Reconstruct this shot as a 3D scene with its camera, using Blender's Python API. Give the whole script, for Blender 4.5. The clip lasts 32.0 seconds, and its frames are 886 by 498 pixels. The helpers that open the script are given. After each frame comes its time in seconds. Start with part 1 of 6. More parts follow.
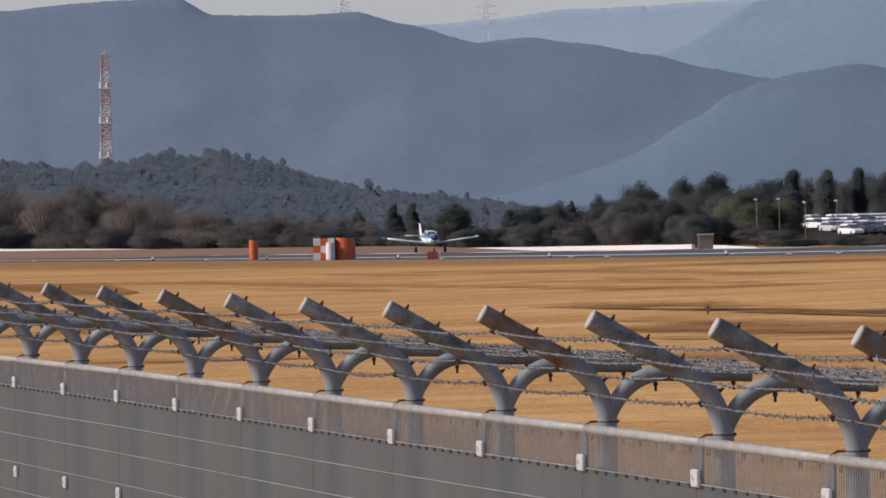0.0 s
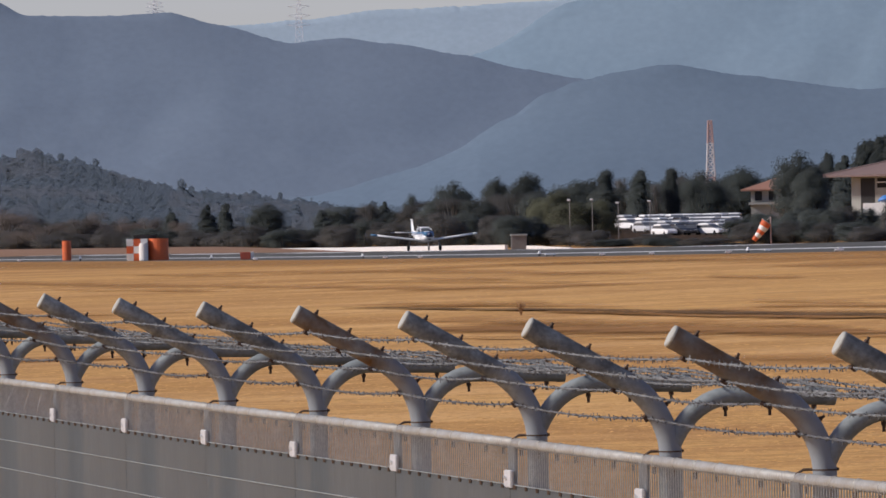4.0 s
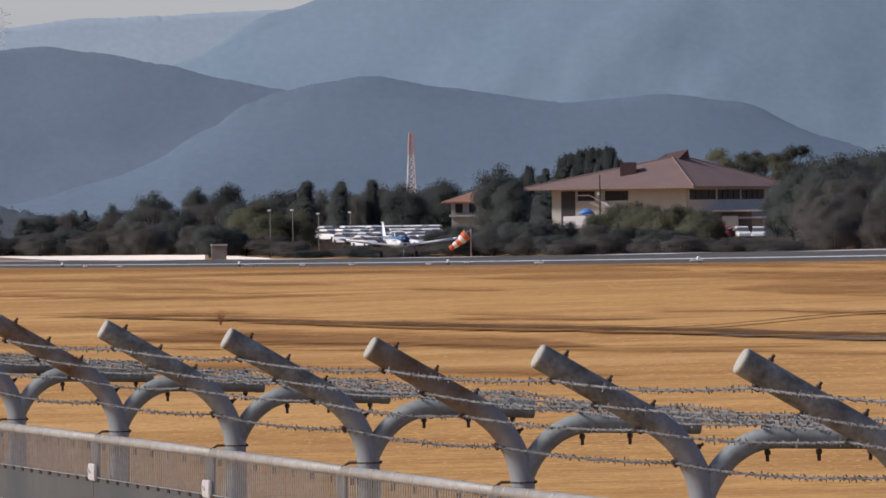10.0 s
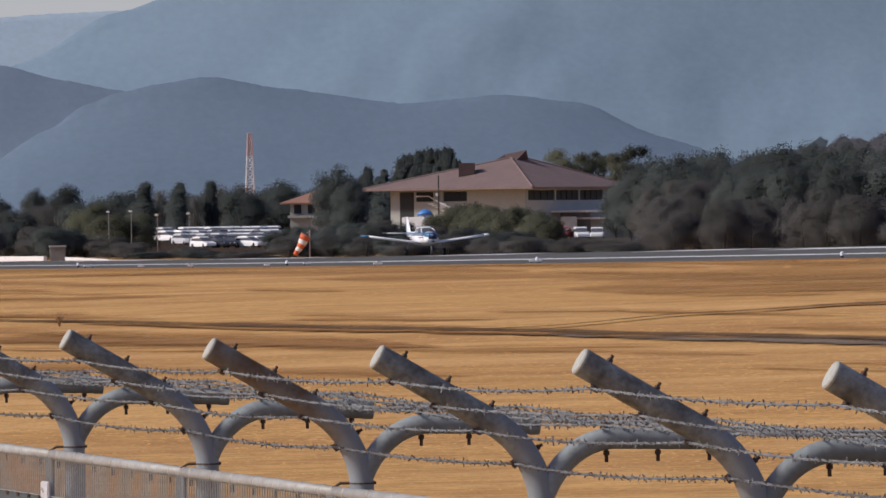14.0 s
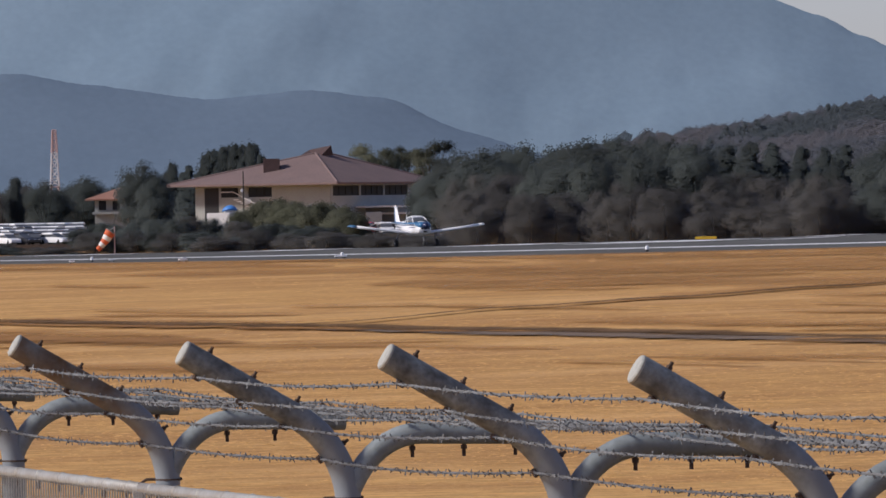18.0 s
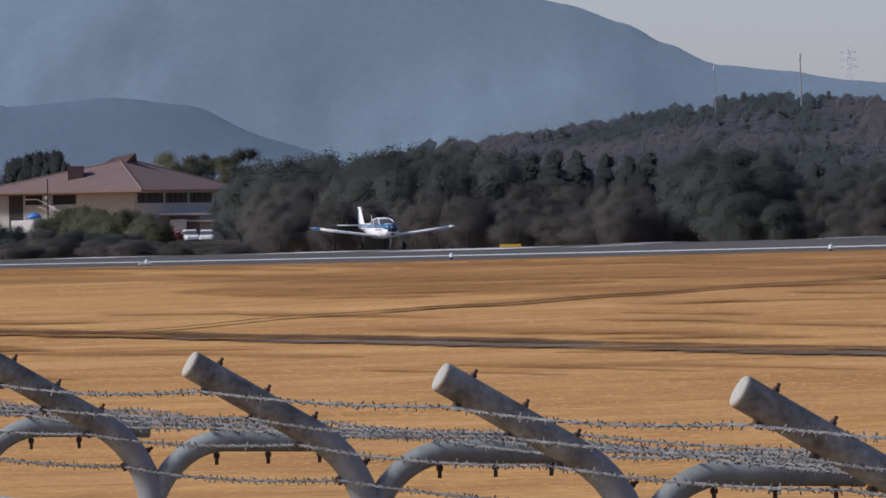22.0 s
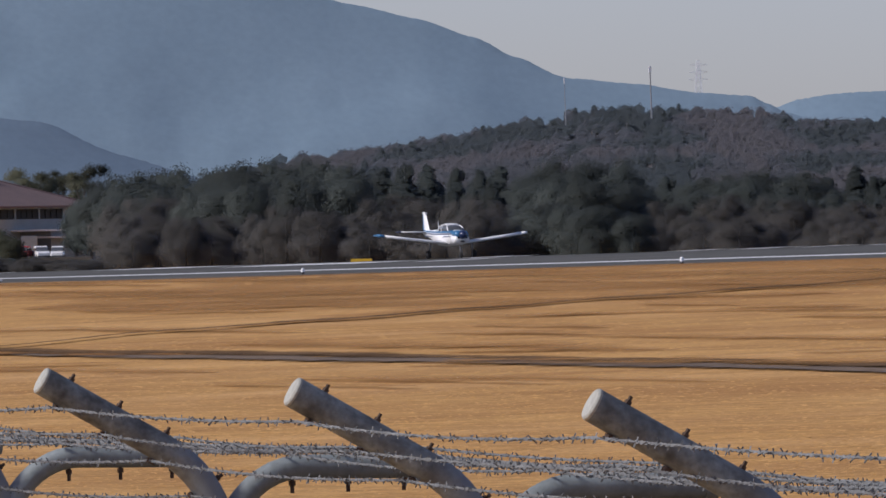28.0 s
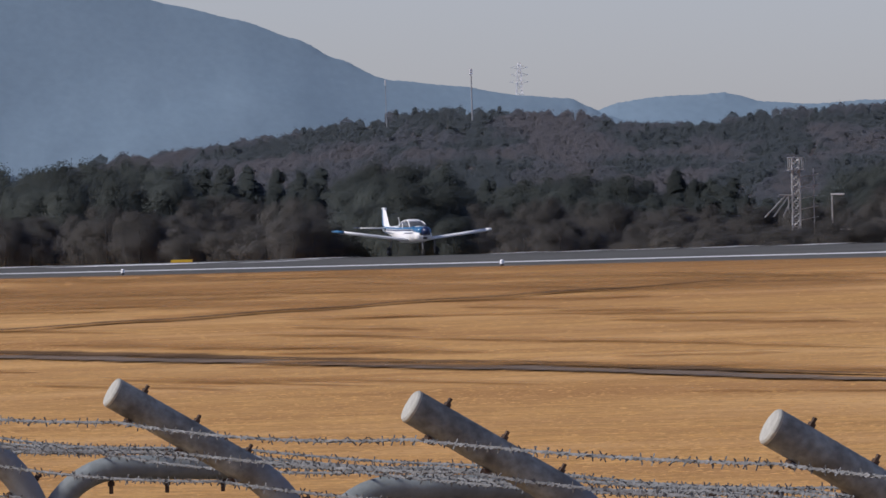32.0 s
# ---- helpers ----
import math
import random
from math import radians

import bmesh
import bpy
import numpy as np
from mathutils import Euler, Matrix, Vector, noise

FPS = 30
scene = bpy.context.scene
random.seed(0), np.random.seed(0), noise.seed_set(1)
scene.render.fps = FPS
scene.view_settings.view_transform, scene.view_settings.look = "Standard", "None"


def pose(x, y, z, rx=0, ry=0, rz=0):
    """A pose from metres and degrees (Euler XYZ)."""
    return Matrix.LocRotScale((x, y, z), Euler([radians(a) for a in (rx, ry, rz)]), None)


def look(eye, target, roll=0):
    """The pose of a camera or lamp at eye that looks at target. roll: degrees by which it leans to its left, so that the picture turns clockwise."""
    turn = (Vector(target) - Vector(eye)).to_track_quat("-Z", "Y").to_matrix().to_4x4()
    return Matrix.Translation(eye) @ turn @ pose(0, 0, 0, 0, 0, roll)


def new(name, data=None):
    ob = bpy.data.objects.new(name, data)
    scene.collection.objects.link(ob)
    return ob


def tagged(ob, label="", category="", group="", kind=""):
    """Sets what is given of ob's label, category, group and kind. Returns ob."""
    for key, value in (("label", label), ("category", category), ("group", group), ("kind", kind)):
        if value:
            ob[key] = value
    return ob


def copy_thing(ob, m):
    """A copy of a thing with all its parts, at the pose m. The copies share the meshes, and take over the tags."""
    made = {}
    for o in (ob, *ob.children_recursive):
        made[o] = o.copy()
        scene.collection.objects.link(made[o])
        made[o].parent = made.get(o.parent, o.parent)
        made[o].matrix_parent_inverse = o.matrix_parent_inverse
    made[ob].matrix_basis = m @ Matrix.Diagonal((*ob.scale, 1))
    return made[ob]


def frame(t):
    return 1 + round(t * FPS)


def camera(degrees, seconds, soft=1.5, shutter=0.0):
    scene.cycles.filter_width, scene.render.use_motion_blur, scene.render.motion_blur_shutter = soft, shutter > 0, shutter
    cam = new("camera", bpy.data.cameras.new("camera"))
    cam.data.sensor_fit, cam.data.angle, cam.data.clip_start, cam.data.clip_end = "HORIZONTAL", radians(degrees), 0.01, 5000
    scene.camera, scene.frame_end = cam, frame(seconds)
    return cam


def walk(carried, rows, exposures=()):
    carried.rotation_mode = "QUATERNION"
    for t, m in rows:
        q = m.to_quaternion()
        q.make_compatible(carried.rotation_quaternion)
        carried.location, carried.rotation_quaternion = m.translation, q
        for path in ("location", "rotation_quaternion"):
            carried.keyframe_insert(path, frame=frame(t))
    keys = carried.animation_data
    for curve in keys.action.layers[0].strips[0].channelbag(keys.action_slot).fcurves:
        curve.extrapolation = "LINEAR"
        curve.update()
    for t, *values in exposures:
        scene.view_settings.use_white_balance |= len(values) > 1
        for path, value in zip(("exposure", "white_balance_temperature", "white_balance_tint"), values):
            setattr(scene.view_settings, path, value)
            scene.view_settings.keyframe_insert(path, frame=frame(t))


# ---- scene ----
cam = camera(2 * math.degrees(math.atan(784 / 18000)), 32.0, soft=1.6)

# Bearings and heights over the level are written in units of 1/18000 radian.
U = 18000.0
EYE = 2.45
LEVEL, LEAN = 30.0, 0.02
VIEW_FRAME = Matrix.Rotation(-LEVEL / U, 4, "X") @ Matrix.Rotation(LEAN, 4, "Y")


def view(turn, rise, roll):
    """The camera on its tripod, turned to the right, tilted up and rolled."""
    return (Matrix.Translation((0, 0, EYE)) @ VIEW_FRAME @ Matrix.Rotation(-turn / U, 4, "Z")
            @ Matrix.Rotation(math.pi / 2 + rise / U, 4, "X") @ pose(0, 0, 0, 0, 0, roll))


walk(cam, [
    (0.0, view(0.0, 0.0, -0.000)), (0.5, view(47.0, 20.3, -0.054)), (1.0, view(93.0, 11.0, 0.046)), (1.5, view(133.1, 8.7, 0.046)),
    (2.0, view(146.2, 5.0, -0.004)), (2.5, view(176.6, -6.9, 0.032)), (3.0, view(231.8, -10.9, 0.015)), (3.5, view(274.3, -13.7, -0.071)),
    (4.0, view(330.6, 0.9, -0.029)), (4.5, view(380.7, 1.7, -0.096)), (6.5, view(549.9, -3.8, 0.037)), (7.0, view(592.3, 11.0, 0.133)),
    (7.5, view(657.0, -3.3, 0.244)), (8.0, view(713.7, 5.5, 0.301)), (8.5, view(750.1, -5.2, 0.266)), (9.0, view(757.7, -3.1, 0.316)),
    (9.5, view(795.5, 15.4, 0.487)), (10.0, view(861.0, 22.1, 0.481)), (10.5, view(898.2, 11.7, 0.269)), (11.0, view(937.7, -1.5, 0.304)),
    (11.5, view(954.3, -1.1, 0.289)), (12.0, view(963.2, 5.0, 0.274)), (12.5, view(1003.3, 7.6, 0.408)), (13.0, view(1045.5, 19.2, 0.350)),
    (13.5, view(1108.6, 23.6, 0.422)), (14.0, view(1146.4, 25.9, 0.404)), (14.5, view(1171.2, 31.5, 0.426)), (16.5, view(1328.2, 39.0, 0.054)),
    (17.0, view(1421.2, 51.8, 0.160)), (17.5, view(1453.4, 42.5, 0.246)), (18.0, view(1491.4, 19.3, 0.147)), (18.5, view(1553.7, 23.1, 0.205)),
    (19.0, view(1618.7, 17.5, 0.298)), (19.5, view(1670.9, 33.8, 0.429)), (20.0, view(1726.2, 45.3, 0.319)), (20.5, view(1766.9, 46.2, 0.232)),
    (21.0, view(1795.2, 51.0, 0.239)), (21.5, view(1809.4, 22.0, 0.201)), (22.0, view(1837.4, 33.9, 0.187)), (22.5, view(1888.9, 26.2, 0.151)),
    (23.0, view(1907.1, 27.9, 0.148)), (23.5, view(1925.8, 32.6, 0.071)), (24.0, view(1937.4, 42.5, 0.080)), (24.5, view(1944.5, 35.1, 0.054)),
    (25.0, view(1975.4, 27.4, -0.136)), (25.5, view(1983.1, 34.8, -0.162)), (27.5, view(2080.6, 62.8, -0.201)), (28.0, view(2100.8, 59.7, -0.146)),
    (28.5, view(2137.2, 42.8, -0.219)), (29.0, view(2196.7, 43.6, -0.079)), (29.5, view(2253.9, 46.6, 0.038)), (30.0, view(2283.9, 47.6, 0.063)),
    (30.5, view(2319.5, 45.9, -0.015)), (31.0, view(2327.9, 43.5, -0.003)), (31.5, view(2379.1, 56.7, 0.063)), (32.0, view(2419.0, 62.7, 0.114))],
    exposures=[(0.0, 0.13, 6530, 20), (10.0, 0.14, 6620, 20), (17.0, 0.10, 6450, 20), (22.0, 0.03, 6220, 20), (32.0, 0.0, 6250, 20)])

# ---- world, sun ----
SUN_TURN, SUN_HEIGHT = 261.0, 35.0   # degrees clockwise from straight ahead, degrees over the level
world = bpy.data.worlds.new("world")
scene.world = world
world.use_nodes = True
_wn = world.node_tree.nodes
_sky = _wn.new("ShaderNodeTexSky")
_sky.sky_type = "NISHITA"
_sky.sun_disc = False
_sky.sun_elevation = radians(SUN_HEIGHT)
_sky.sun_rotation = radians(SUN_TURN)
_sky.air_density, _sky.dust_density, _sky.ozone_density = 0.6, 0.7, 1.0
_tint = _wn.new("ShaderNodeMixRGB")
_tint.blend_type = "MULTIPLY"
_tint.inputs[0].default_value, _tint.inputs[2].default_value = 1.0, (1.07, 0.985, 1.0, 1)
world.node_tree.links.new(_sky.outputs[0], _tint.inputs[1])
world.node_tree.links.new(_tint.outputs[0], _wn["Background"].inputs[0])
_wn["Background"].inputs[1].default_value = 0.099
_sun = bpy.data.lights.new("sun", "SUN")
_sun.energy, _sun.angle, _sun.color = 3.15, radians(9.0), (0.97, 0.95, 0.85)
_so = new("sun", _sun)
_a, _e = radians(SUN_TURN), radians(SUN_HEIGHT)
_so.matrix_world = look((0, 0, 60), (-math.sin(_a) * math.cos(_e), -math.cos(_a) * math.cos(_e), 60 - math.sin(_e)))


# ---- materials ----
def mat(name, colour, rough=0.8, metal=0.0, vary=0.25, scale=3.0, fine=40.0, bump=0.0, second=None, stretch=(1, 1, 1), spec=0.5, per_object=0.0, world_space=False):
    """A surface whose colour wanders at two scales between colour and second, with relief."""
    m = bpy.data.materials.new(name)
    m.use_nodes = True
    n, l = m.node_tree.nodes, m.node_tree.links
    b = n["Principled BSDF"]
    b.inputs["Roughness"].default_value = rough
    b.inputs["Metallic"].default_value = metal
    b.inputs["Specular IOR Level"].default_value = spec
    if world_space:
        src = n.new("ShaderNodeNewGeometry").outputs["Position"]
    else:
        src = n.new("ShaderNodeTexCoord").outputs["Object"]
    mp = n.new("ShaderNodeMapping")
    mp.inputs["Scale"].default_value = stretch
    l.new(src, mp.inputs["Vector"])
    big, small = n.new("ShaderNodeTexNoise"), n.new("ShaderNodeTexNoise")
    for t, s, d in ((big, scale, 4), (small, fine, 3)):
        t.inputs["Scale"].default_value = s
        t.inputs["Detail"].default_value = d
        l.new(mp.outputs[0], t.inputs["Vector"])
    second = second or tuple(c * (1 - vary) for c in colour)
    mix = n.new("ShaderNodeMixRGB")
    mix.inputs[1].default_value = (*second, 1)
    mix.inputs[2].default_value = (*colour, 1)
    ramp = n.new("ShaderNodeMapRange")
    ramp.inputs[1].default_value, ramp.inputs[2].default_value = 0.32, 0.66
    l.new(big.outputs[0], ramp.inputs[0])
    l.new(ramp.outputs[0], mix.inputs[0])
    hsv = n.new("ShaderNodeHueSaturation")
    val = n.new("ShaderNodeMapRange")
    val.inputs[1].default_value, val.inputs[2].default_value = 0.3, 0.7
    val.inputs[3].default_value, val.inputs[4].default_value = 1 - vary * 0.8, 1 + vary * 0.5
    l.new(small.outputs[0], val.inputs[0])
    l.new(mix.outputs[0], hsv.inputs["Color"])
    out = val.outputs[0]
    if per_object:
        oi = n.new("ShaderNodeObjectInfo")
        mr = n.new("ShaderNodeMapRange")
        mr.inputs[3].default_value, mr.inputs[4].default_value = 1 - per_object, 1 + per_object
        l.new(oi.outputs["Random"], mr.inputs[0])
        shift = n.new("ShaderNodeMath")
        shift.operation = "MULTIPLY"
        shift.inputs[1].default_value = 37.0
        l.new(oi.outputs["Random"], shift.inputs[0])
        l.new(shift.outputs[0], mp.inputs["Location"])
        mul = n.new("ShaderNodeMath")
        mul.operation = "MULTIPLY"
        l.new(out, mul.inputs[0])
        l.new(mr.outputs[0], mul.inputs[1])
        out = mul.outputs[0]
    l.new(out, hsv.inputs["Value"])
    l.new(hsv.outputs[0], b.inputs["Base Color"])
    if bump:
        bp = n.new("ShaderNodeBump")
        bp.inputs["Strength"].default_value = bump
        bp.inputs["Distance"].default_value = 0.02
        l.new(small.outputs[0], bp.inputs["Height"])
        l.new(bp.outputs[0], b.inputs["Normal"])
    return m


def leaf_mat(name, colour, second, per_object=0.25, thin=0.0):
    """Leaves and twigs: each island its own tone between two colours; thin: how much light sprays of twigs let through."""
    m = bpy.data.materials.new(name)
    m.use_nodes = True
    n, l = m.node_tree.nodes, m.node_tree.links
    b = n["Principled BSDF"]
    b.inputs["Roughness"].default_value = 0.75
    b.inputs["Specular IOR Level"].default_value = 0.15
    g, oi = n.new("ShaderNodeNewGeometry"), n.new("ShaderNodeObjectInfo")
    mix = n.new("ShaderNodeMixRGB")
    mix.inputs[1].default_value, mix.inputs[2].default_value = (*second, 1), (*colour, 1)
    l.new(g.outputs["Random Per Island"], mix.inputs[0])
    hsv = n.new("ShaderNodeHueSaturation")
    mr = n.new("ShaderNodeMapRange")
    mr.inputs[3].default_value, mr.inputs[4].default_value = 1 - per_object, 1 + per_object
    l.new(oi.outputs["Random"], mr.inputs[0])
    l.new(mr.outputs[0], hsv.inputs["Value"])
    l.new(mix.outputs[0], hsv.inputs["Color"])
    l.new(hsv.outputs[0], b.inputs["Base Color"])
    if thin:
        tr, mx = n.new("ShaderNodeBsdfTransparent"), n.new("ShaderNodeMixShader")
        mx.inputs[0].default_value = thin
        l.new(b.outputs[0], mx.inputs[1])
        l.new(tr.outputs[0], mx.inputs[2])
        l.new(mx.outputs[0], n["Material Output"].inputs[0])
    return m


M_GALV = mat("galvanised steel", (0.296, 0.336, 0.338), 0.55, 0.0, 0.18, 9, 60, 0.03, second=(0.196, 0.224, 0.226), per_object=0.06, spec=0.4)
M_ARM = mat("weathered dull galvanised steel", (0.252, 0.283, 0.288), 0.65, 0.0, 0.36, 17, 80, 0.05, second=(0.105, 0.108, 0.104), per_object=0.1, spec=0.3)
M_RUSTY = mat("rust-streaked galvanised steel", (0.22, 0.225, 0.215), 0.75, 0.0, 0.22, 13, 60, 0.05, second=(0.13, 0.068, 0.024), spec=0.3, per_object=0.08)


def paler_at_upright(m, pale_tone):
    """Blends the arm's colour into a lighter grey towards the upright, with a ragged edge."""
    n, l = m.node_tree.nodes, m.node_tree.links
    last = n["Principled BSDF"].inputs["Base Color"].links[0].from_socket
    tc, sep, nz = n.new("ShaderNodeTexCoord"), n.new("ShaderNodeSeparateXYZ"), n.new("ShaderNodeTexNoise")
    nz.inputs["Scale"].default_value = 14
    l.new(tc.outputs["Object"], sep.inputs[0])
    l.new(tc.outputs["Object"], nz.inputs["Vector"])
    add, rp, mix = n.new("ShaderNodeMath"), n.new("ShaderNodeMapRange"), n.new("ShaderNodeMixRGB")
    add.operation = "MULTIPLY_ADD"
    add.inputs[1].default_value = 0.12
    l.new(nz.outputs[0], add.inputs[0])
    l.new(sep.outputs["X"], add.inputs[2])
    rp.inputs[1].default_value, rp.inputs[2].default_value = -0.09, 0.05
    l.new(add.outputs[0], rp.inputs[0])
    l.new(rp.outputs[0], mix.inputs[0])
    l.new(last, mix.inputs[1])
    mix.inputs[2].default_value = (*pale_tone, 1)
    l.new(mix.outputs[0], n["Principled BSDF"].inputs["Base Color"])


paler_at_upright(M_ARM, (0.275, 0.304, 0.322))
paler_at_upright(M_RUSTY, (0.275, 0.304, 0.322))
M_CAP = mat("pale pipe cap", (0.44, 0.445, 0.40), 0.7, 0, 0.2, 20, 90)
M_WIRE = mat("galvanised wire", (0.205, 0.215, 0.216), 0.65, 0.0, 0.45, 9, 70)
M_RUST = mat("rusty bolt steel", (0.13, 0.085, 0.06), 0.85, 0.2, 0.4, 30, 200)
M_PLATE = mat("pale zinc plate", (0.60, 0.62, 0.64), 0.45, 0.2, 0.15, 20, 100)
M_RAIL = mat("weathered zinc pipe", (0.385, 0.395, 0.38), 0.55, 0.1, 0.25, 8, 80, second=(0.32, 0.305, 0.275))
M_MESHWIRE = mat("bright zinc mesh wire", (0.44, 0.46, 0.45), 0.5, 0.1, 0.2, 8, 80)
M_ASPHALT = mat("runway asphalt", (0.122, 0.122, 0.112), 0.9, 0, 0.25, 0.05, 1.5, 0.05, second=(0.094, 0.095, 0.088), world_space=True, spec=0.12)
M_PAINT = mat("worn white road paint", (0.86, 0.86, 0.85), 0.6, 0, 0.12, 0.6, 6)
M_TRACK = mat("dark bare earth", (0.185, 0.118, 0.072), 0.95, 0, 0.4, 0.2, 3, 0.0, spec=0.0)
M_WHITE = mat("glossy white aircraft paint", (0.88, 0.88, 0.88), 0.3, 0, 0.05, 2, 30)
M_BLUE = mat("blue aircraft paint", (0.035, 0.165, 0.34), 0.3, 0, 0.1, 2, 30)
M_NAVY = mat("dark blue aircraft paint", (0.015, 0.03, 0.09), 0.3, 0, 0.1, 2, 30)
M_GREYLEG = mat("grey undercarriage paint", (0.22, 0.22, 0.23), 0.5, 0, 0.2, 6, 40)
M_RUBBER = mat("black tyre rubber", (0.018, 0.018, 0.019), 0.85, 0, 0.3, 8, 60)
# Near-black fittings; at openings it stands in for their shade.
M_DARK = mat("dark recess", (0.02, 0.02, 0.022), 0.7, 0, 0.2, 4, 30)
M_ORANGE = mat("faded aviation orange paint", (0.72, 0.14, 0.035), 0.6, 0, 0.15, 2, 20, second=(0.58, 0.12, 0.04))
M_WHITEP = mat("chalky white paint", (0.78, 0.77, 0.75), 0.6, 0, 0.12, 2, 20)
M_YELLOW = mat("yellow sign face", (0.75, 0.50, 0.03), 0.5, 0, 0.1, 2, 20)
M_ROOF = mat("red-brown roof tiles", (0.205, 0.142, 0.130), 0.8, 0, 0.15, 0.4, 4, 0.1, second=(0.178, 0.124, 0.115))
M_DKROOF = mat("dark brick-red cladding", (0.09, 0.055, 0.052), 0.9, 0, 0.2, 1, 6)
M_ROOF2 = mat("terracotta roof tiles", (0.36, 0.185, 0.13), 0.7, 0, 0.2, 0.4, 4)
M_WALL = mat("cream rendered wall", (0.365, 0.378, 0.355), 0.85, 0, 0.1, 0.4, 6)
# Grey copy of the wall for the hall's shaded side; shade hue in colour.
M_WALL_SHADE = mat("grey rendered wall", (0.42, 0.455, 0.46), 0.85, 0, 0.12, 0.4, 6)
M_GLASS = mat("dark window glass", (0.03, 0.033, 0.037), 0.4, 0, 0.1, 1, 8, spec=0.08)
M_BARK = mat("grey-brown bark", (0.075, 0.066, 0.060), 0.95, 0, 0.4, 3, 20)
M_STEEL = mat("pale painted steel lattice", (0.33, 0.34, 0.355), 0.5, 0.2, 0.15, 1, 10)
# Tower paints have lowered contrast: distance haze put into the colour.
M_TOWERW = mat("haze-dulled white tower paint", (0.60, 0.62, 0.66), 0.7, 0, 0.1, 0.3, 2)
M_TOWERR = mat("haze-paled red tower paint", (0.50, 0.37, 0.365), 0.7, 0, 0.1, 0.3, 2)
# Steel lightened so that far pylons fade as if in haze.
M_HAZE_STEEL = mat("haze-paled pylon steel", (0.74, 0.75, 0.77), 0.7, 0, 0.1, 0.3, 2)
M_LAMP = mat("white lamp head", (0.85, 0.86, 0.88), 0.3, 0, 0.05, 4, 30)

M_PINE = leaf_mat("dark pine needles", (0.044, 0.053, 0.051), (0.040, 0.049, 0.047), thin=0.25)
M_OAK = leaf_mat("dark evergreen leaves", (0.045, 0.054, 0.051), (0.041, 0.050, 0.047), thin=0.25)
M_OLIVE = leaf_mat("olive green leaves", (0.066, 0.069, 0.045), (0.052, 0.056, 0.037), thin=0.15)
M_TWIG = leaf_mat("bare brown twigs", (0.060, 0.058, 0.055), (0.055, 0.053, 0.051), thin=0.45)
M_TWIGR = leaf_mat("russet winter twigs", (0.128, 0.103, 0.090), (0.112, 0.093, 0.083), thin=0.45)

# Dead grass: long soft bands along the mower's way, blades and tufts finer than that.
# Some of the banding is the shading of undulations put into the colour.
def grass_mat():
    m = mat("dry winter grass", (0.67, 0.392, 0.143), 0.95, 0, 0.35, 0.035, 2.2, 0.2, second=(0.54, 0.292, 0.094), world_space=True, spec=0.1)
    n, l = m.node_tree.nodes, m.node_tree.links
    b = n["Principled BSDF"]
    last = b.inputs["Base Color"].links[0].from_node.outputs[0]
    geo = n.new("ShaderNodeNewGeometry")
    for scale, turn, lo, hi, most, tone in (((0.045, 0.05, 0.05), 14, 0.48, 0.68, 0.75, (0.35, 0.165, 0.056)), ((0.25, 0.35, 0.3), -8, 0.46, 0.68, 0.75, (0.36, 0.175, 0.06)), ((0.09, 0.11, 0.1), 24, 0.50, 0.68, 0.6, (0.80, 0.49, 0.215)), ((0.016, 0.03, 0.03), -12, 0.50, 0.66, 0.6, (0.36, 0.18, 0.062)),
                                          ((9, 1.6, 4), -10, 0.50, 0.72, 0.5, (0.34, 0.165, 0.055)), ((26, 5, 12), -12, 0.48, 0.75, 0.5, (0.76, 0.47, 0.21))):
        mp = n.new("ShaderNodeMapping")
        mp.inputs["Rotation"].default_value = (0, 0, radians(turn))
        mp.inputs["Scale"].default_value = scale
        l.new(geo.outputs["Position"], mp.inputs["Vector"])
        nz = n.new("ShaderNodeTexNoise")
        nz.inputs["Scale"].default_value, nz.inputs["Detail"].default_value, nz.inputs["Roughness"].default_value = 1.0, 7, 0.62
        l.new(mp.outputs[0], nz.inputs["Vector"])
        rp = n.new("ShaderNodeMapRange")
        rp.inputs[1].default_value, rp.inputs[2].default_value = lo, hi
        rp.inputs[3].default_value, rp.inputs[4].default_value = 0.0, most
        l.new(nz.outputs[0], rp.inputs[0])
        mix = n.new("ShaderNodeMixRGB")
        mix.inputs[2].default_value = (*tone, 1)
        l.new(rp.outputs[0], mix.inputs[0])
        l.new(last, mix.inputs[1])
        last = mix.outputs[0]
    l.new(last, b.inputs["Base Color"])
    return m


M_GRASS = grass_mat()
M_TUFT = leaf_mat("dry grass tufts", (0.70, 0.40, 0.142), (0.52, 0.28, 0.096), 0.0)
M_EARTH = mat("thin worn grass", (0.30, 0.145, 0.052), 0.95, 0, 0.3, 0.3, 2.5, 0.0, second=(0.39, 0.20, 0.07), world_space=True, spec=0.1)


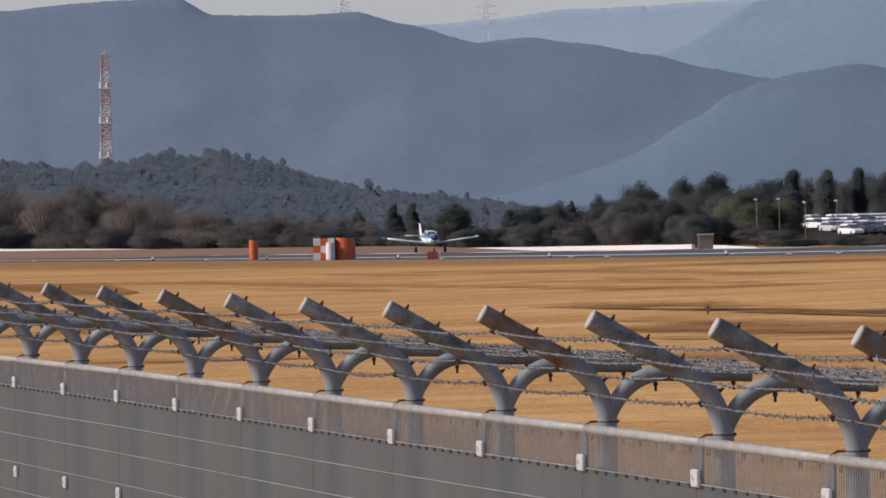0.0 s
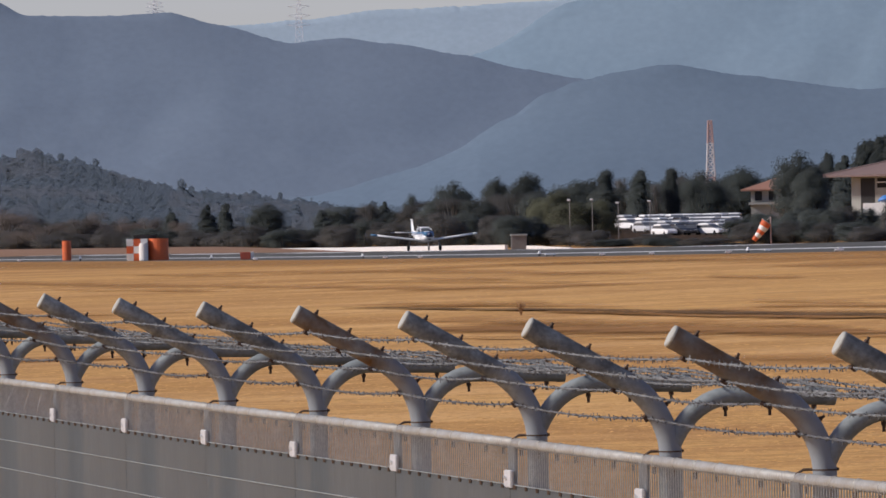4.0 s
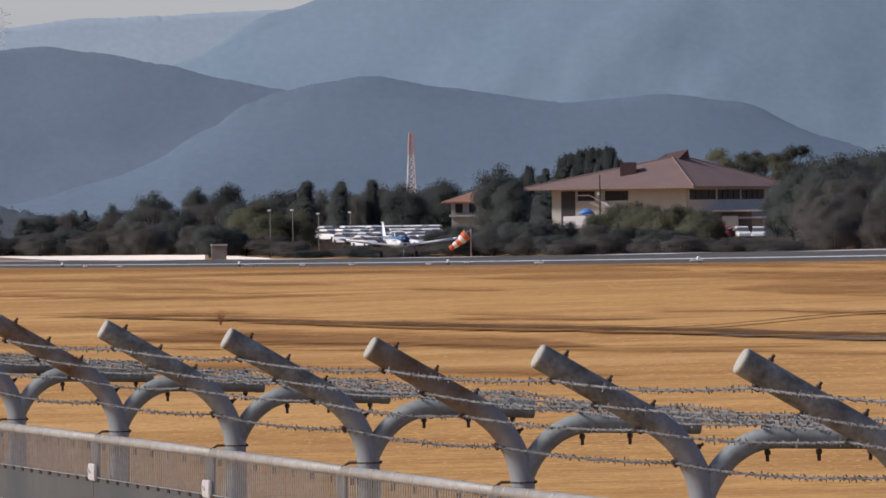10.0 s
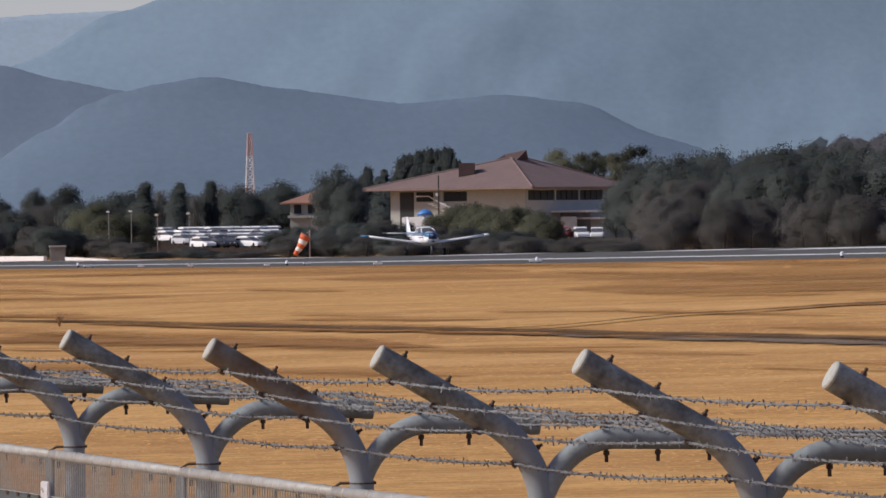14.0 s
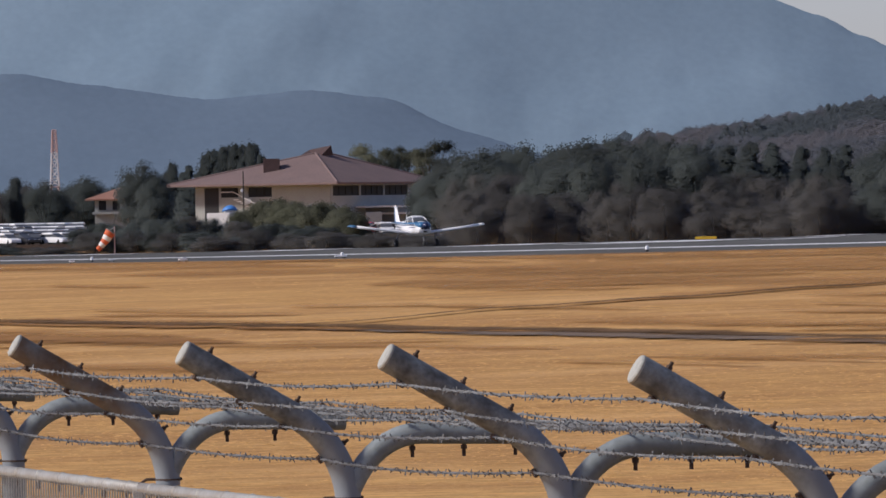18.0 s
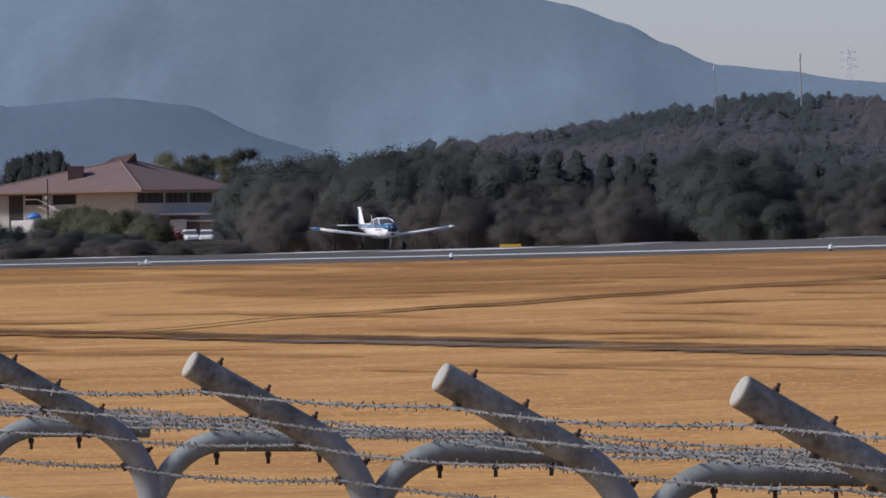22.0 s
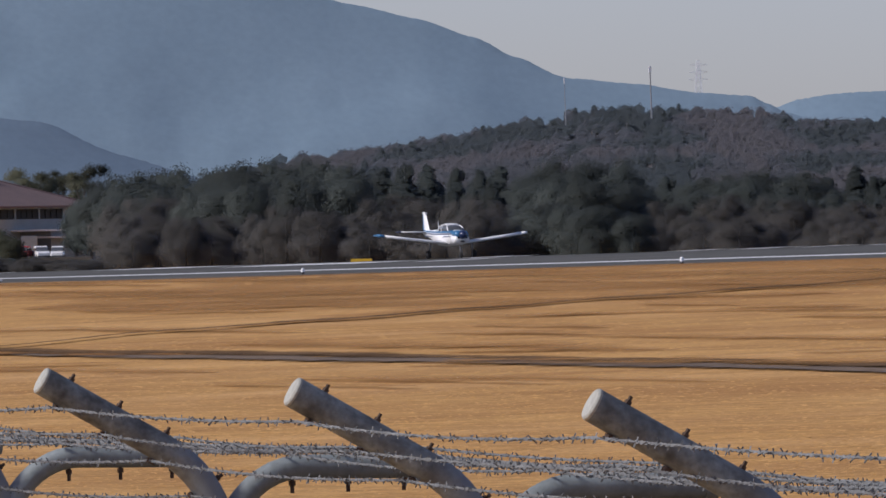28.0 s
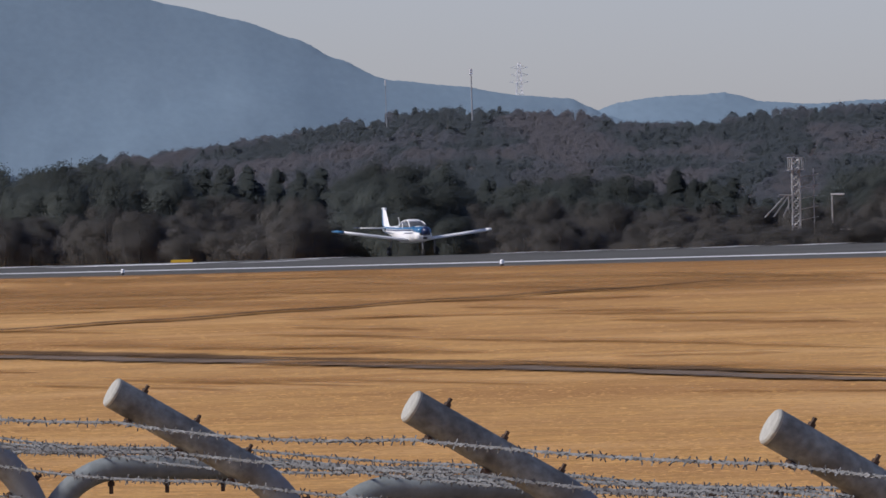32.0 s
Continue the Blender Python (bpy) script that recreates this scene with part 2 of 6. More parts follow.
def ragged_cover(m, lo, hi, scale):
    """Grass grows through the surface, more and more towards its edges."""
    n, l = m.node_tree.nodes, m.node_tree.links
    geo, nz, rp, at = n.new("ShaderNodeNewGeometry"), n.new("ShaderNodeTexNoise"), n.new("ShaderNodeMapRange"), n.new("ShaderNodeAttribute")
    at.attribute_name = "cover"
    nz.inputs["Scale"].default_value, nz.inputs["Detail"].default_value, nz.inputs["Roughness"].default_value = scale, 8, 0.7
    add = n.new("ShaderNodeMath")
    add.operation = "MULTIPLY_ADD"
    add.inputs[1].default_value = 2.2
    rp.inputs[1].default_value, rp.inputs[2].default_value = lo, hi
    l.new(geo.outputs["Position"], nz.inputs["Vector"])
    l.new(nz.outputs[0], add.inputs[0])
    l.new(at.outputs["Fac"], add.inputs[2])
    l.new(add.outputs[0], rp.inputs[0])
    tr, mx = n.new("ShaderNodeBsdfTransparent"), n.new("ShaderNodeMixShader")
    l.new(rp.outputs[0], mx.inputs[0])
    l.new(tr.outputs[0], mx.inputs[1])
    l.new(n["Principled BSDF"].outputs[0], mx.inputs[2])
    l.new(mx.outputs[0], n["Material Output"].inputs[0])


ragged_cover(M_EARTH, 1.15, 2.0, 0.45)
ragged_cover(M_TRACK, 1.15, 1.9, 0.6)
M_THIN = mat("thin brown grass", (0.41, 0.215, 0.080), 0.95, 0, 0.3, 0.3, 2.5, 0.0, second=(0.50, 0.268, 0.098), world_space=True, spec=0.1)
ragged_cover(M_THIN, 1.2, 2.75, 0.25)
M_ROAD = mat("grey gravel service road", (0.175, 0.132, 0.100), 0.95, 0, 0.3, 0.3, 4, 0.0, second=(0.235, 0.17, 0.12), world_space=True, spec=0.1)
ragged_cover(M_ROAD, 1.3, 1.75, 0.5)
M_BANK = mat("thin pinkish brown grass", (0.26, 0.158, 0.105), 0.95, 0, 0.3, 0.3, 2.5, 0.0, second=(0.33, 0.20, 0.125), stretch=(0.3, 1, 1), world_space=True, spec=0.1)
M_SOIL = mat("dark terrace soil", (0.12, 0.095, 0.075), 0.95, 0, 0.3, 0.3, 3)


# ---- mesh helpers ----
def mesh_ob(name, verts, faces, material, parent=None, smooth=False, label="", normals=None):
    me = bpy.data.meshes.new(name)
    me.from_pydata([tuple(v) for v in verts], [], faces)
    for m in (material if isinstance(material, (list, tuple)) else (material,)):
        me.materials.append(m)
    if smooth:
        for p in me.polygons:
            p.use_smooth = True
    if normals:
        for p in me.polygons:
            p.use_smooth = True
        me.normals_split_custom_set_from_vertices([tuple(n) for n in normals])
    ob = new(name, me)
    if parent:
        ob.parent = parent
    if label:
        ob["label"] = label
    return ob


def part(name, bm, material, parent=None, label="", smooth=False):
    me = bpy.data.meshes.new(name)
    bm.to_mesh(me)
    bm.free()
    me.materials.append(material)
    if smooth:
        for p in me.polygons:
            p.use_smooth = True
    ob = new(name, me)
    if parent:
        ob.parent = parent
    if label:
        ob["label"] = label
    return ob


def again(ob, parent, m):
    """Another object on the same mesh, under parent."""
    o = new(ob.name.split(".")[0], ob.data)
    o.parent = parent
    o.matrix_basis = m
    if "label" in ob.keys():
        o["label"] = ob["label"]
    return o


def holder(name, m, label="", category="", group="", kind=""):
    e = new(name)
    e.empty_display_size = 0.2
    e.matrix_basis = m
    return tagged(e, label, category, group, kind)


def box(bm, cx, cy, cz, sx, sy, sz, bevel=0.0, m=None):
    r = bmesh.ops.create_cube(bm, size=1, matrix=(m or Matrix()) @ Matrix.Translation((cx, cy, cz)) @ Matrix.Diagonal((sx, sy, sz, 1)))
    if bevel:
        vs = set(r["verts"])
        es = [e for e in bm.edges if e.verts[0] in vs and e.verts[1] in vs]
        bmesh.ops.bevel(bm, geom=es, offset=bevel, segments=2, affect="EDGES")
    return bm


def rod(bm, a, b, r0, r1=None, sides=8, caps=True):
    a, b = Vector(a), Vector(b)
    d = b - a
    q = d.to_track_quat("Z", "Y").to_matrix().to_4x4()
    bmesh.ops.create_cone(bm, cap_ends=caps, segments=sides, radius1=r0, radius2=r0 if r1 is None else r1, depth=d.length,
                          matrix=Matrix.Translation((a + b) / 2) @ q)
    return bm


def tube(bm, pts, r, sides=12, caps=True):
    """A round pipe through points, with mitred turns."""
    pts = [Vector(p) for p in pts]
    rings = []
    up = Vector((0, 0, 1))
    for i, p in enumerate(pts):
        t = (pts[min(i + 1, len(pts) - 1)] - pts[max(i - 1, 0)]).normalized()
        side = t.cross(up)
        if side.length < 1e-3:
            side = t.cross(Vector((0, 1, 0)))
        side.normalize()
        nn = side.cross(t)
        rr = r[i] if isinstance(r, (list, tuple)) else r
        rings.append([bm.verts.new(p + side * rr * math.cos(2 * math.pi * k / sides) + nn * rr * math.sin(2 * math.pi * k / sides)) for k in range(sides)])
    for u, v in zip(rings, rings[1:]):
        for k in range(sides):
            bm.faces.new((u[k], u[(k + 1) % sides], v[(k + 1) % sides], v[k]))
    if caps:
        bm.faces.new(rings[0])
        bm.faces.new(list(reversed(rings[-1])))
    bmesh.ops.recalc_face_normals(bm, faces=bm.faces[:])
    return bm


def smooth_step(a, b, x):
    t = min(1.0, max(0.0, (x - a) / (b - a)))
    return t * t * (3 - 2 * t)


# ---- plan: the runway's line, s metres along it away from the eye, p metres across to the right ----
RUN_BEARING = -3496 / U
ALONG = Vector((math.sin(RUN_BEARING), math.cos(RUN_BEARING), 0))
ACROSS = Vector((ALONG.y, -ALONG.x, 0))
P_NEAR, P_MID, P_FAR = 149.0, 180.0, 212.0


def near_height(s):
    if s > 760:
        s = 760
    if s < 380:
        return 1.42 + 0.35 * (1 - math.exp(-(380 - s) / 65))
    u = s - 500
    return 0.864 - 0.00382 * u + 6.95e-6 * u * u


def mid_height(s):
    s = max(s, 300)
    u = (745 - s) / 60
    return 0.58 + 0.0049 * 60 * (math.log1p(math.exp(u)) if u < 30 else u)


def run_height(s, p):
    a, b = near_height(s), mid_height(s)
    if p <= P_MID:
        k = (p - P_NEAR) / (P_MID - P_NEAR)
        return a + (b - a) * (k + 0.25 * k * (1 - k))
    return b - 0.014 * (p - P_MID)


def ground_height(s, p):
    if p <= P_NEAR:
        return near_height(s) * smooth_step(4, P_NEAR, p) if p > 4 else 0.0
    if p <= P_FAR:
        return run_height(s, p)
    return run_height(s, P_FAR) + (0.15 - run_height(s, P_FAR)) * smooth_step(P_FAR, P_FAR + 40, p)


def place(s, p, z=None):
    v = ALONG * s + ACROSS * p
    v.z = ground_height(s, p) if z is None else z
    return v


def spot(bearing, p):
    """The (s, p) seen at that bearing, p metres across the runway's line."""
    a = bearing / U - RUN_BEARING
    return p / math.tan(a), p


def spot_range(bearing, r):
    a = bearing / U - RUN_BEARING
    return r * math.cos(a), r * math.sin(a)


def rise_at(bearing, rise, r):
    """World height of what is seen that high at a bearing and range."""
    return EYE + r * (rise - LEVEL - LEAN * bearing) / U


def toward(bearing, r, z=0.0):
    return Vector((r * math.sin(bearing / U), r * math.cos(bearing / U), z))


# ---- ground, runway ----
def build_ground():
    ss = [-4600, -2500, -1200, -500, -200, -60, 0, 30, 60, 90] + list(range(110, 1000, 15)) + [1010, 1100, 1250, 1500, 1900, 2500, 3200, 4000, 4700]
    ps = [-4600, -2000, -700, -200, -60, -20, -5, 4, 12, 20, 28, 36, 44, 52, 60, 68, 76, 84, 92, 100, 108, 116, 124, 132, 140, 146, 148.6, 155, 165, 180, 195, 212, 222, 235, 255, 300, 380, 500, 800, 1300, 2000, 3000, 4600]
    vs = []
    for s in ss:
        for p in ps:
            z = ground_height(s, p)
            if P_NEAR < p < P_FAR + 1 and -200 < s:
                z -= 0.12
            elif 10 < p < 146:
                z += 0.012 * noise.noise((s / 45, p / 32, 0.3))
            vs.append(place(s, p, z))
    w = len(ps)
    fs = [(i * w + j, i * w + j + 1, (i + 1) * w + j + 1, (i + 1) * w + j) for i in range(len(ss) - 1) for j in range(w - 1)]
    g = mesh_ob("ground", vs, fs, M_GRASS, smooth=True)
    tagged(g, "wide field of short dry golden winter grass", "grass field", kind="structure")


def strip(name, s0, s1, p0, p1, material, lift, parent=None, step=15, np_=4, height=run_height):
    n = max(1, int(abs(s1 - s0) / step))
    vs, fs = [], []
    for i in range(n + 1):
        s = s0 + (s1 - s0) * i / n
        for j in range(np_ + 1):
            p = p0 + (p1 - p0) * j / np_
            vs.append(place(s, p, height(s, p) + lift))
    w = np_ + 1
    for i in range(n):
        for j in range(np_):
            fs.append((i * w + j, i * w + j + 1, (i + 1) * w + j + 1, (i + 1) * w + j))
    return mesh_ob(name, vs, fs, material, parent, smooth=True)


def build_runway():
    r = strip("runway", -250, 1250, P_NEAR, P_FAR, M_ASPHALT, 0.0, np_=14)
    tagged(r, "long grey asphalt runway with white markings", "runway", kind="structure")
    # The bank's rise is shaped to fit the camera's view.
    bank = strip("verge", 1000, 1900, 164, 213.6, M_BANK, 0.03, np_=10, height=lambda s, p: run_height(s, p) + 0.85 * smooth_step(164, 213, p) * smooth_step(1000, 1120, s))
    tagged(bank, "low bank of thin brown grass past the runway's end", "grass bank", kind="structure")
    strip("edge_line", -200, 1240, 156.9, 158.6, M_PAINT, 0.012, r, np_=1)["label"] = "white painted side line"
    # Pieces of the far line, put on the crown to fit the camera's view.
    for b0, b1 in ((2165, 2250), (2543, 2595), (2655, 2716), (2780, 2817), (2900, 2960), (3060, 3130)):
        strip("runway_dash", 179.0 / math.tan((b1 + 3496) / U), 179.0 / math.tan((b0 + 3496) / U), 177.2, 180.0, M_PAINT, 0.03, r, np_=1)
    for k in range(8):
        strip("runway_dash", 695 + 50 * k, 725 + 50 * k, 172.8, 176.2, M_PAINT, 0.03, r, np_=1)
    # Dashes placed by bearing and widened to fit the camera's view.
    for b0, b1, p in ((1140, 1306, 174.6), (1528, 1698, 174.6), (1753, 2003, 171.6), (2104, 2150, 171.6)):
        strip("runway_dash", p / math.tan((b1 + 3496) / U), p / math.tan((b0 + 3496) / U), p - 2.0, p + 2.0, M_PAINT, 0.03, r, np_=1)
    return r


# ---- far mountains ----
def curve_through(knots, x):
    """A smooth curve through a few knots."""
    if x <= knots[0][0]:
        return knots[0][1]
    for (x0, y0), (x1, y1) in zip(knots, knots[1:]):
        if x <= x1:
            t = (x - x0) / (x1 - x0)
            t = t * 0.5 + 0.5 * t * t * (3 - 2 * t)
            return y0 + (y1 - y0) * t
    return knots[-1][1]


def crest_at(knots, rough, seed, b):
    return curve_through(knots, b) + rough * noise.fractal((b / 90, seed, 0), 1.0, 2.0, 5) + rough * 0.5 * noise.noise((b / 11, seed, 5)) + rough * 0.35 * noise.noise((b / 5.3, seed, 9))


def ridge_point(knots, r, depth, rough, seed, relief, foot, b, k):
    """A point of a mountain side: k is 0 at the crest and 1 at the foot."""
    wide = [curve_through(knots, b + d) for d in (-400, -300, -200, -100, 0, 100, 200, 300, 400)]
    near = sum(curve_through(knots, b + d) for d in (-105, -70, -35, 0, 35, 70, 105)) / 7
    sharp = crest_at(knots, rough, seed, b)
    f = (1 - k) ** 3
    top = rise_at(b, near * f + (1 - f) * min(near, sum(wide) / 9 - 4) + (sharp - near) * (1 - k) ** 160, r)
    rr = r - depth * k
    z = top + (foot - top) * (k ** 0.9)
    if 0 < k < 1:
        x, y = b / U * r, depth * k
        spur = noise.fractal((x / 150 + seed + 0.5 * y / 150, y / 200, seed), 1.3, 2.0, 3)
        rib = 0.5 - abs(noise.noise((x / 85 + 0.5 * y / 85 + 0.5 * spur, y / 200, seed + 9.0)))
        z += (spur * 0.105 + rib * 0.03 * (0.4 + k) + 0.012 * noise.fractal((x / 42, y / 22, seed), 1.0, 2.0, 3)) * relief * top * math.sin(math.pi * k) * min(1, 3 * k)
        z = min(z, (EYE + (top - EYE) * rr / r) * 0.995)
    return toward(b, rr, z)


SLOPE = Vector((0, -0.76, 0.65))


def ridge(name, knots, r, depth, material, label, rough=6.0, seed=0.0, step=4, rows=48, relief=1.0, foot=-1.0):
    """A mountain side: a crest line at range r that comes down towards the eye over depth metres, with spurs and gullies."""
    b0, b1 = knots[0][0], knots[-1][0]
    n = int((b1 - b0) / step)
    vs = []
    for i in range(n + 1):
        b = b0 + (b1 - b0) * i / n
        line = [ridge_point(knots, r, depth, rough, seed, relief, foot, b, j / rows) for j in range(rows + 1)]
        back = toward(b, r + 90, line[0].z * 0.75)
        vs += [back] + line
    w = rows + 2
    fs = [(i * w + j, i * w + j + 1, (i + 1) * w + j + 1, (i + 1) * w + j) for i in range(n) for j in range(rows + 1)]
    o = mesh_ob(name, vs, fs, material, smooth=True)
    # normals are bent towards one slope: flattened shading stands in for haze
    ns = [v.normal if v.normal.z > 0 else -v.normal for v in o.data.vertices]
    o.data.normals_split_custom_set_from_vertices([tuple((n * 0.58 + SLOPE * 0.42).normalized()) for n in ns])
    return tagged(o, label, "mountain", kind="structure")


def lump(levels):
    bm = bmesh.new()
    bmesh.ops.create_icosphere(bm, subdivisions=levels, radius=1)
    bm.verts.ensure_lookup_table()
    out = [v.co.copy() for v in bm.verts], [tuple(v.index for v in f.verts) for f in bm.faces]
    bm.free()
    return out


CORE_V, CORE_F = lump(2)
KNOT_V, KNOT_F = lump(1)


def woods(name, knots, r, depth, rough, seed, count, height, tones, label, k1=0.7, k0=0.0, b0=None, b1=None, spray=1.0):
    """Crowns all over a hillside, joined: too many to count."""
    rnd = random.Random(int(seed * 10))
    b0, b1 = b0 or knots[0][0], b1 or knots[-1][0]
    sets = [([], [], []) for _ in tones]
    for q in range(count):
        b, k = rnd.uniform(b0, b1), k0 + (k1 - k0) * rnd.random() ** 1.2
        base = ridge_point(knots, r, depth, rough, seed, 1.0, -1.0, b, k)
        patch = 1.5 * noise.fractal((b / 170 + seed, k * 6, 1.0), 1.0, 2.0, 2) + rnd.uniform(-0.15, 0.15)
        t = min(len(tones) - 1, max(0, int((patch + 0.6) / 1.2 * len(tones))))
        vs, fs, ns = sets[t]
        h = height * rnd.uniform(0.6, 1.12)
        w = h * rnd.uniform(0.62, 1.0)
        lobes = [(Vector((0, 0, h * 0.45)), 0.5)]
        if t == len(tones) - 1 and rnd.random() < 0.06:
            lobes = [(Vector((0, 0, h * (0.35 + 0.33 * j))), 0.46 - 0.11 * j) for j in range(3)]
        for lc, lr in lobes:
            i0 = len(vs)
            mid = Vector((lc.x / w * 0.25 - 0.1, -0.3, 0.5 + 0.5 * (lc.z / h - 0.4)))
            for c in KNOT_V:
                f = lr * 0.92 * (1 + 0.28 * noise.noise(c * 1.7 + base))
                vs.append(base + lc + Vector((c.x * w, c.y * w, c.z * h * 0.8)) * f)
                ns.append((c * 0.1 + mid).normalized())
            fs += [tuple(i0 + j for j in f) for f in KNOT_F]
            for _ in range(int(34 * spray)):
                nn = Vector((rnd.gauss(0, 1), rnd.gauss(0, 1) - 0.3, rnd.gauss(0, 1) + 0.4))
                nn.y = -abs(nn.y) - 0.3
                nn.normalize()
                c = base + lc + Vector((nn.x * w, nn.y * w, nn.z * h * 0.8)) * lr * rnd.uniform(0.86, 1.0 + 0.2 * spray)
                sz = h * rnd.uniform(0.04, 0.10)
                ax = nn.cross(Vector((rnd.gauss(0, 1), rnd.gauss(0, 1), rnd.gauss(0, 1)))).normalized()
                ay = nn.cross(ax)
                i = len(vs)
                vs += [c - ax * sz, c - ay * sz * 0.7, c + ax * sz, c + ay * sz * 0.7]
                ns += [(nn * 0.1 + mid).normalized()] * 4
                fs.append((i, i + 1, i + 2, i + 3))
    for (vs, fs, ns), mt in zip(sets, tones):
        if fs:
            tagged(mesh_ob(name, vs, fs, mt, normals=ns), label, "woodland", kind="stuff")


def hill_mat(name, colour, second, scale, fine, bump=0.25, dist=1.5):
    m = mat(name, colour, 1.0, 0, 0.06, scale, fine, bump, second=second, stretch=(1, 0.35, 1.4), world_space=True, spec=0.0)
    for nd in m.node_tree.nodes:
        if nd.bl_idname == "ShaderNodeBump":
            nd.inputs["Distance"].default_value = dist
    return m


# Distance haze is mixed into these base colours; the air itself is clear.
M_HILL1 = hill_mat("haze-paled far mountain", (0.36, 0.46, 0.535), (0.345, 0.44, 0.515), 0.02, 0.3, 0.05)
M_HILL2 = hill_mat("haze-blue wooded slope", (0.188, 0.244, 0.312), (0.174, 0.228, 0.295), 0.016, 0.30, 0.06)
M_HILL3 = hill_mat("haze-blue high slope", (0.216, 0.301, 0.374), (0.202, 0.286, 0.358), 0.014, 0.26, 0.02)
M_HILL4 = hill_mat("haze-blue foothill", (0.158, 0.218, 0.284), (0.148, 0.206, 0.270), 0.02, 0.30, 0.06)
M_HILL5 = hill_mat("haze-tinted dark knoll", (0.085, 0.10, 0.118), (0.065, 0.078, 0.095), 0.012, 0.09)
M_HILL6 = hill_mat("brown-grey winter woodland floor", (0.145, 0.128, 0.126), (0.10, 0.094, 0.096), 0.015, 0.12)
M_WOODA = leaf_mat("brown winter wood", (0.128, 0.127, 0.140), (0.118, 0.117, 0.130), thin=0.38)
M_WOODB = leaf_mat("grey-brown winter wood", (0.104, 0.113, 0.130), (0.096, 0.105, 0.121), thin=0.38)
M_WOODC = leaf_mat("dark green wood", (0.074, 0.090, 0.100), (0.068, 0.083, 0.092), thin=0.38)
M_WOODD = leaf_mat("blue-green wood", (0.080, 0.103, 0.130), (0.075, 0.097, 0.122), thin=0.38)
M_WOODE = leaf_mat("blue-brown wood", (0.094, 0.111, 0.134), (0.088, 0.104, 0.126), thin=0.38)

HILL_LEFT = [(-1100, 140), (-784, 151), (-684, 133), (-544, 151), (-434, 176), (-384, 176), (-304, 146), (-239, 120), (-184, 98), (-24, 90), (106, 72), (250, 50)]
HILL_RIGHT = [(1700, 190), (1845, 232), (2000, 242), (2135, 270), (2275, 298), (2325, 307), (2435, 317), (2635, 311), (2785, 289), (2835, 280), (2955, 309), (3055, 319), (3203, 329), (3600, 340)]


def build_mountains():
    ridge("mountain", [(-300, 380), (0, 398), (250, 425), (566, 442), (900, 470), (1300, 480)], 4880, 100, M_HILL1, "mountain on the horizon, haze-pale", 3, 1.0)
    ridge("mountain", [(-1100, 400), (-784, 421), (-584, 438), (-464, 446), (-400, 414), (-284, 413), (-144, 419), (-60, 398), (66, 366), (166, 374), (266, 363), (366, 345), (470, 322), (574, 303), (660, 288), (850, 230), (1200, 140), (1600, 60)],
          4250, 150, M_HILL2, "wooded mountain ridge, haze-blue", 2.5, 2.0)
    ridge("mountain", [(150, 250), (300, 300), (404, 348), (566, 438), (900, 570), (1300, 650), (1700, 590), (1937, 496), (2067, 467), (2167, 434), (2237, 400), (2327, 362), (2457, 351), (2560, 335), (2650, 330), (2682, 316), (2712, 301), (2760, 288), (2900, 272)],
          4700, 170, M_HILL3, "high wooded mountain, haze-blue", 2.0, 3.0)
    ridge("mountain", [(2600, 250), (2690, 308), (2737, 322), (2807, 334), (2860, 336), (2925, 342), (2990, 326), (3060, 322), (3200, 330), (3500, 340)], 4800, 200, M_HILL3, "ridge far behind the woods, haze-pale", 3, 8.0)
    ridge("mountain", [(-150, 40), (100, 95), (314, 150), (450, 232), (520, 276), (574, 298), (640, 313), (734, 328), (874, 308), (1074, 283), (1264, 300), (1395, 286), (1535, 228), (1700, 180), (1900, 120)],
          3700, 140, M_HILL4, "wooded foothill below the mountain, haze-blue", 2.5, 4.0)
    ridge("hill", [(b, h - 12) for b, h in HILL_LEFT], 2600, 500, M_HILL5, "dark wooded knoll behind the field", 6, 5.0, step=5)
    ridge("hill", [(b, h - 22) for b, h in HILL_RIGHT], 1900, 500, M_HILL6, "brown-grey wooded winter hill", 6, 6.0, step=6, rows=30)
    woods("knoll_woods", [(b, h - 16) for b, h in HILL_LEFT], 2590, 500, 6, 5.0, 2200, 5.4, (M_WOODE, M_WOODD, M_WOODD), "trees on the knoll, tinted haze-blue", b0=-880, spray=0.5)
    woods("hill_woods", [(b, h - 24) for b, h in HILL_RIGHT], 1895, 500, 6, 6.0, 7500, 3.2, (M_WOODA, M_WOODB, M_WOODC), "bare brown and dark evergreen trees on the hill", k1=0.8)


# ---- security fence ----
_th = 1200 / U
FENCE_ZERO = Vector((-1.91 * math.cos(_th) + 30.75 * math.sin(_th), 1.91 * math.sin(_th) + 30.75 * math.cos(_th), 0))   # below the outer arm's tip of post 0
FENCE_WAY = Vector((0.4294 * math.cos(_th) - 1.9534 * math.sin(_th), -0.4294 * math.sin(_th) - 1.9534 * math.cos(_th), 0))  # post to post, towards the eye
FENCE_DIR = FENCE_WAY.normalized()
FENCE_SIDE = Vector((-FENCE_DIR.y, FENCE_DIR.x, 0))
if FENCE_SIDE.x < 0:
    FENCE_SIDE = -FENCE_SIDE
FENCE_ZERO -= FENCE_SIDE * 0.024
PIPE = 0.0298
TIP_OUT, RAIL_DROP = 0.374, 0.356
ARM_IN, ARM_IN_DROP = 0.44, 0.190
FIRST, LAST = -12, 11


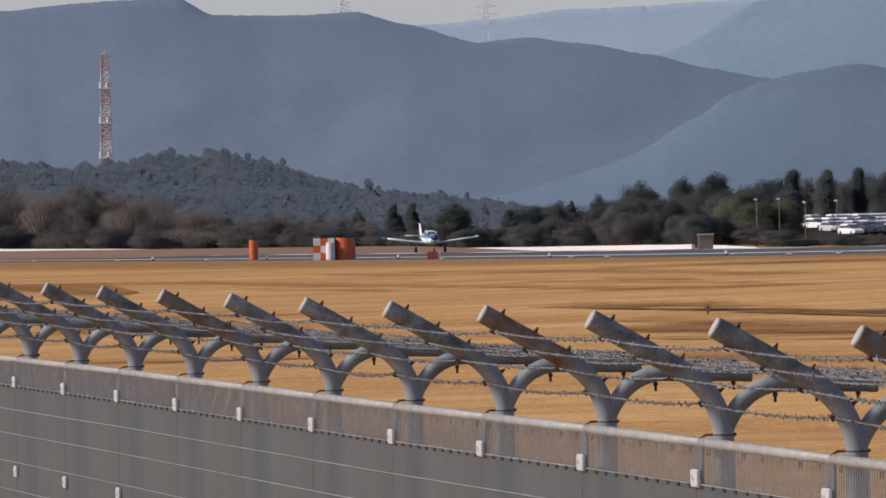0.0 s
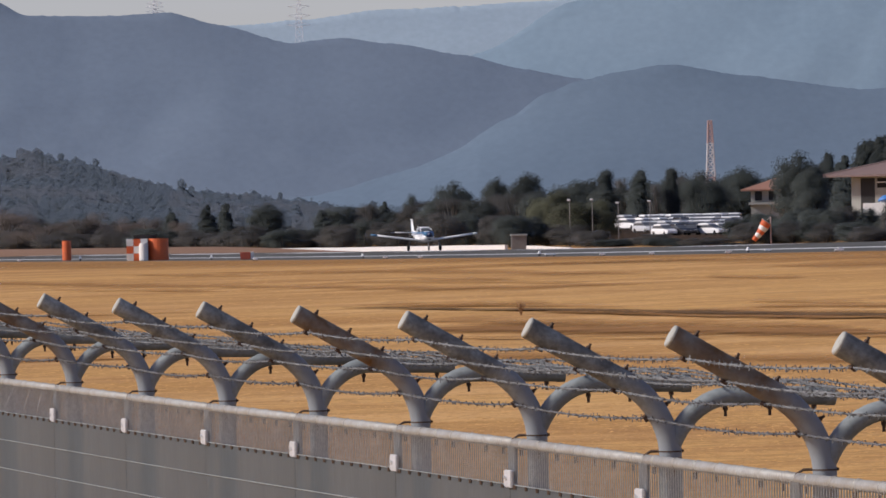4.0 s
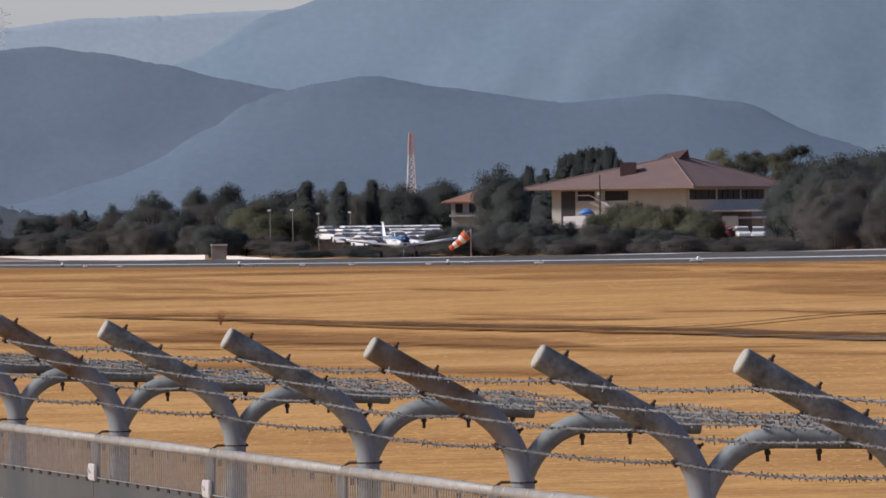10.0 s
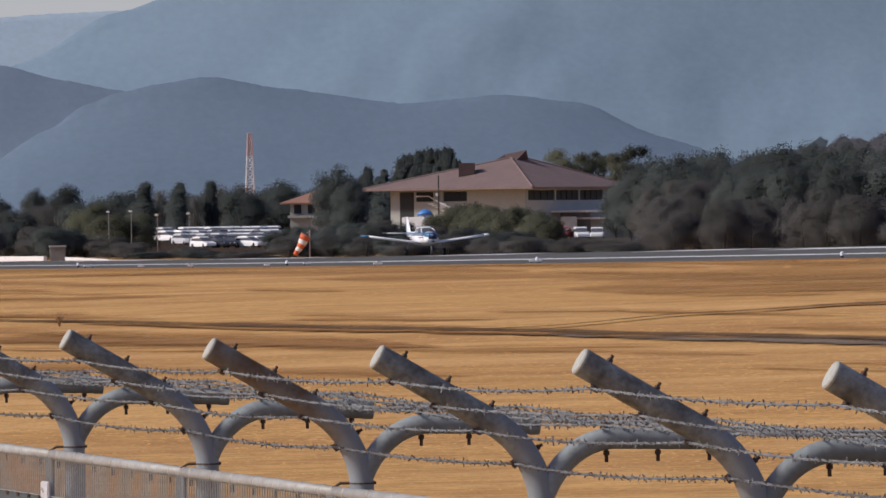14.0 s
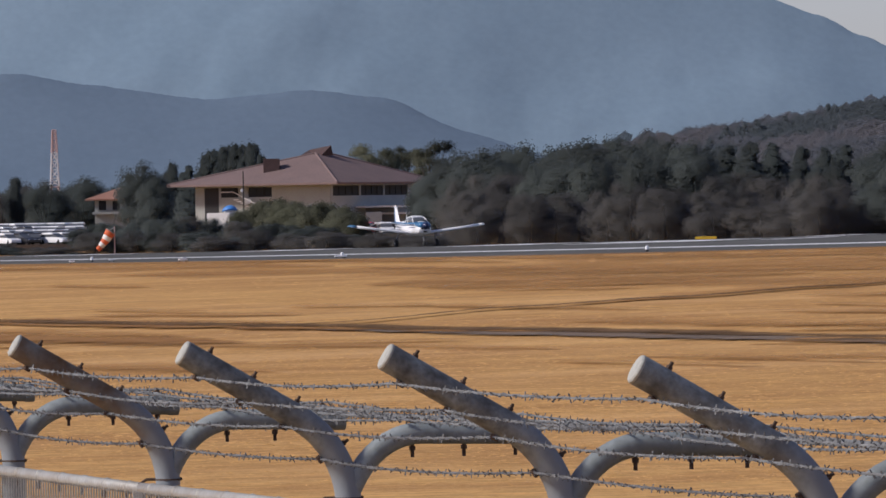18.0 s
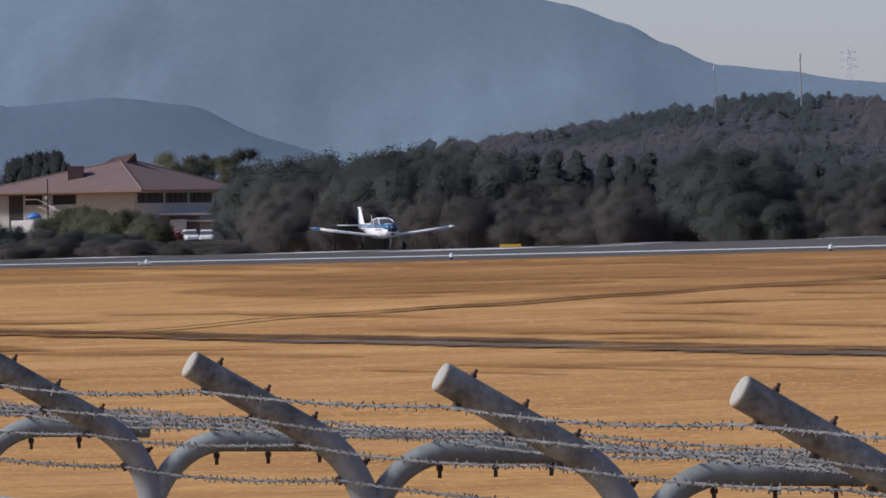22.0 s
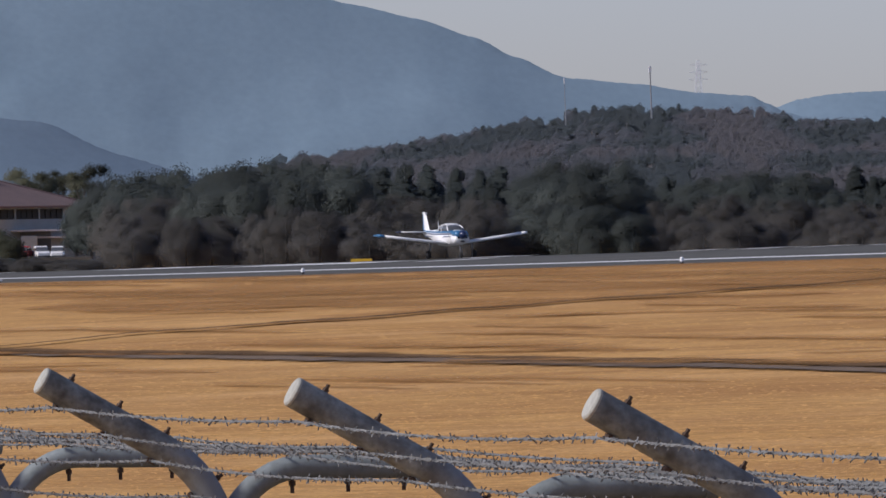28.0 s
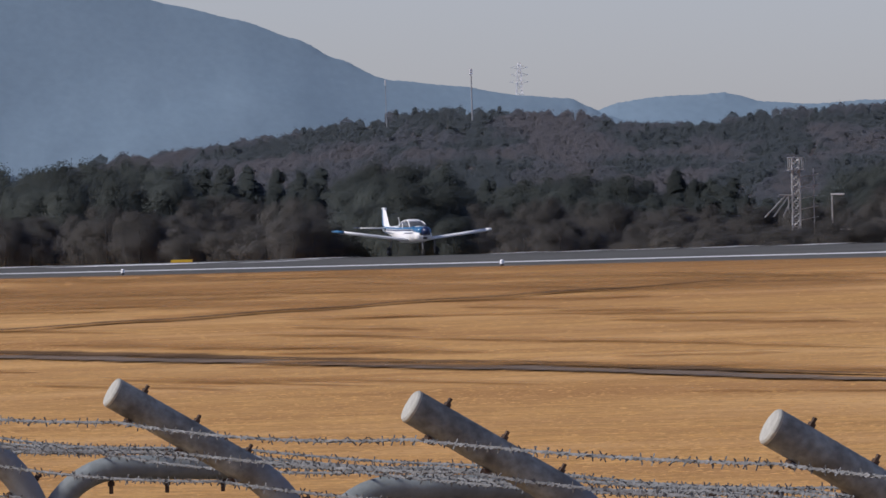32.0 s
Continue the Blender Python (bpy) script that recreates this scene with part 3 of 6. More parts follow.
def fence_lift(n):
    """How far the fence stands above or below a straight line at post n, fitted to the camera's view."""
    return curve_through([(-12, 0.052), (-9, 0.044), (-6, 0.034), (-4, 0.022), (-2, 0.010), (0, 0.004), (1, 0.0), (2, -0.007), (3, -0.013), (4, -0.012), (5, -0.001), (6, -0.005), (7, -0.007), (8, -0.013), (12, -0.013)], n) - 0.0026 * n


def fence_frame(n):
    """Post n: x across to the field, y along away from the eye, z up; the origin on the ground below the post."""
    o = FENCE_ZERO + FENCE_WAY * n + FENCE_SIDE * TIP_OUT
    m = Matrix(((FENCE_SIDE.x, -FENCE_DIR.x, 0, o.x), (FENCE_SIDE.y, -FENCE_DIR.y, 0, o.y), (0, 0, 1, 0), (0, 0, 0, 1)))
    return m


TOP = 2.195                      # height of the outer tip's middle
RAIL = TOP - RAIL_DROP           # height of the top rail
ARM_SLOPE = math.tan(radians(30))
WIRES_OUT = [0.05, 0.165, 0.28, 0.41]   # how far from the tip the wires cross the outer arm
WIRES_IN = [0.15, 0.27, 0.39]


def outer_path():
    """The outer arm from its tip, and the bend down into the post."""
    run = TIP_OUT - 0.116
    pts = [(-TIP_OUT, 0, TOP), (-TIP_OUT + run, 0, TOP - run * ARM_SLOPE)]
    x, z, n, step = pts[-1][0], pts[-1][2], 10, 0.0
    dirs = [radians(-30 - 60 * (k + 0.5) / n) for k in range(n)]
    step = 0.116 / sum(math.cos(a) for a in dirs)
    for a in dirs:
        x, z = x + step * math.cos(a), z + step * math.sin(a)
        pts.append((x, 0, z))
    return pts


def post_parts(rust):
    pts = outer_path()
    bm = bmesh.new()
    tube(bm, pts, PIPE, 18, caps=False)
    yield "outer_arm", bm, M_RUSTY if rust else M_ARM, "rust-stained slanting arm" if rust else "weathered slanting arm"
    bm = bmesh.new()
    tube(bm, [pts[-1]] + [(0, 0, 0.9), (0, 0, -0.3)], PIPE, 18, caps=False)
    yield "post", bm, M_GALV, ""
    bm = bmesh.new()
    z0 = RAIL + 0.03
    arm, a0, hi = [], radians(28), TOP - ARM_IN_DROP
    for k in range(0, 11):
        a = a0 + (math.pi / 2 - a0) * k / 10
        f = (math.cos(a0) - math.cos(a)) / math.cos(a0)
        g = (math.sin(a) - math.sin(a0)) / (1 - math.sin(a0))
        arm.append((0.005 + 0.165 * f, 0, z0 + 0.01 + (hi - z0 - 0.01) * g))
    arm.append((ARM_IN, 0, TOP - ARM_IN_DROP - 0.006))
    tube(bm, arm, PIPE * 0.84, 16, caps=False)
    yield "inner_arm", bm, M_GALV, ""
    x0, z0 = pts[0][0], pts[0][2]
    d = Vector((pts[1][0] - x0, 0, pts[1][2] - z0)).normalized()
    bm = bmesh.new()
    tip = Vector((x0, 0, z0))
    tube(bm, [tip - d * 0.008, tip - d * 0.0055, tip - d * 0.004, tip - d * 0.0002], [PIPE * 0.90, PIPE * 0.98, PIPE, PIPE], 18)
    yield "cap", bm, M_CAP, "pale round end cap"
    bm = bmesh.new()
    rod(bm, (ARM_IN - 0.02, 0, TOP - ARM_IN_DROP - 0.006), (ARM_IN + 0.006, 0, TOP - ARM_IN_DROP - 0.006), PIPE * 0.88, sides=18)
    yield "cap", bm, M_GALV, ""
    for w in WIRES_OUT:
        c = along_outer(pts, w)
        bm = bmesh.new()
        u = c[1]
        rod(bm, c[0] - u * (PIPE + 0.010), c[0] + u * (PIPE + 0.015), 0.0038, sides=6)
        rod(bm, c[0] + u * (PIPE + 0.000), c[0] + u * (PIPE + 0.006), 0.0065, sides=6)
        rod(bm, c[0] - u * (PIPE + 0.010), c[0] - u * (PIPE + 0.001), 0.010, sides=6)
        yield "bolt", bm, M_RUST, "rusty wire bolt"
    for w in WIRES_IN:
        bm = bmesh.new()
        z = TOP - ARM_IN_DROP - 0.005
        rod(bm, (w, 0, z - PIPE - 0.020), (w, 0, z + PIPE + 0.012), 0.0045, sides=6)
        rod(bm, (w, 0, z - PIPE - 0.004), (w, 0, z - PIPE + 0.006), 0.0075, sides=6)
        rod(bm, (w, 0, z + PIPE - 0.001), (w, 0, z + PIPE + 0.008), 0.009, sides=6)
        yield "bolt", bm, M_RUST, "rusty wire bolt"
    # hook that holds the top rail
    bm = bmesh.new()
    hk = [(-0.052, 0.048, RAIL - 0.016), (-0.062, 0.046, RAIL + 0.012), (-0.045, 0.044, RAIL + 0.022), (0.0, 0.036, RAIL + 0.022), (0.042, 0.034, RAIL + 0.022)]
    tube(bm, hk, 0.0042, 6)
    rod(bm, (0.028, 0.034, RAIL + 0.022), (0.036, 0.034, RAIL + 0.022), 0.009, sides=6)
    rod(bm, (0.03, 0.036, RAIL + 0.022), (0.03, 0.0, RAIL + 0.022), 0.004, sides=6)
    yield "hook", bm, M_RUST, "rusty hooked rail bolt"
    bm = bmesh.new()
    rod(bm, (0, 0, RAIL + 0.02), (0, 0, RAIL + 0.024), PIPE * 1.06, sides=14)
    yield "collar", bm, M_RUST, ""


def along_outer(pts, w):
    """The point w metres from the tip along the outer arm, and the way out of its upper side."""
    left = w
    for a, b in zip(pts, pts[1:]):
        a, b = Vector(a), Vector(b)
        if left <= (b - a).length:
            d = (b - a).normalized()
            u = Vector((-d.z, 0, d.x))
            if u.z < 0:
                u = -u
            return a + d * left, u
        left -= (b - a).length
    return Vector(pts[-1]), Vector((1, 0, 0))


def build_posts():
    made = {}
    for n in range(FIRST, LAST + 1):
        rust = n in (-4, 0, 3)
        off = {5: 0.008, 6: 0.028, 7: 0.033}.get(n, 0.015 if n > 7 else 0)
        m = fence_frame(n) @ Matrix.Translation((off, 0, fence_lift(n)))
        if rust not in made:
            post = holder("fence_post", m, "galvanised Y-shaped steel fence post with a rust-streaked arm" if rust else "galvanised steel fence post with two barbed-wire arms", "fence post", "posts of the fence")
            for nm, bm, mm, lb in post_parts(rust):
                part(nm, bm, mm, post, lb, smooth=nm in ("post", "inner_arm", "outer_arm"))
            made[rust] = post
        else:
            copy_thing(made[rust], m)


def barbed_wire(x, z, group, seed):
    """One strand along the whole fence: two twisted wires with four-point barbs."""
    rnd = random.Random(seed)
    vs, fs = [], []
    span = FENCE_WAY.length
    y0, y1 = -LAST * span, -FIRST * span

    def prism(a, b, r):
        a, b = Vector(a), Vector(b)
        d = (b - a).normalized()
        s = d.cross(Vector((0.31, 0.2, 0.93))).normalized()
        t = d.cross(s)
        k = len(vs)
        for q in (a, b):
            for j in range(3):
                an = 2.094 * j
                vs.append(q + s * r * math.cos(an) + t * r * math.sin(an))
        fs.extend(((k, k + 1, k + 4, k + 3), (k + 1, k + 2, k + 5, k + 4), (k + 2, k, k + 3, k + 5)))

    def at(y):
        f = (y / span) % 1.0
        sag = 0.010 * 4 * f * (1 - f) * (0.6 + 0.8 * abs(math.sin(seed + math.floor(y / span) * 1.7)))
        return Vector((x + 0.004 * math.sin(y * 2.1 + seed), y, z - sag + fence_lift(-y / span)))

    steps = int((y1 - y0) / 0.022)
    for off in (0, math.pi):
        prev = None
        for i in range(steps + 1):
            y = y0 + (y1 - y0) * i / steps
            q = at(y) + Vector((math.cos(y * 110 + off), 0, math.sin(y * 110 + off))) * 0.0022
            if prev is not None:
                prism(prev, q, 0.0020)
            prev = q
    y = y0 + 0.03
    while y < y1:
        c = at(y)
        for k in range(2):
            a = rnd.uniform(0, math.pi)
            d = Vector((math.cos(a), rnd.uniform(-0.35, 0.35), math.sin(a))) * rnd.uniform(0.0060, 0.0108)
            o = Vector((0, rnd.uniform(-0.006, 0.006), 0))
            prism(c + o - d, c + o + d, 0.0015)
        prism(c - Vector((0, 0.006, 0)), c + Vector((0, 0.006, 0)), 0.0038)
        y += 0.062 + rnd.uniform(-0.010, 0.010)
    w = mesh_ob("barbed_wire", vs, fs, M_WIRE)
    m = fence_frame(0)
    w.matrix_basis = m
    tagged(w, "galvanised barbed wire strung between the post arms", "barbed wire", group)


def screen_mat():
    """Fine grey wire cloth: mostly solid when seen at a slant, a little light comes through."""
    m = mat("fine grey wire cloth", (0.086, 0.102, 0.110), 0.7, 0.0, 0.15, 1.6, 30, second=(0.068, 0.083, 0.090), stretch=(1, 2.2, 0.5))
    n, l = m.node_tree.nodes, m.node_tree.links
    b, o = n["Principled BSDF"], n["Material Output"]
    tr, mx = n.new("ShaderNodeBsdfTransparent"), n.new("ShaderNodeMixShader")
    mx.inputs[0].default_value = 0.22
    l.new(b.outputs[0], mx.inputs[1])
    l.new(tr.outputs[0], mx.inputs[2])
    l.new(mx.outputs[0], o.inputs[0])
    return m


def build_panels():
    m_screen = screen_mat()
    span = FENCE_WAY.length
    proto = None
    for n in range(FIRST, LAST):
        fall = (fence_lift(n) - fence_lift(n + 1)) / span
        m = fence_frame(n) @ Matrix.Translation((-0.057, 0.05, fence_lift(n) + 0.05 * fall)) @ Matrix.Rotation(math.atan((fence_lift(n - 1) - fence_lift(n)) / span), 4, "X")
        if proto is None:
            pan = holder("mesh_fence", m, "galvanised wire mesh fence bay under a pale top rail", "fence", "bays of the fence")
            bm = bmesh.new()
            tube(bm, [(0.0, 0.01, RAIL), (0.0, span - 0.01, RAIL)], 0.0150, 10)
            for k in range(7):
                y = 0.14 + k * 0.285
                rod(bm, (0, y, RAIL), (0, y + 0.012, RAIL), 0.0168, sides=10)
            part("top_rail", bm, M_RAIL, pan, "pale pipe with clamp rings", smooth=True)
            bm = bmesh.new()
            for k in range(7):
                y = 0.17 + k * 0.285
                rod(bm, (-0.004, y, RAIL - 0.016), (-0.004, y, RAIL - 0.034), 0.005, sides=6)
            part("rail_clip", bm, M_RUST, pan, "row of dark clips", smooth=False)["kind"] = "stuff"
            # upright wires, one mesh: too fine to pick apart
            vs, fs = [], []
            k = 0
            y = -0.05
            while y < span + 0.03:
                for z0, z1 in ((RAIL - 0.135, RAIL - 0.006),):
                    b = len(vs)
                    for zz in (z0, z1):
                        for dx, dy in ((-0.0018, -0.0018), (0.0018, -0.0018), (0.0018, 0.0018), (-0.0018, 0.0018)):
                            vs.append((dx - 0.012, y + dy, zz))
                    fs += [(b, b + 1, b + 5, b + 4), (b + 1, b + 2, b + 6, b + 5), (b + 2, b + 3, b + 7, b + 6), (b + 3, b, b + 4, b + 7)]
                y += 0.033
            o = mesh_ob("upright_wire", vs, fs, M_MESHWIRE, pan)
            o["kind"] = "stuff"
            for z in (RAIL - 0.117, RAIL - 0.228, RAIL - 0.34, RAIL - 0.47, RAIL - 0.60):
                bm = bmesh.new()
                rod(bm, (-0.0195, 0, z), (-0.0195, span, z), 0.0019, sides=6)
                part("cross_wire", bm, M_GALV, pan)
            bm = bmesh.new()
            for k in range(11):
                rod(bm, (-0.02, 0.1 + k * 0.18, RAIL - 0.117), (-0.02, 0.1 + k * 0.18, RAIL - 0.129), 0.006, sides=6)
            part("wire_clip", bm, M_RUST, pan)["kind"] = "stuff"
            bm = bmesh.new()
            box(bm, -0.0155, span / 2, (RAIL - 0.12) / 2, 0.003, span - 0.004, RAIL - 0.12)
            part("screen", bm, m_screen, pan, "fine grey wire cloth")
            bm = bmesh.new()
            box(bm, 0.0, 0.0, RAIL - 0.40, 0.006, 0.055, 0.78, 0.001)
            part("joint_bar", bm, M_GREYLEG, pan, "dark grey joint bar")
            for z in (RAIL - 0.100, RAIL - 0.51):
                bm = bmesh.new()
                box(bm, -0.025, -0.03, z, 0.010, 0.115, 0.05, 0.003)
                rod(bm, (-0.034, -0.02, z), (-0.030, -0.02, z), 0.006, sides=8)
                rod(bm, (-0.034, 0.005, z + 0.004), (-0.030, 0.005, z + 0.004), 0.005, sides=8)
                part("clamp_plate", bm, M_PLATE, pan, "pale zinc clamp plate")
            proto = pan
        else:
            copy_thing(proto, m)


# ---- trees ----
def leaves(count, blobs, size, seed, core=0.0, rest=0.42):
    """Many small leaf sprays over the skins of a set of lumps (centre, radii)."""
    rnd = random.Random(seed)
    vol = [(b[3] * b[4] + b[4] * b[5]) * (1.6 if b[3] > 2.5 else 1.0) for b in blobs]
    tot = sum(vol)
    vs, fs, ns = [], [], []
    if core:
        for j, b in enumerate(blobs):
            i0 = len(vs)
            for q in CORE_V:
                d = q * (core if j == 0 else rest) * (1 + 0.22 * noise.noise(q * 2 + Vector((b[0], b[1], b[2]))))
                vs.append(Vector((b[0] + d.x * b[3], b[1] + d.y * b[4], b[2] + d.z * b[5])))
                ns.append((q * 0.25 + Vector((b[0], b[1], b[2] - 4.5)) * 0.20 + Vector((0, 0, 0.35))).normalized())
            fs += [tuple(i0 + j for j in f) for f in CORE_F]
    for b, v in zip(blobs, vol):
        for _ in range(int(count * v / tot)):
            while True:
                d = Vector((rnd.uniform(-1, 1), rnd.uniform(-1, 1), rnd.uniform(-1, 1)))
                if 0.05 < d.length < 1:
                    break
            d.normalize()
            if core and b[3] > 2.5:
                d *= rnd.uniform(core * 0.96, 1.12)
            else:
                d *= rnd.uniform(0.5, 1.08) if rnd.random() < 0.84 else rnd.uniform(0.98, 1.3)
            c = Vector((b[0] + d.x * b[3], b[1] + d.y * b[4], b[2] + d.z * b[5]))
            s = size * rnd.uniform(0.5, 1.3)
            nn = (d.normalized() + Vector((rnd.gauss(0, 0.5), rnd.gauss(0, 0.5), rnd.gauss(0, 0.5)))).normalized()
            nn.y = -abs(nn.y) - 0.25            # sprays are turned to the camera's side, so that their normals don't flip
            nn.normalize()
            ax = nn.cross(Vector((rnd.gauss(0, 1), rnd.gauss(0, 1), rnd.gauss(0, 1)))).normalized()
            ay = nn.cross(ax)
            k = len(vs)
            vs += [c - ax * s, c - ay * s * 0.45 + ax * s * 0.1, c + ax * s * 0.9, c + ay * s * 0.5]
            out = (d.normalized() * 0.25 + Vector((b[0], b[1], b[2] - 4.5)) * 0.20 + Vector((0, 0, 0.35)) + Vector((rnd.gauss(0, 0.08), rnd.gauss(0, 0.08), rnd.gauss(0, 0.08)))).normalized()
            ns += [out] * 4
            fs.append((k, k + 1, k + 2, k + 3))
    return vs, fs, ns


def limb_mesh(paths):
    bm = bmesh.new()
    for pts, r in paths:
        tube(bm, pts, r, 6)
    return bm


def tree_proto(kind, seed):
    """A tree 10 m high at the world's origin: its parts as meshes."""
    rnd = random.Random(seed)
    blobs, limbs = [], []
    if kind == "conifer":
        limbs.append(([(0, 0, -0.5), (0.05, 0, 5), (0, 0, 9.6)], [0.28, 0.17, 0.03]))
        for k in range(15):
            z = 1.4 + 8.3 * k / 15
            w = (1 - (z - 1.0) / 9.6) ** 0.62 * 2.25
            for j in range(3 if k < 10 else 2):
                a = rnd.uniform(0, 6.28)
                q = w * rnd.uniform(0.2, 0.55)
                blobs.append((math.cos(a) * q, math.sin(a) * q, z + rnd.uniform(-0.3, 0.3), w * 0.62, w * 0.62, 0.75 + 0.3 * w * rnd.random()))
        blobs.append((0, 0, 9.6, 0.22, 0.22, 0.6))
        count, size, mt = 8500, 0.15, M_PINE
    elif kind == "cypress":
        limbs.append(([(0, 0, -0.5), (0, 0, 9)], [0.2, 0.05]))
        for k in range(14):
            z = 1.0 + 8.3 * k / 13
            w = 0.95 * (1 - abs(z - 5.2) / 9.5) + rnd.uniform(-0.1, 0.1)
            blobs.append((rnd.uniform(-0.18, 0.18), rnd.uniform(-0.18, 0.18), z, w, w, 0.75))
        count, size, mt = 7000, 0.10, M_PINE
    elif kind == "round":
        limbs.append(([(0, 0, -0.5), (0.1, 0, 2.5), (0.2, 0.1, 6)], [0.32, 0.24, 0.08]))
        blobs.append((0.1, 0, 5.2, 2.7, 2.7, 3.5))
        for k in range(20):
            a, u = k * 2.4 + rnd.uniform(-0.4, 0.4), rnd.uniform(-0.55, 0.95)
            q, w = 2.75 * math.sqrt(1 - u * u), rnd.uniform(0.8, 1.5)
            z = 5.2 + 3.4 * u
            blobs.append((math.cos(a) * q * 0.85, math.sin(a) * q * 0.85, z, w, w, w * 0.8))
            limbs.append(([(0.1, 0, 2.2), (math.cos(a) * q * 0.4, math.sin(a) * q * 0.4, z * 0.62 + 0.6), (math.cos(a) * q * 0.7, math.sin(a) * q * 0.7, z)], [0.13, 0.08, 0.02]))
        blobs.append((0.2, 0, 8.9, 1.0, 1.0, 0.9))
        count, size, mt = 12500, 0.13, M_OAK
    elif kind == "airy":
        limbs.append(([(0, 0, -0.5), (0.15, 0, 3.5), (0.3, 0.1, 6.5)], [0.28, 0.2, 0.1]))
        for k in range(11):
            a, q = k * 2.4, rnd.uniform(1.2, 3.0)
            z = rnd.uniform(6.0, 9.3)
            w = rnd.uniform(0.7, 1.25)
            blobs.append((math.cos(a) * q, math.sin(a) * q, z, w * 1.25, w * 1.25, w * 0.6))
            limbs.append(([(0.2, 0.05, 4.2), (math.cos(a) * q * 0.5, math.sin(a) * q * 0.5, z * 0.8), (math.cos(a) * q, math.sin(a) * q, z)], [0.12, 0.07, 0.03]))
        count, size, mt = 6500, 0.10, M_OLIVE
    elif kind in ("bush", "thicket", "olive"):
        limbs.append(([(0, 0, -0.5), (0.1, 0.05, 3.0), (0.0, 0.1, 6)], [0.2, 0.14, 0.05]))
        blobs.append((0, 0, 3.6, 3.2, 3.2, 4.3))
        for k in range(24):
            a, u = k * 2.4 + rnd.uniform(-0.4, 0.4), rnd.uniform(-0.3, 0.95)
            q, w = 3.6 * math.sqrt(1 - u * u), rnd.uniform(0.7, 1.4)
            blobs.append((math.cos(a) * q * 0.86, math.sin(a) * q * 0.86, 3.8 + 4.3 * u, w, w, w * 0.85))
        count, size, mt = 13500, 0.135, {"bush": M_OAK, "olive": M_OLIVE}.get(kind, M_TWIG)
    else:                                   # bare winter crown
        limbs.append(([(0, 0, -0.5), (0.1, 0.05, 3.0), (0.0, 0.1, 7)], [0.26, 0.18, 0.05]))
        for k in range(16):
            a, q = k * 2.4, rnd.uniform(0.8, 3.0)
            z = rnd.uniform(4.0, 9.0)
            q *= 1 - 0.4 * max(0, z - 6.5) / 3
            w = rnd.uniform(0.9, 1.5)
            blobs.append((math.cos(a) * q, math.sin(a) * q, z, w, w, w * 0.95))
            limbs.append(([(0.05, 0, 1.5 + 2 * rnd.random()), (math.cos(a) * q * 0.55, math.sin(a) * q * 0.55, z * 0.7), (math.cos(a) * q, math.sin(a) * q, z + 0.5)], [0.09, 0.06, 0.015]))
        count, size, mt = 11000, 0.11, (M_TWIGR if kind == "russet" else M_TWIG)
    vs, fs, ns = leaves(count, blobs, size, seed + 7, {"round": 0.78, "bush": 0.72, "olive": 0.76, "thicket": 0.66, "conifer": 0.7, "cypress": 0.6, "airy": 0.4}.get(kind, 0.12), {"conifer": 0.8, "cypress": 0.8, "airy": 0.5, "bare": 0.12, "russet": 0.12}.get(kind, 0.36))
    top = max(v[2] for v in vs)
    return limb_mesh(limbs), vs, fs, ns, mt, top


PROTO = {}
WORDS = {
    "conifer": ("conifer_tree", "dark green conifer with a ragged pointed crown", "tree"),
    "cypress": ("cypress_tree", "slim dark columnar cypress tree", "tree"),
    "round": ("evergreen_tree", "dark evergreen broadleaf tree with a lumpy crown", "tree"),
    "airy": ("camphor_tree", "olive green tree with open flat foliage clouds", "tree"),
    "bush": ("evergreen_shrub", "dense dark green shrub leafy to the ground", "shrub"),
    "olive": ("olive_shrub", "olive green leafy shrub before the hall", "shrub"),
    "thicket": ("bare_shrub", "dense leafless grey-brown winter thicket", "shrub"),
    "bare": ("bare_tree", "leafless grey-brown winter tree", "tree"),
    "russet": ("bare_tree", "leafless tree with russet winter twigs", "tree"),
}
_turn = random.Random(11)


def tree(kind, at, height, wide=1.0, variant=0, group="trees behind the runway"):
    key = (kind, variant % 5)
    turn, sx = _turn.uniform(-0.6, 0.6), wide * height / 10
    name, label, cat = WORDS[kind]
    if key not in PROTO:
        bm, vs, fs, ns, mt, top = tree_proto(kind, 31 * (variant % 5) + len(kind))
        t = holder(name, Matrix(), label, cat, group)
        part("trunk", bm, M_BARK, t, smooth=True)
        mesh_ob("crown", vs, fs, mt, t, normals=ns)
        PROTO[key] = (t, top)
        o = t
    else:
        o = None
    src, top = PROTO[key]
    sz = height / top
    m = Matrix.Translation(at) @ Matrix.Rotation(turn, 4, "Z")
    if o is None:
        o = copy_thing(src, m)
    o.matrix_basis = m @ Matrix.Diagonal((sx, sx, sz, 1))
    return o


def tree_seen(kind, bearing, top, p, width, variant=0, group="trees behind the runway"):
    """A tree on the land behind the runway, p metres across, whose top stands at that rise."""
    s, p = spot(bearing, p)
    r = math.hypot(s, p)
    base = ground_height(s, p) - 0.1
    h = rise_at(bearing, top, r) - base
    w10 = {"conifer": 4.6, "cypress": 2.1, "round": 7.0, "airy": 8.0, "bush": 9.0, "thicket": 9.0, "olive": 9.0}.get(kind, 7.2)
    wm = width * r / U
    return tree(kind, place(s, p, base), h, wm / (w10 * h / 10), variant, group)


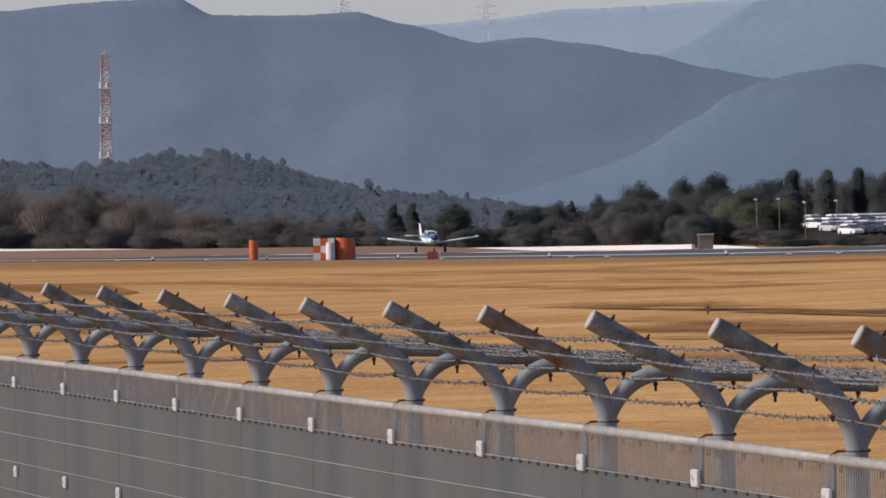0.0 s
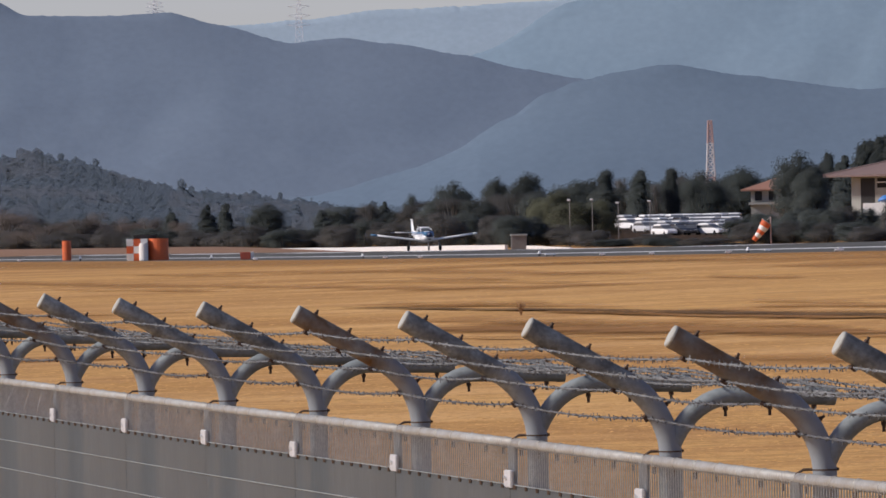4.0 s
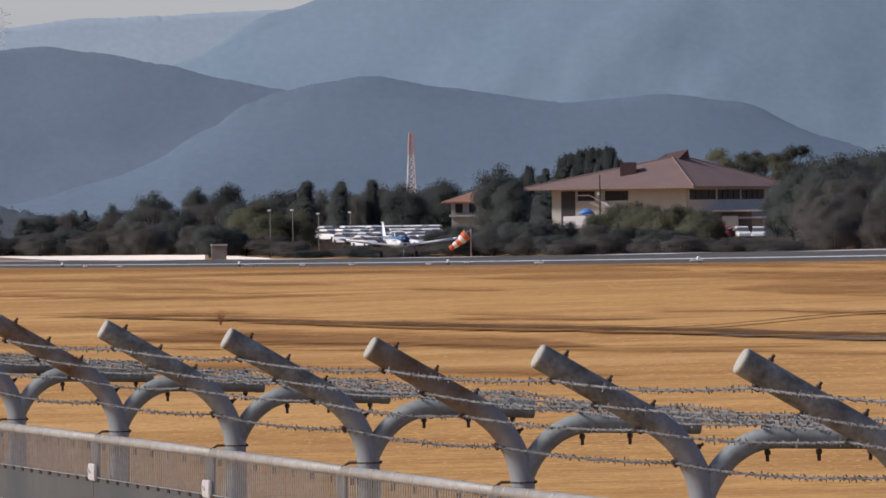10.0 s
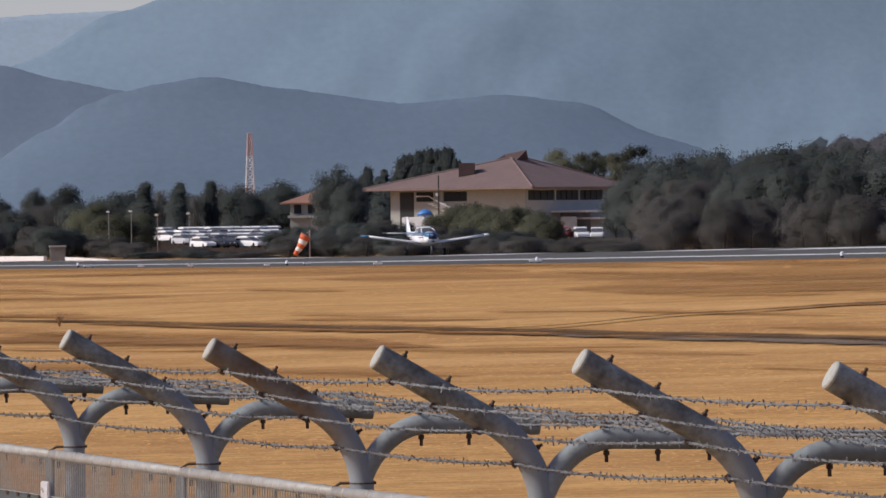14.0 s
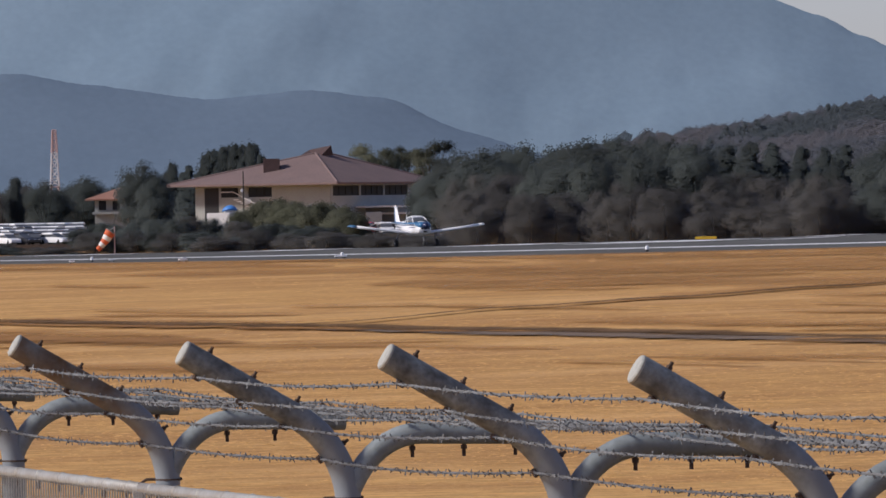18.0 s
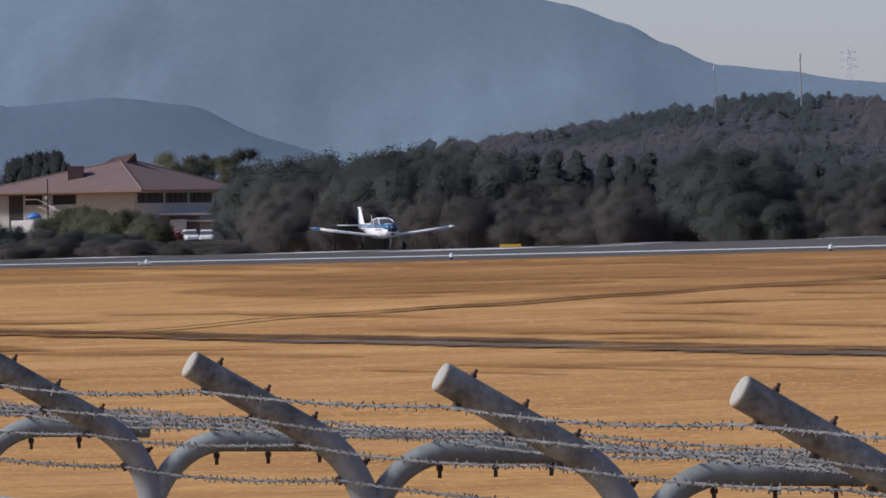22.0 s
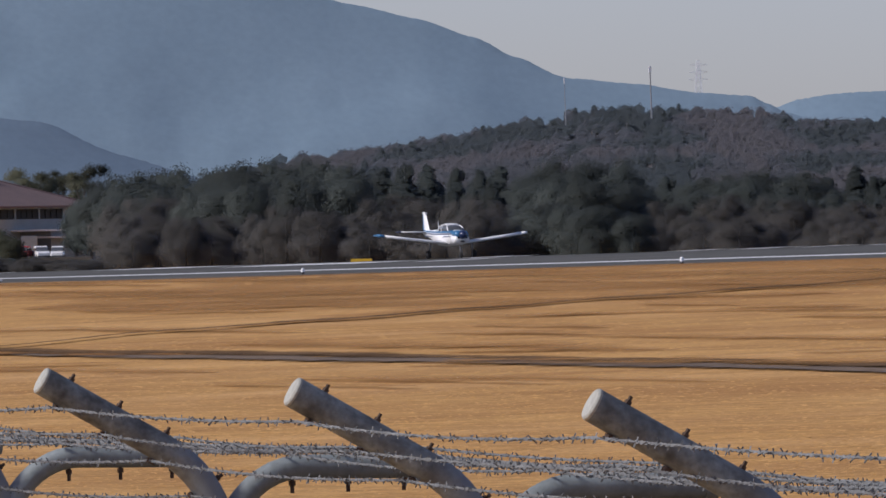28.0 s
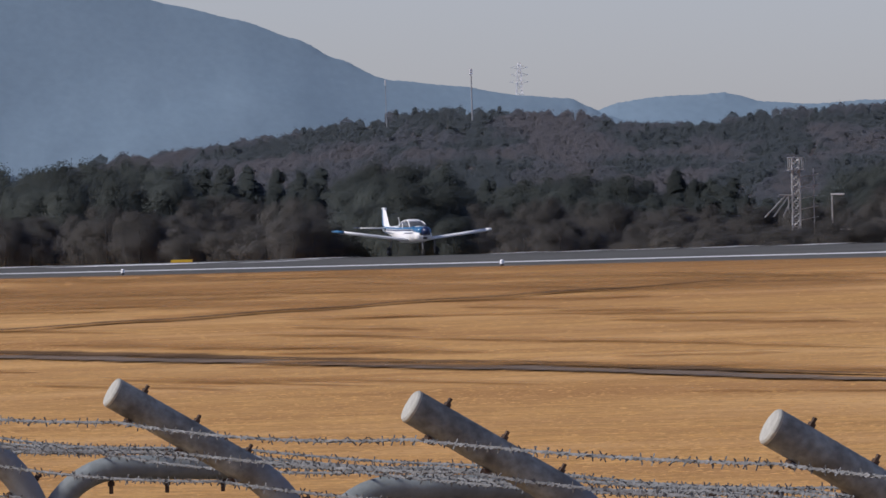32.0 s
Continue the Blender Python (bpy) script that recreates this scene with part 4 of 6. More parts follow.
# ---- the wood and single trees behind the runway ----
def build_trees():
    rnd = random.Random(5)
    v = 0
    # single trees that stand out, as (kind, bearing, top, across, width)
    for kind, b, top, p, w in (
            ("conifer", -150, 70, 262, 60), ("conifer", -85, 80, 265, 60), ("conifer", -52, 84, 270, 52), ("round", 20, 86, 262, 80),
            ("conifer", 118, 71, 258, 60), ("bare", 200, 84, 270, 60), ("conifer", 228, 86, 280, 46), ("round", 275, 100, 290, 50),
            ("round", 350, 124, 300, 92), ("round", 428, 132, 310, 62), ("round", 478, 140, 305, 90), ("bare", 530, 105, 290, 80),
            ("cypress", 620, 144, 330, 48), ("cypress", 680, 145, 330, 46), ("cypress", 738, 146, 335, 44), ("bare", 710, 120, 350, 50),
            ("round", 790, 140, 350, 110), ("round", 860, 150, 360, 110), ("round", 962, 178, 304, 112), ("round", 985, 150, 302, 80), ("conifer", 1012, 177, 352, 98),
            ("conifer", 1042, 168, 352, 84), ("conifer", 1080, 196, 362, 110), ("conifer", 1104, 203, 366, 110), ("conifer", 1128, 208, 364, 110), ("conifer", 1152, 214, 364, 100), ("round", 1100, 168, 368, 110), ("round", 1145, 176, 370, 110), ("conifer", 1090, 196, 368, 110), ("conifer", 1116, 204, 369, 110), ("conifer", 1140, 210, 369, 110), ("conifer", 1162, 206, 368, 100), ("round", 1082, 160, 366, 90), ("round", 1124, 174, 372, 110),
            ("conifer", 1172, 190, 362, 60), ("conifer", 1092, 172, 360, 80), ("conifer", 1140, 180, 360, 80),
            ("airy", 1380, 210, 420, 105), ("airy", 1468, 216, 420, 100), ("airy", 1425, 200, 425, 100), ("airy", 1402, 205, 428, 90), ("olive", 1395, 172, 424, 90), ("olive", 1455, 174, 424, 100), ("round", 1452, 150, 345, 64), ("round", 1478, 164, 342, 84)):
        v += 1
        tree_seen(kind, b, top, p, w, v)
    # winter brown thickets before the knoll
    for k in range(20):
        b = -860 + 30 * k + rnd.uniform(-8, 8)
        v += 1
        tree_seen("russet" if rnd.random() < 0.8 else "thicket", b, 108 - 46 * smooth_step(-560, -440, b) + rnd.uniform(-14, 12), 255 + rnd.uniform(-10, 30), 120, v)
    for k in range(9):
        v += 1
        tree_seen(rnd.choice(("russet", "thicket")), -330 + 24 * k + rnd.uniform(-5, 5), 58 + rnd.uniform(-14, 12), 252 + rnd.uniform(0, 20), 66, v)
    # low scrub all along behind the runway
    for k in range(80):
        b = -840 + 29.5 * k + rnd.uniform(-10, 10)
        v += 1
        top = curve_through([(-840, 40), (-300, 34), (100, 40), (330, 62), (560, 50), (640, 22), (850, 20), (880, 46), (1040, 50), (1500, 48)], b) + rnd.uniform(-8, 8)
        tree_seen(rnd.choice(("thicket", "bush", "thicket")) if b > -250 else "thicket", b, top, 240 + rnd.uniform(0, 14), 95, v, "scrub behind the runway")
    # thicket on the near side of the car park
    for k in range(14):
        b = 140 + 36 * k + rnd.uniform(-10, 10)
        v += 1
        tree_seen("olive" if b > 525 else rnd.choice(("thicket", "bush", "bare")), b, 78 + 22 * smooth_step(150, 400, b) + rnd.uniform(-14, 8), 272 + rnd.uniform(0, 30), 110, v)
    # trees behind the car park and the house
    for k in range(16):
        b = 560 + 36 * k + rnd.uniform(-8, 8)
        v += 1
        tree_seen(rnd.choice(("bush", "thicket", "round")), b, 124 + 24 * smooth_step(640, 800, b) + rnd.uniform(-12, 6), 362 + rnd.uniform(0, 10), 120, v)
    # hedge in front of the house and the hall
    for k in range(30):
        b = 856 + 21.5 * k + rnd.uniform(-6, 6)
        v += 1
        top = curve_through([(850, 62), (940, 64), (985, 78), (1040, 80), (1110, 72), (1180, 62), (1300, 56), (1350, 46), (1480, 44)], b) + rnd.uniform(-7, 5)
        tree_seen(rnd.choice(("bush", "thicket", "bush")), b, top, 292 + rnd.uniform(-6, 6), 75, v, "hedge before the buildings")
    # olive shrubs before the hall
    for b, top in ((1142, 90), (1160, 102), (1180, 110), (1200, 112), (1222, 108), (1245, 106), (1268, 108), (1290, 104), (1312, 98), (1330, 86), (1190, 92), (1250, 88), (1300, 82), (1170, 84), (1212, 96), (1232, 98), (1282, 94), (1155, 78), (1322, 74)):
        v += 1
        tree_seen("olive", b, top, 318 + rnd.uniform(-4, 4), 92, v, "shrubs before the hall")
    # the dark wood: round evergreens, stands of conifers, bare thickets at its foot
    knots = [(1500, 172), (1560, 190), (1700, 200), (1800, 208), (1850, 212), (1945, 205), (1972, 178), (2000, 198), (2100, 192), (2200, 200), (2232, 168), (2262, 196), (2330, 210), (2420, 202), (2458, 168), (2490, 188), (2530, 165), (2570, 186), (2640, 192), (2735, 188), (2760, 172), (2800, 190), (2900, 182), (3000, 178), (3100, 185), (3180, 215), (3300, 225)]

    def stand(b):
        """Which trees make up the wood there."""
        if 1972 < b < 2236 or 2462 < b < 2528 or 2745 < b < 3010:
            return "conifer"
        return "round"
    for row, (p, drop) in enumerate(((330, 0), (300, 24), (276, 50), (258, 88))):
        n = (50, 46, 40, 40)[row]
        for k in range(n):
            b = 1528 + (3380 - 1528) * (k + 0.5 * (row % 2)) / n + rnd.uniform(-10, 10)
            if row == 0 and 2960 < b < 3110:
                continue
            v += 1
            top = curve_through(knots, b) - drop + 18 + rnd.uniform(-12, 5)
            kind = stand(b)
            if row > 1:
                kind = "bush" if (1640 < b < 1950 and row == 2) or 2255 < b < 2440 else "thicket"
                if kind == "bush":
                    top += 14
            elif kind == "conifer" and row == 1:
                top -= 12
            tree_seen(kind, b, top, p + rnd.uniform(-8, 8), rnd.uniform(105, 160) if kind != "conifer" else rnd.uniform(105, 150), v, "trees of the dark wood")


# ---- buildings ----
def build_hall():
    """A low two-storey hall with a great hipped roof, seen on its corner."""
    b, r = 1293, 1300
    base = toward(b, r, 0)
    s, p = spot_range(b, r)
    base.z = ground_height(s, p)
    turn = -b / U
    hall = holder("hall", Matrix.Translation(base) @ Matrix.Rotation(turn, 4, "Z"), "two-storey cream hall with a wide red-brown hipped roof", "building")
    px = r / U
    # corner at the origin; facade A runs to the left and back, facade B to the right and back
    al = radians(30)
    A, B = Vector((-math.cos(al), math.sin(al), 0)), Vector((math.sin(al), math.cos(al), 0))
    la, lb = 240 * px / math.cos(al), 148 * px / math.sin(al)
    eave = rise_at(b, 134, r) - base.z
    M = Matrix(((A.x, B.x, 0, 0), (A.y, B.y, 0, 0), (0, 0, 1, 0), (0, 0, 0, 1)))

    def loc(u, v, z):
        return A * u + B * v + Vector((0, 0, z))

    def slab(name, u0, u1, v0, v1, z0, z1, material, label=""):
        vs = [loc(u, v, z) for z in (z0, z1) for u, v in ((u0, v0), (u1, v0), (u1, v1), (u0, v1))]
        return mesh_ob(name, vs, [(0, 1, 2, 3), (4, 5, 6, 7), (0, 1, 5, 4), (1, 2, 6, 5), (2, 3, 7, 6), (3, 0, 4, 7)], material, hall, label=label)

    t = 0.3
    wlow = eave - 1.5
    slab("wall", 0, la, 0, t, 0, wlow, M_WALL, "cream rendered wall")
    slab("wall", 0, la, 0, t, eave - 0.25, eave + 0.1, M_WALL)
    for u0, u1 in ((0, 8.6), (12.1, 13.6), (16.2, 16.5), (18.6, la)):
        slab("wall", u0, u1, 0, t, wlow, eave - 0.25, M_WALL)
    slab("wall", 0, t, t, lb, 0, wlow, M_WALL_SHADE, "grey rendered wall")
    slab("wall", 0, t, t, lb, eave - 0.2, eave + 0.1, M_WALL_SHADE)
    for v0, v1 in ((t, 0.8), (7.6, 8.0), (13.8, 14.2), (20.2, lb)):
        slab("wall", 0, t, v0, v1, wlow, eave - 0.2, M_WALL_SHADE)
    slab("wall", la - t, la, t, lb, 0, eave, M_WALL)
    slab("wall", t, la, lb - t, lb, 0, eave, M_WALL)
    for k, (u0, u1) in enumerate(((8.6, 12.1), (13.6, 16.2))):
        w = slab("window", u0, u1, 0.12, 0.16, wlow, eave - 0.25, M_GLASS, "dark window band")
        for u in ([u0 + (u1 - u0) * j / 3 for j in (1, 2)]):
            bm = bmesh.new()
            q = loc(u, 0.08, (wlow + eave - 0.25) / 2)
            box(bm, 0, 0, 0, 0.07, 0.07, 1.0, m=Matrix.Translation(q) @ M.to_3x3().to_4x4())
            part("mullion", bm, M_DARK, w)
    for v0, v1 in ((0.8, 7.6), (8.0, 13.8), (14.2, 20.2)):
        w = slab("window", 0.12, 0.16, v0, v1, wlow, eave - 0.2, M_GLASS, "dark window band")
        for v in ([v0 + (v1 - v0) * j / 4 for j in (1, 2, 3)]):
            bm = bmesh.new()
            q = loc(0.08, v, (wlow + eave - 0.2) / 2)
            box(bm, 0, 0, 0, 0.07, 0.07, 1.0, m=Matrix.Translation(q) @ M.to_3x3().to_4x4())
            part("mullion", bm, M_DARK, w)
    # entrance slot, lower roof and stair on the lit side
    # A near-black slab on the wall's face stands in for the recess's shade.
    slab("door", 16.5, 18.6, -0.03, 0.02, 1.2, eave - 0.25, M_DARK, "dark recessed entrance")
    # hipped roof with thickness
    o = 2.7
    ridge_h = eave + 56 * px
    e0 = [(-o, -o), (la + o, -o), (la + o, lb + o), (-o, lb + o)]
    rr = [(la * 0.36, lb * 0.42), (la * 0.36, lb * 0.58)]
    vs = [loc(u, v, eave - 0.05) for u, v in e0] + [loc(u, v, eave + 0.2) for u, v in e0] + [loc(u, v, ridge_h) for u, v in rr]
    fs = [(0, 1, 2, 3), (0, 1, 5, 4), (1, 2, 6, 5), (2, 3, 7, 6), (3, 0, 4, 7), (4, 5, 8), (5, 6, 9, 8), (6, 7, 9), (7, 4, 8, 9)]
    roof = mesh_ob("roof", vs, fs, M_ROOF, hall, label="red-brown hipped roof")
    # roof seams
    def bar(name, a, b_, rad, material, parent):
        bm = bmesh.new()
        rod(bm, a, b_, rad, sides=6)
        return part(name, bm, material, parent)
    bar("hip_tile", vs[4], vs[8], 0.14, M_ROOF, roof)
    bar("hip_tile", vs[5], vs[8], 0.14, M_ROOF, roof)
    bar("hip_tile", vs[7], vs[9], 0.14, M_ROOF, roof)
    # little gable on the ridge
    g0 = loc(la * 0.36 - 0.4, lb * 0.42 - 0.6, ridge_h - 1.0)
    gv = [g0, g0 + B * 4.6 + Vector((0, 0, 0.1)), g0 + B * 2.4 - A * 0.9 + Vector((0, 0, 2.0)), g0 + A * 2.6 + Vector((0, 0, 0.6)), g0 + A * 2.6 + B * 4.6 + Vector((0, 0, 0.6)), g0 + B * 2.4 + A * 2.4 + Vector((0, 0, 1.45))]
    mesh_ob("gable", gv, [(0, 1, 2), (0, 2, 5, 3), (1, 4, 5, 2), (3, 5, 4), (0, 3, 4, 1)], M_DKROOF, roof, label="dark gable vent on the ridge")
    # chimney
    c = loc(10.2, 2.8, 0)
    bm = bmesh.new()
    zc = rise_at(1186, 179, r) - base.z
    box(bm, c.x, c.y, zc - 1.6, 2.1, 1.8, 3.2, 0.05, Matrix())
    part("chimney", bm, M_DKROOF, roof, "square dark red chimney")
    # flat annex under the shaded side
    slab("annex", -4.5, -0.02, 9.0, lb + 4, 0, wlow - 1.6, M_GREYLEG, "grey annex wall under the canopies")
    slab("canopy", -5.2, -0.02, 6.5, lb + 6, wlow - 1.6, wlow - 1.35, M_WHITEP, "flat white canopy roof")
    slab("canopy", -6.5, -2.0, 8.5, lb + 3, wlow - 2.5, wlow - 2.25, M_WHITEP)
    bm = bmesh.new()
    q = loc(-2.4, 5.2, 1.0)
    box(bm, q.x + 0.9, q.y, q.z + 1.0, 2.1, 2.4, 4.6, 0.1)
    part("shed", bm, M_WALL_SHADE, hall, "pale plant housing")
    # air conditioner on the wall
    q = loc(12.0, -0.3, wlow - 0.5)
    bm = bmesh.new()
    box(bm, q.x, q.y, q.z, 0.8, 0.4, 0.7, 0.04)
    part("air_conditioner", bm, M_WHITEP, hall, "white outdoor air conditioner")
    # outside stair at the far end
    bm = bmesh.new()
    for k in range(8):
        q = loc(13.4 - 0.45 * k, -0.9, wlow - 0.3 - 0.22 * k)
        box(bm, q.x, q.y, q.z, 0.6, 1.0, 0.1)
    a, c2 = loc(13.6, -1.3, wlow + 0.7), loc(9.6, -1.3, wlow - 1.2)
    rod(bm, a, c2, 0.06, sides=6)
    rod(bm, a, loc(15.4, -1.3, wlow + 0.7), 0.06, sides=6)
    part("stair", bm, M_WHITEP, hall, "white outside stair with a rail")


def build_house():
    b, r = 885, 1330
    s, p = spot_range(b, r)
    base = toward(b, r, ground_height(s, p))
    h = holder("house", Matrix.Translation(base) @ Matrix.Rotation(-b / U, 4, "Z"), "small cream house with a terracotta hipped roof", "house")
    z_eave = rise_at(b, 106, r) - base.z
    bm = bmesh.new()
    box(bm, 2.2, 3.5, z_eave / 2, 5.6, 7, z_eave, 0.02)
    part("wall", bm, M_WALL, h)
    for x in (0.4, 2.2, 4.0):
        bm = bmesh.new()
        box(bm, x, -0.02, z_eave - 0.85, 0.95, 0.08, 1.2, 0.02)
        w = part("window", bm, M_GLASS, h, "dark window")
        bm = bmesh.new()
        box(bm, x, -0.08, z_eave - 1.5, 1.2, 0.12, 0.1, 0.01)
        part("sill", bm, M_WALL, w)
    bm = bmesh.new()
    box(bm, 2.2, -0.5, z_eave - 1.85, 6.2, 1.0, 0.35, 0.03)
    part("balcony", bm, M_WALL, h, "pale balcony front")
    vs = [(-1.9, -1.3, z_eave), (6.6, -1.3, z_eave), (6.6, 8.2, z_eave), (-1.9, 8.2, z_eave), (2.8, 3.0, z_eave + 1.5), (3.6, 4.2, z_eave + 1.5)]
    vs += [(x, y, z - 0.18) for x, y, z in vs[:4]]
    mesh_ob("roof", vs, [(0, 1, 4), (1, 2, 5, 4), (2, 3, 5), (3, 0, 4, 5), (0, 1, 7, 6), (1, 2, 8, 7), (2, 3, 9, 8), (3, 0, 6, 9), (6, 7, 8, 9)], M_ROOF2, h, label="terracotta hipped roof")
    zl = z_eave - 2.7
    vs = [(3.6, -3.0, zl), (9.0, -3.0, zl), (9.0, 3.0, zl), (3.6, 3.0, zl), (5.4, 0, zl + 1.1), (7.2, 0, zl + 1.1)]
    vs += [(x, y, z - 0.15) for x, y, z in vs[:4]]
    mesh_ob("porch_roof", vs, [(0, 1, 5, 4), (1, 2, 5), (2, 3, 4, 5), (3, 0, 4), (0, 1, 7, 6), (1, 2, 8, 7), (2, 3, 9, 8), (3, 0, 6, 9), (6, 7, 8, 9)], M_ROOF2, h, label="low terracotta porch roof")
    bm = bmesh.new()
    box(bm, 6.3, 0.2, zl / 2, 4.6, 5.0, zl - 0.2, 0.02)
    part("wall", bm, M_WALL, h)


# ---- towers, masts, poles ----
def lattice(h, w0, w1, bays, rad):
    """Legs and braces of a tapering square lattice tower."""
    bm = bmesh.new()

    def c(k, i):
        f = k / bays
        w = (w0 + (w1 - w0) * f) / 2
        return Vector((w * (1, 1, -1, -1)[i % 4], w * (1, -1, -1, 1)[i % 4], h * f))
    for i in range(4):
        rod(bm, c(0, i), c(bays, i), rad, rad * 0.8, sides=5)
        for k in range(bays):
            rod(bm, c(k, i), c(k + 1, i + 1), rad * 0.6, sides=4)
            rod(bm, c(k, i + 1), c(k + 1, i), rad * 0.6, sides=4)
            rod(bm, c(k + 1, i), c(k + 1, i + 1), rad * 0.6, sides=4)
    return bm


def build_towers():
    # tall red and white mast, haze put into its paint colours
    b, r = -592, 3300
    z0, z1 = 0.0, rise_at(b, 344, r)
    t = holder("radio_tower", Matrix.Translation(toward(b, r, z0)), "tall red and white lattice radio tower", "radio tower")
    n = 11
    H = z1 - z0
    for k in range(n):
        f0, f1 = k / n, (k + 1) / n
        w0, w1 = 4.6 - 2.4 * f0, 4.6 - 2.4 * f1
        bm = lattice(H / n, w0, w1, 3, 0.27)
        o = part("section", bm, M_TOWERW if k % 2 else M_TOWERR, t, "white section" if k % 2 else "red section")
        o.matrix_basis = Matrix.Translation((0, 0, H * f0))
        if k % 2 and k > 1:
            bm = bmesh.new()
            box(bm, 0, 0, 0, w1 + 1.6, w1 + 1.6, 0.5, 0.1)
            for q in range(4):
                a = q * math.pi / 2 + 0.4
                rod(bm, ((w1 + 1) / 2 * math.cos(a), (w1 + 1) / 2 * math.sin(a), 0.2), ((w1 + 1) / 2 * math.cos(a), (w1 + 1) / 2 * math.sin(a), 2.2), 0.35, sides=8)
            o = part("platform", bm, M_TOWERW, t, "round aerials on a platform")
            o.matrix_basis = Matrix.Translation((0, 0, H * f0 + H / n * 0.05))
    bm = bmesh.new()
    rod(bm, (0, 0, H), (0, 0, H + 1.5), 0.3, sides=6)
    part("spike", bm, M_TOWERR, t)
    # the second mast
    b, r = 807, 2300
    z0, z1 = 0.0, rise_at(b, 228, r)
    t = holder("radio_tower", Matrix.Translation(toward(b, r, z0)), "slim red and white lattice tower behind trees", "radio tower")
    H = z1 - z0
    for k, (f0, f1, mm) in enumerate(((0, 0.5, M_TOWERR), (0.5, 0.80, M_TOWERW), (0.80, 1.0, M_TOWERR))):
        w = (2.6, 1.9, 1.25, 0.85)
        bm = lattice(H * (f1 - f0), w[k], w[k + 1], 4, 0.2)
        o = part("section", bm, mm, t, "white section" if mm is M_TOWERW else "red section")
        o.matrix_basis = Matrix.Translation((0, 0, H * f0))
    # power pylons on the ridges
    for b, top, foot, r, wid in ((84, 441, 345, 4258, 34), (2560, 393, 318, 4712, 28), (-170, 441, 398, 4258, 26)):
        z0, z1 = rise_at(b, foot, r), rise_at(b, top, r)
        t = holder("power_pylon", Matrix.Translation(toward(b, r, z0)), "steel power pylon on a ridge", "power pylon", "power pylons on the ridges")
        H, px = z1 - z0, r / U
        part("mast", lattice(H, 0.5 * wid * px, 0.16 * wid * px, 6, 0.11), M_HAZE_STEEL, t)
        for f in (0.55, 0.72, 0.89):
            bm = bmesh.new()
            w = wid * px * (0.62 - 0.2 * (f - 0.55))
            for sgn in (-1, 1):
                rod(bm, (0, 0, H * f + 0.8), (sgn * w, 0, H * f), 0.12, 0.07, sides=5)
                rod(bm, (0, 0, H * f - 0.8), (sgn * w, 0, H * f), 0.12, 0.07, sides=5)
            part("cross_arm", bm, M_HAZE_STEEL, t)
    # thin antennas on the wooded hill
    for b, top, foot, r, th in ((2476, 382, 300, 1850, 0.15), (2324, 362, 288, 1850, 0.07)):
        z0, z1 = rise_at(b, foot, r), rise_at(b, top, r)
        t = holder("antenna_mast", Matrix.Translation(toward(b, r, z0)), "thin pale antenna mast on the wooded hill", "antenna", "antenna masts on the hill")
        bm = bmesh.new()
        rod(bm, (0, 0, -1), (-0.15, 0, z1 - z0), th, th * 0.7, sides=6)
        part("mast", bm, M_STEEL, t)
        bm = bmesh.new()
        box(bm, -0.15, 0, z1 - z0 - 0.5, th * 3.2, th * 3.2, 1.1, 0.05)
        part("head", bm, M_HAZE_STEEL, t)
    # aerial tower by the wood
    b, p = 3046, 268
    s, p = spot(b, p)
    r = math.hypot(s, p)
    z0, z1 = ground_height(s, p), rise_at(b, 226, r)
    t = holder("aerial_tower", Matrix.Translation(place(s, p, z0)) @ Matrix.Rotation(-b / U + 0.12, 4, "Z"), "pale steel lattice tower with side platforms", "lattice tower")
    H = z1 - z0
    part("frame", lattice(H, 0.62, 0.55, 14, 0.045), M_STEEL, t)
    bm = bmesh.new()
    for x in (-0.5, 0.5):
        for y in (-0.5, 0.5):
            rod(bm, (x, y, H - 0.9), (x, y, H), 0.035, sides=5)
    box(bm, 0, 0, H - 0.9, 1.2, 1.2, 0.06)
    for k in range(4):
        a = ((-0.55, -0.55), (0.55, -0.55), (0.55, 0.55), (-0.55, 0.55))
        rod(bm, (*a[k], H), (*a[(k + 1) % 4], H), 0.04, sides=5)
    part("cage", bm, M_STEEL, t, "railed cage on top")
    bm = bmesh.new()
    hz = rise_at(b, 160, r) - z0
    for x in (-1.25, -0.85, -0.4):
        rod(bm, (x * 0.6, 0, hz), (x * 1.6 - 0.3, 0.3, hz - 1.6), 0.05, sides=5)
    rod(bm, (-1.3, 0, hz), (0, 0, hz), 0.06, sides=5)
    rod(bm, (-0.55, 0, hz), (-0.55, 0, hz - 1.1), 0.045, sides=5)
    part("brace", bm, M_STEEL, t, "slanting side braces")
    bm = bmesh.new()
    rod(bm, (1.35, 0.2, 0), (1.35, 0.2, H * 0.9), 0.035, sides=5)
    for k in range(5):
        rod(bm, (0.4, 0.1, H * (0.42 + 0.1 * k)), (1.7, 0.2, H * (0.45 + 0.1 * k)), 0.025, sides=4)
    part("aerial", bm, M_STEEL, t)
    # two angled signal arms near it
    for b, top, w in ((3118, 162, 0.75), (3132, 100, 0.7)):
        s, p = spot(b, 262)
        r = math.hypot(s, p)
        z0, z1 = ground_height(s, p), rise_at(b, top, r)
        t = holder("signal_pole", Matrix.Translation(place(s, p, z0)), "pale steel pole with a short arm", "pole", "poles by the aerial tower")
        bm = bmesh.new()
        rod(bm, (-0.35, 0, -0.2), (-0.35, 0, z1 - z0), 0.05, sides=6)
        part("pole", bm, M_STEEL, t)
        bm = bmesh.new()
        box(bm, 0.05, 0, z1 - z0, 0.95, 0.12, 0.10, 0.02)
        part("arm", bm, M_LAMP, t)
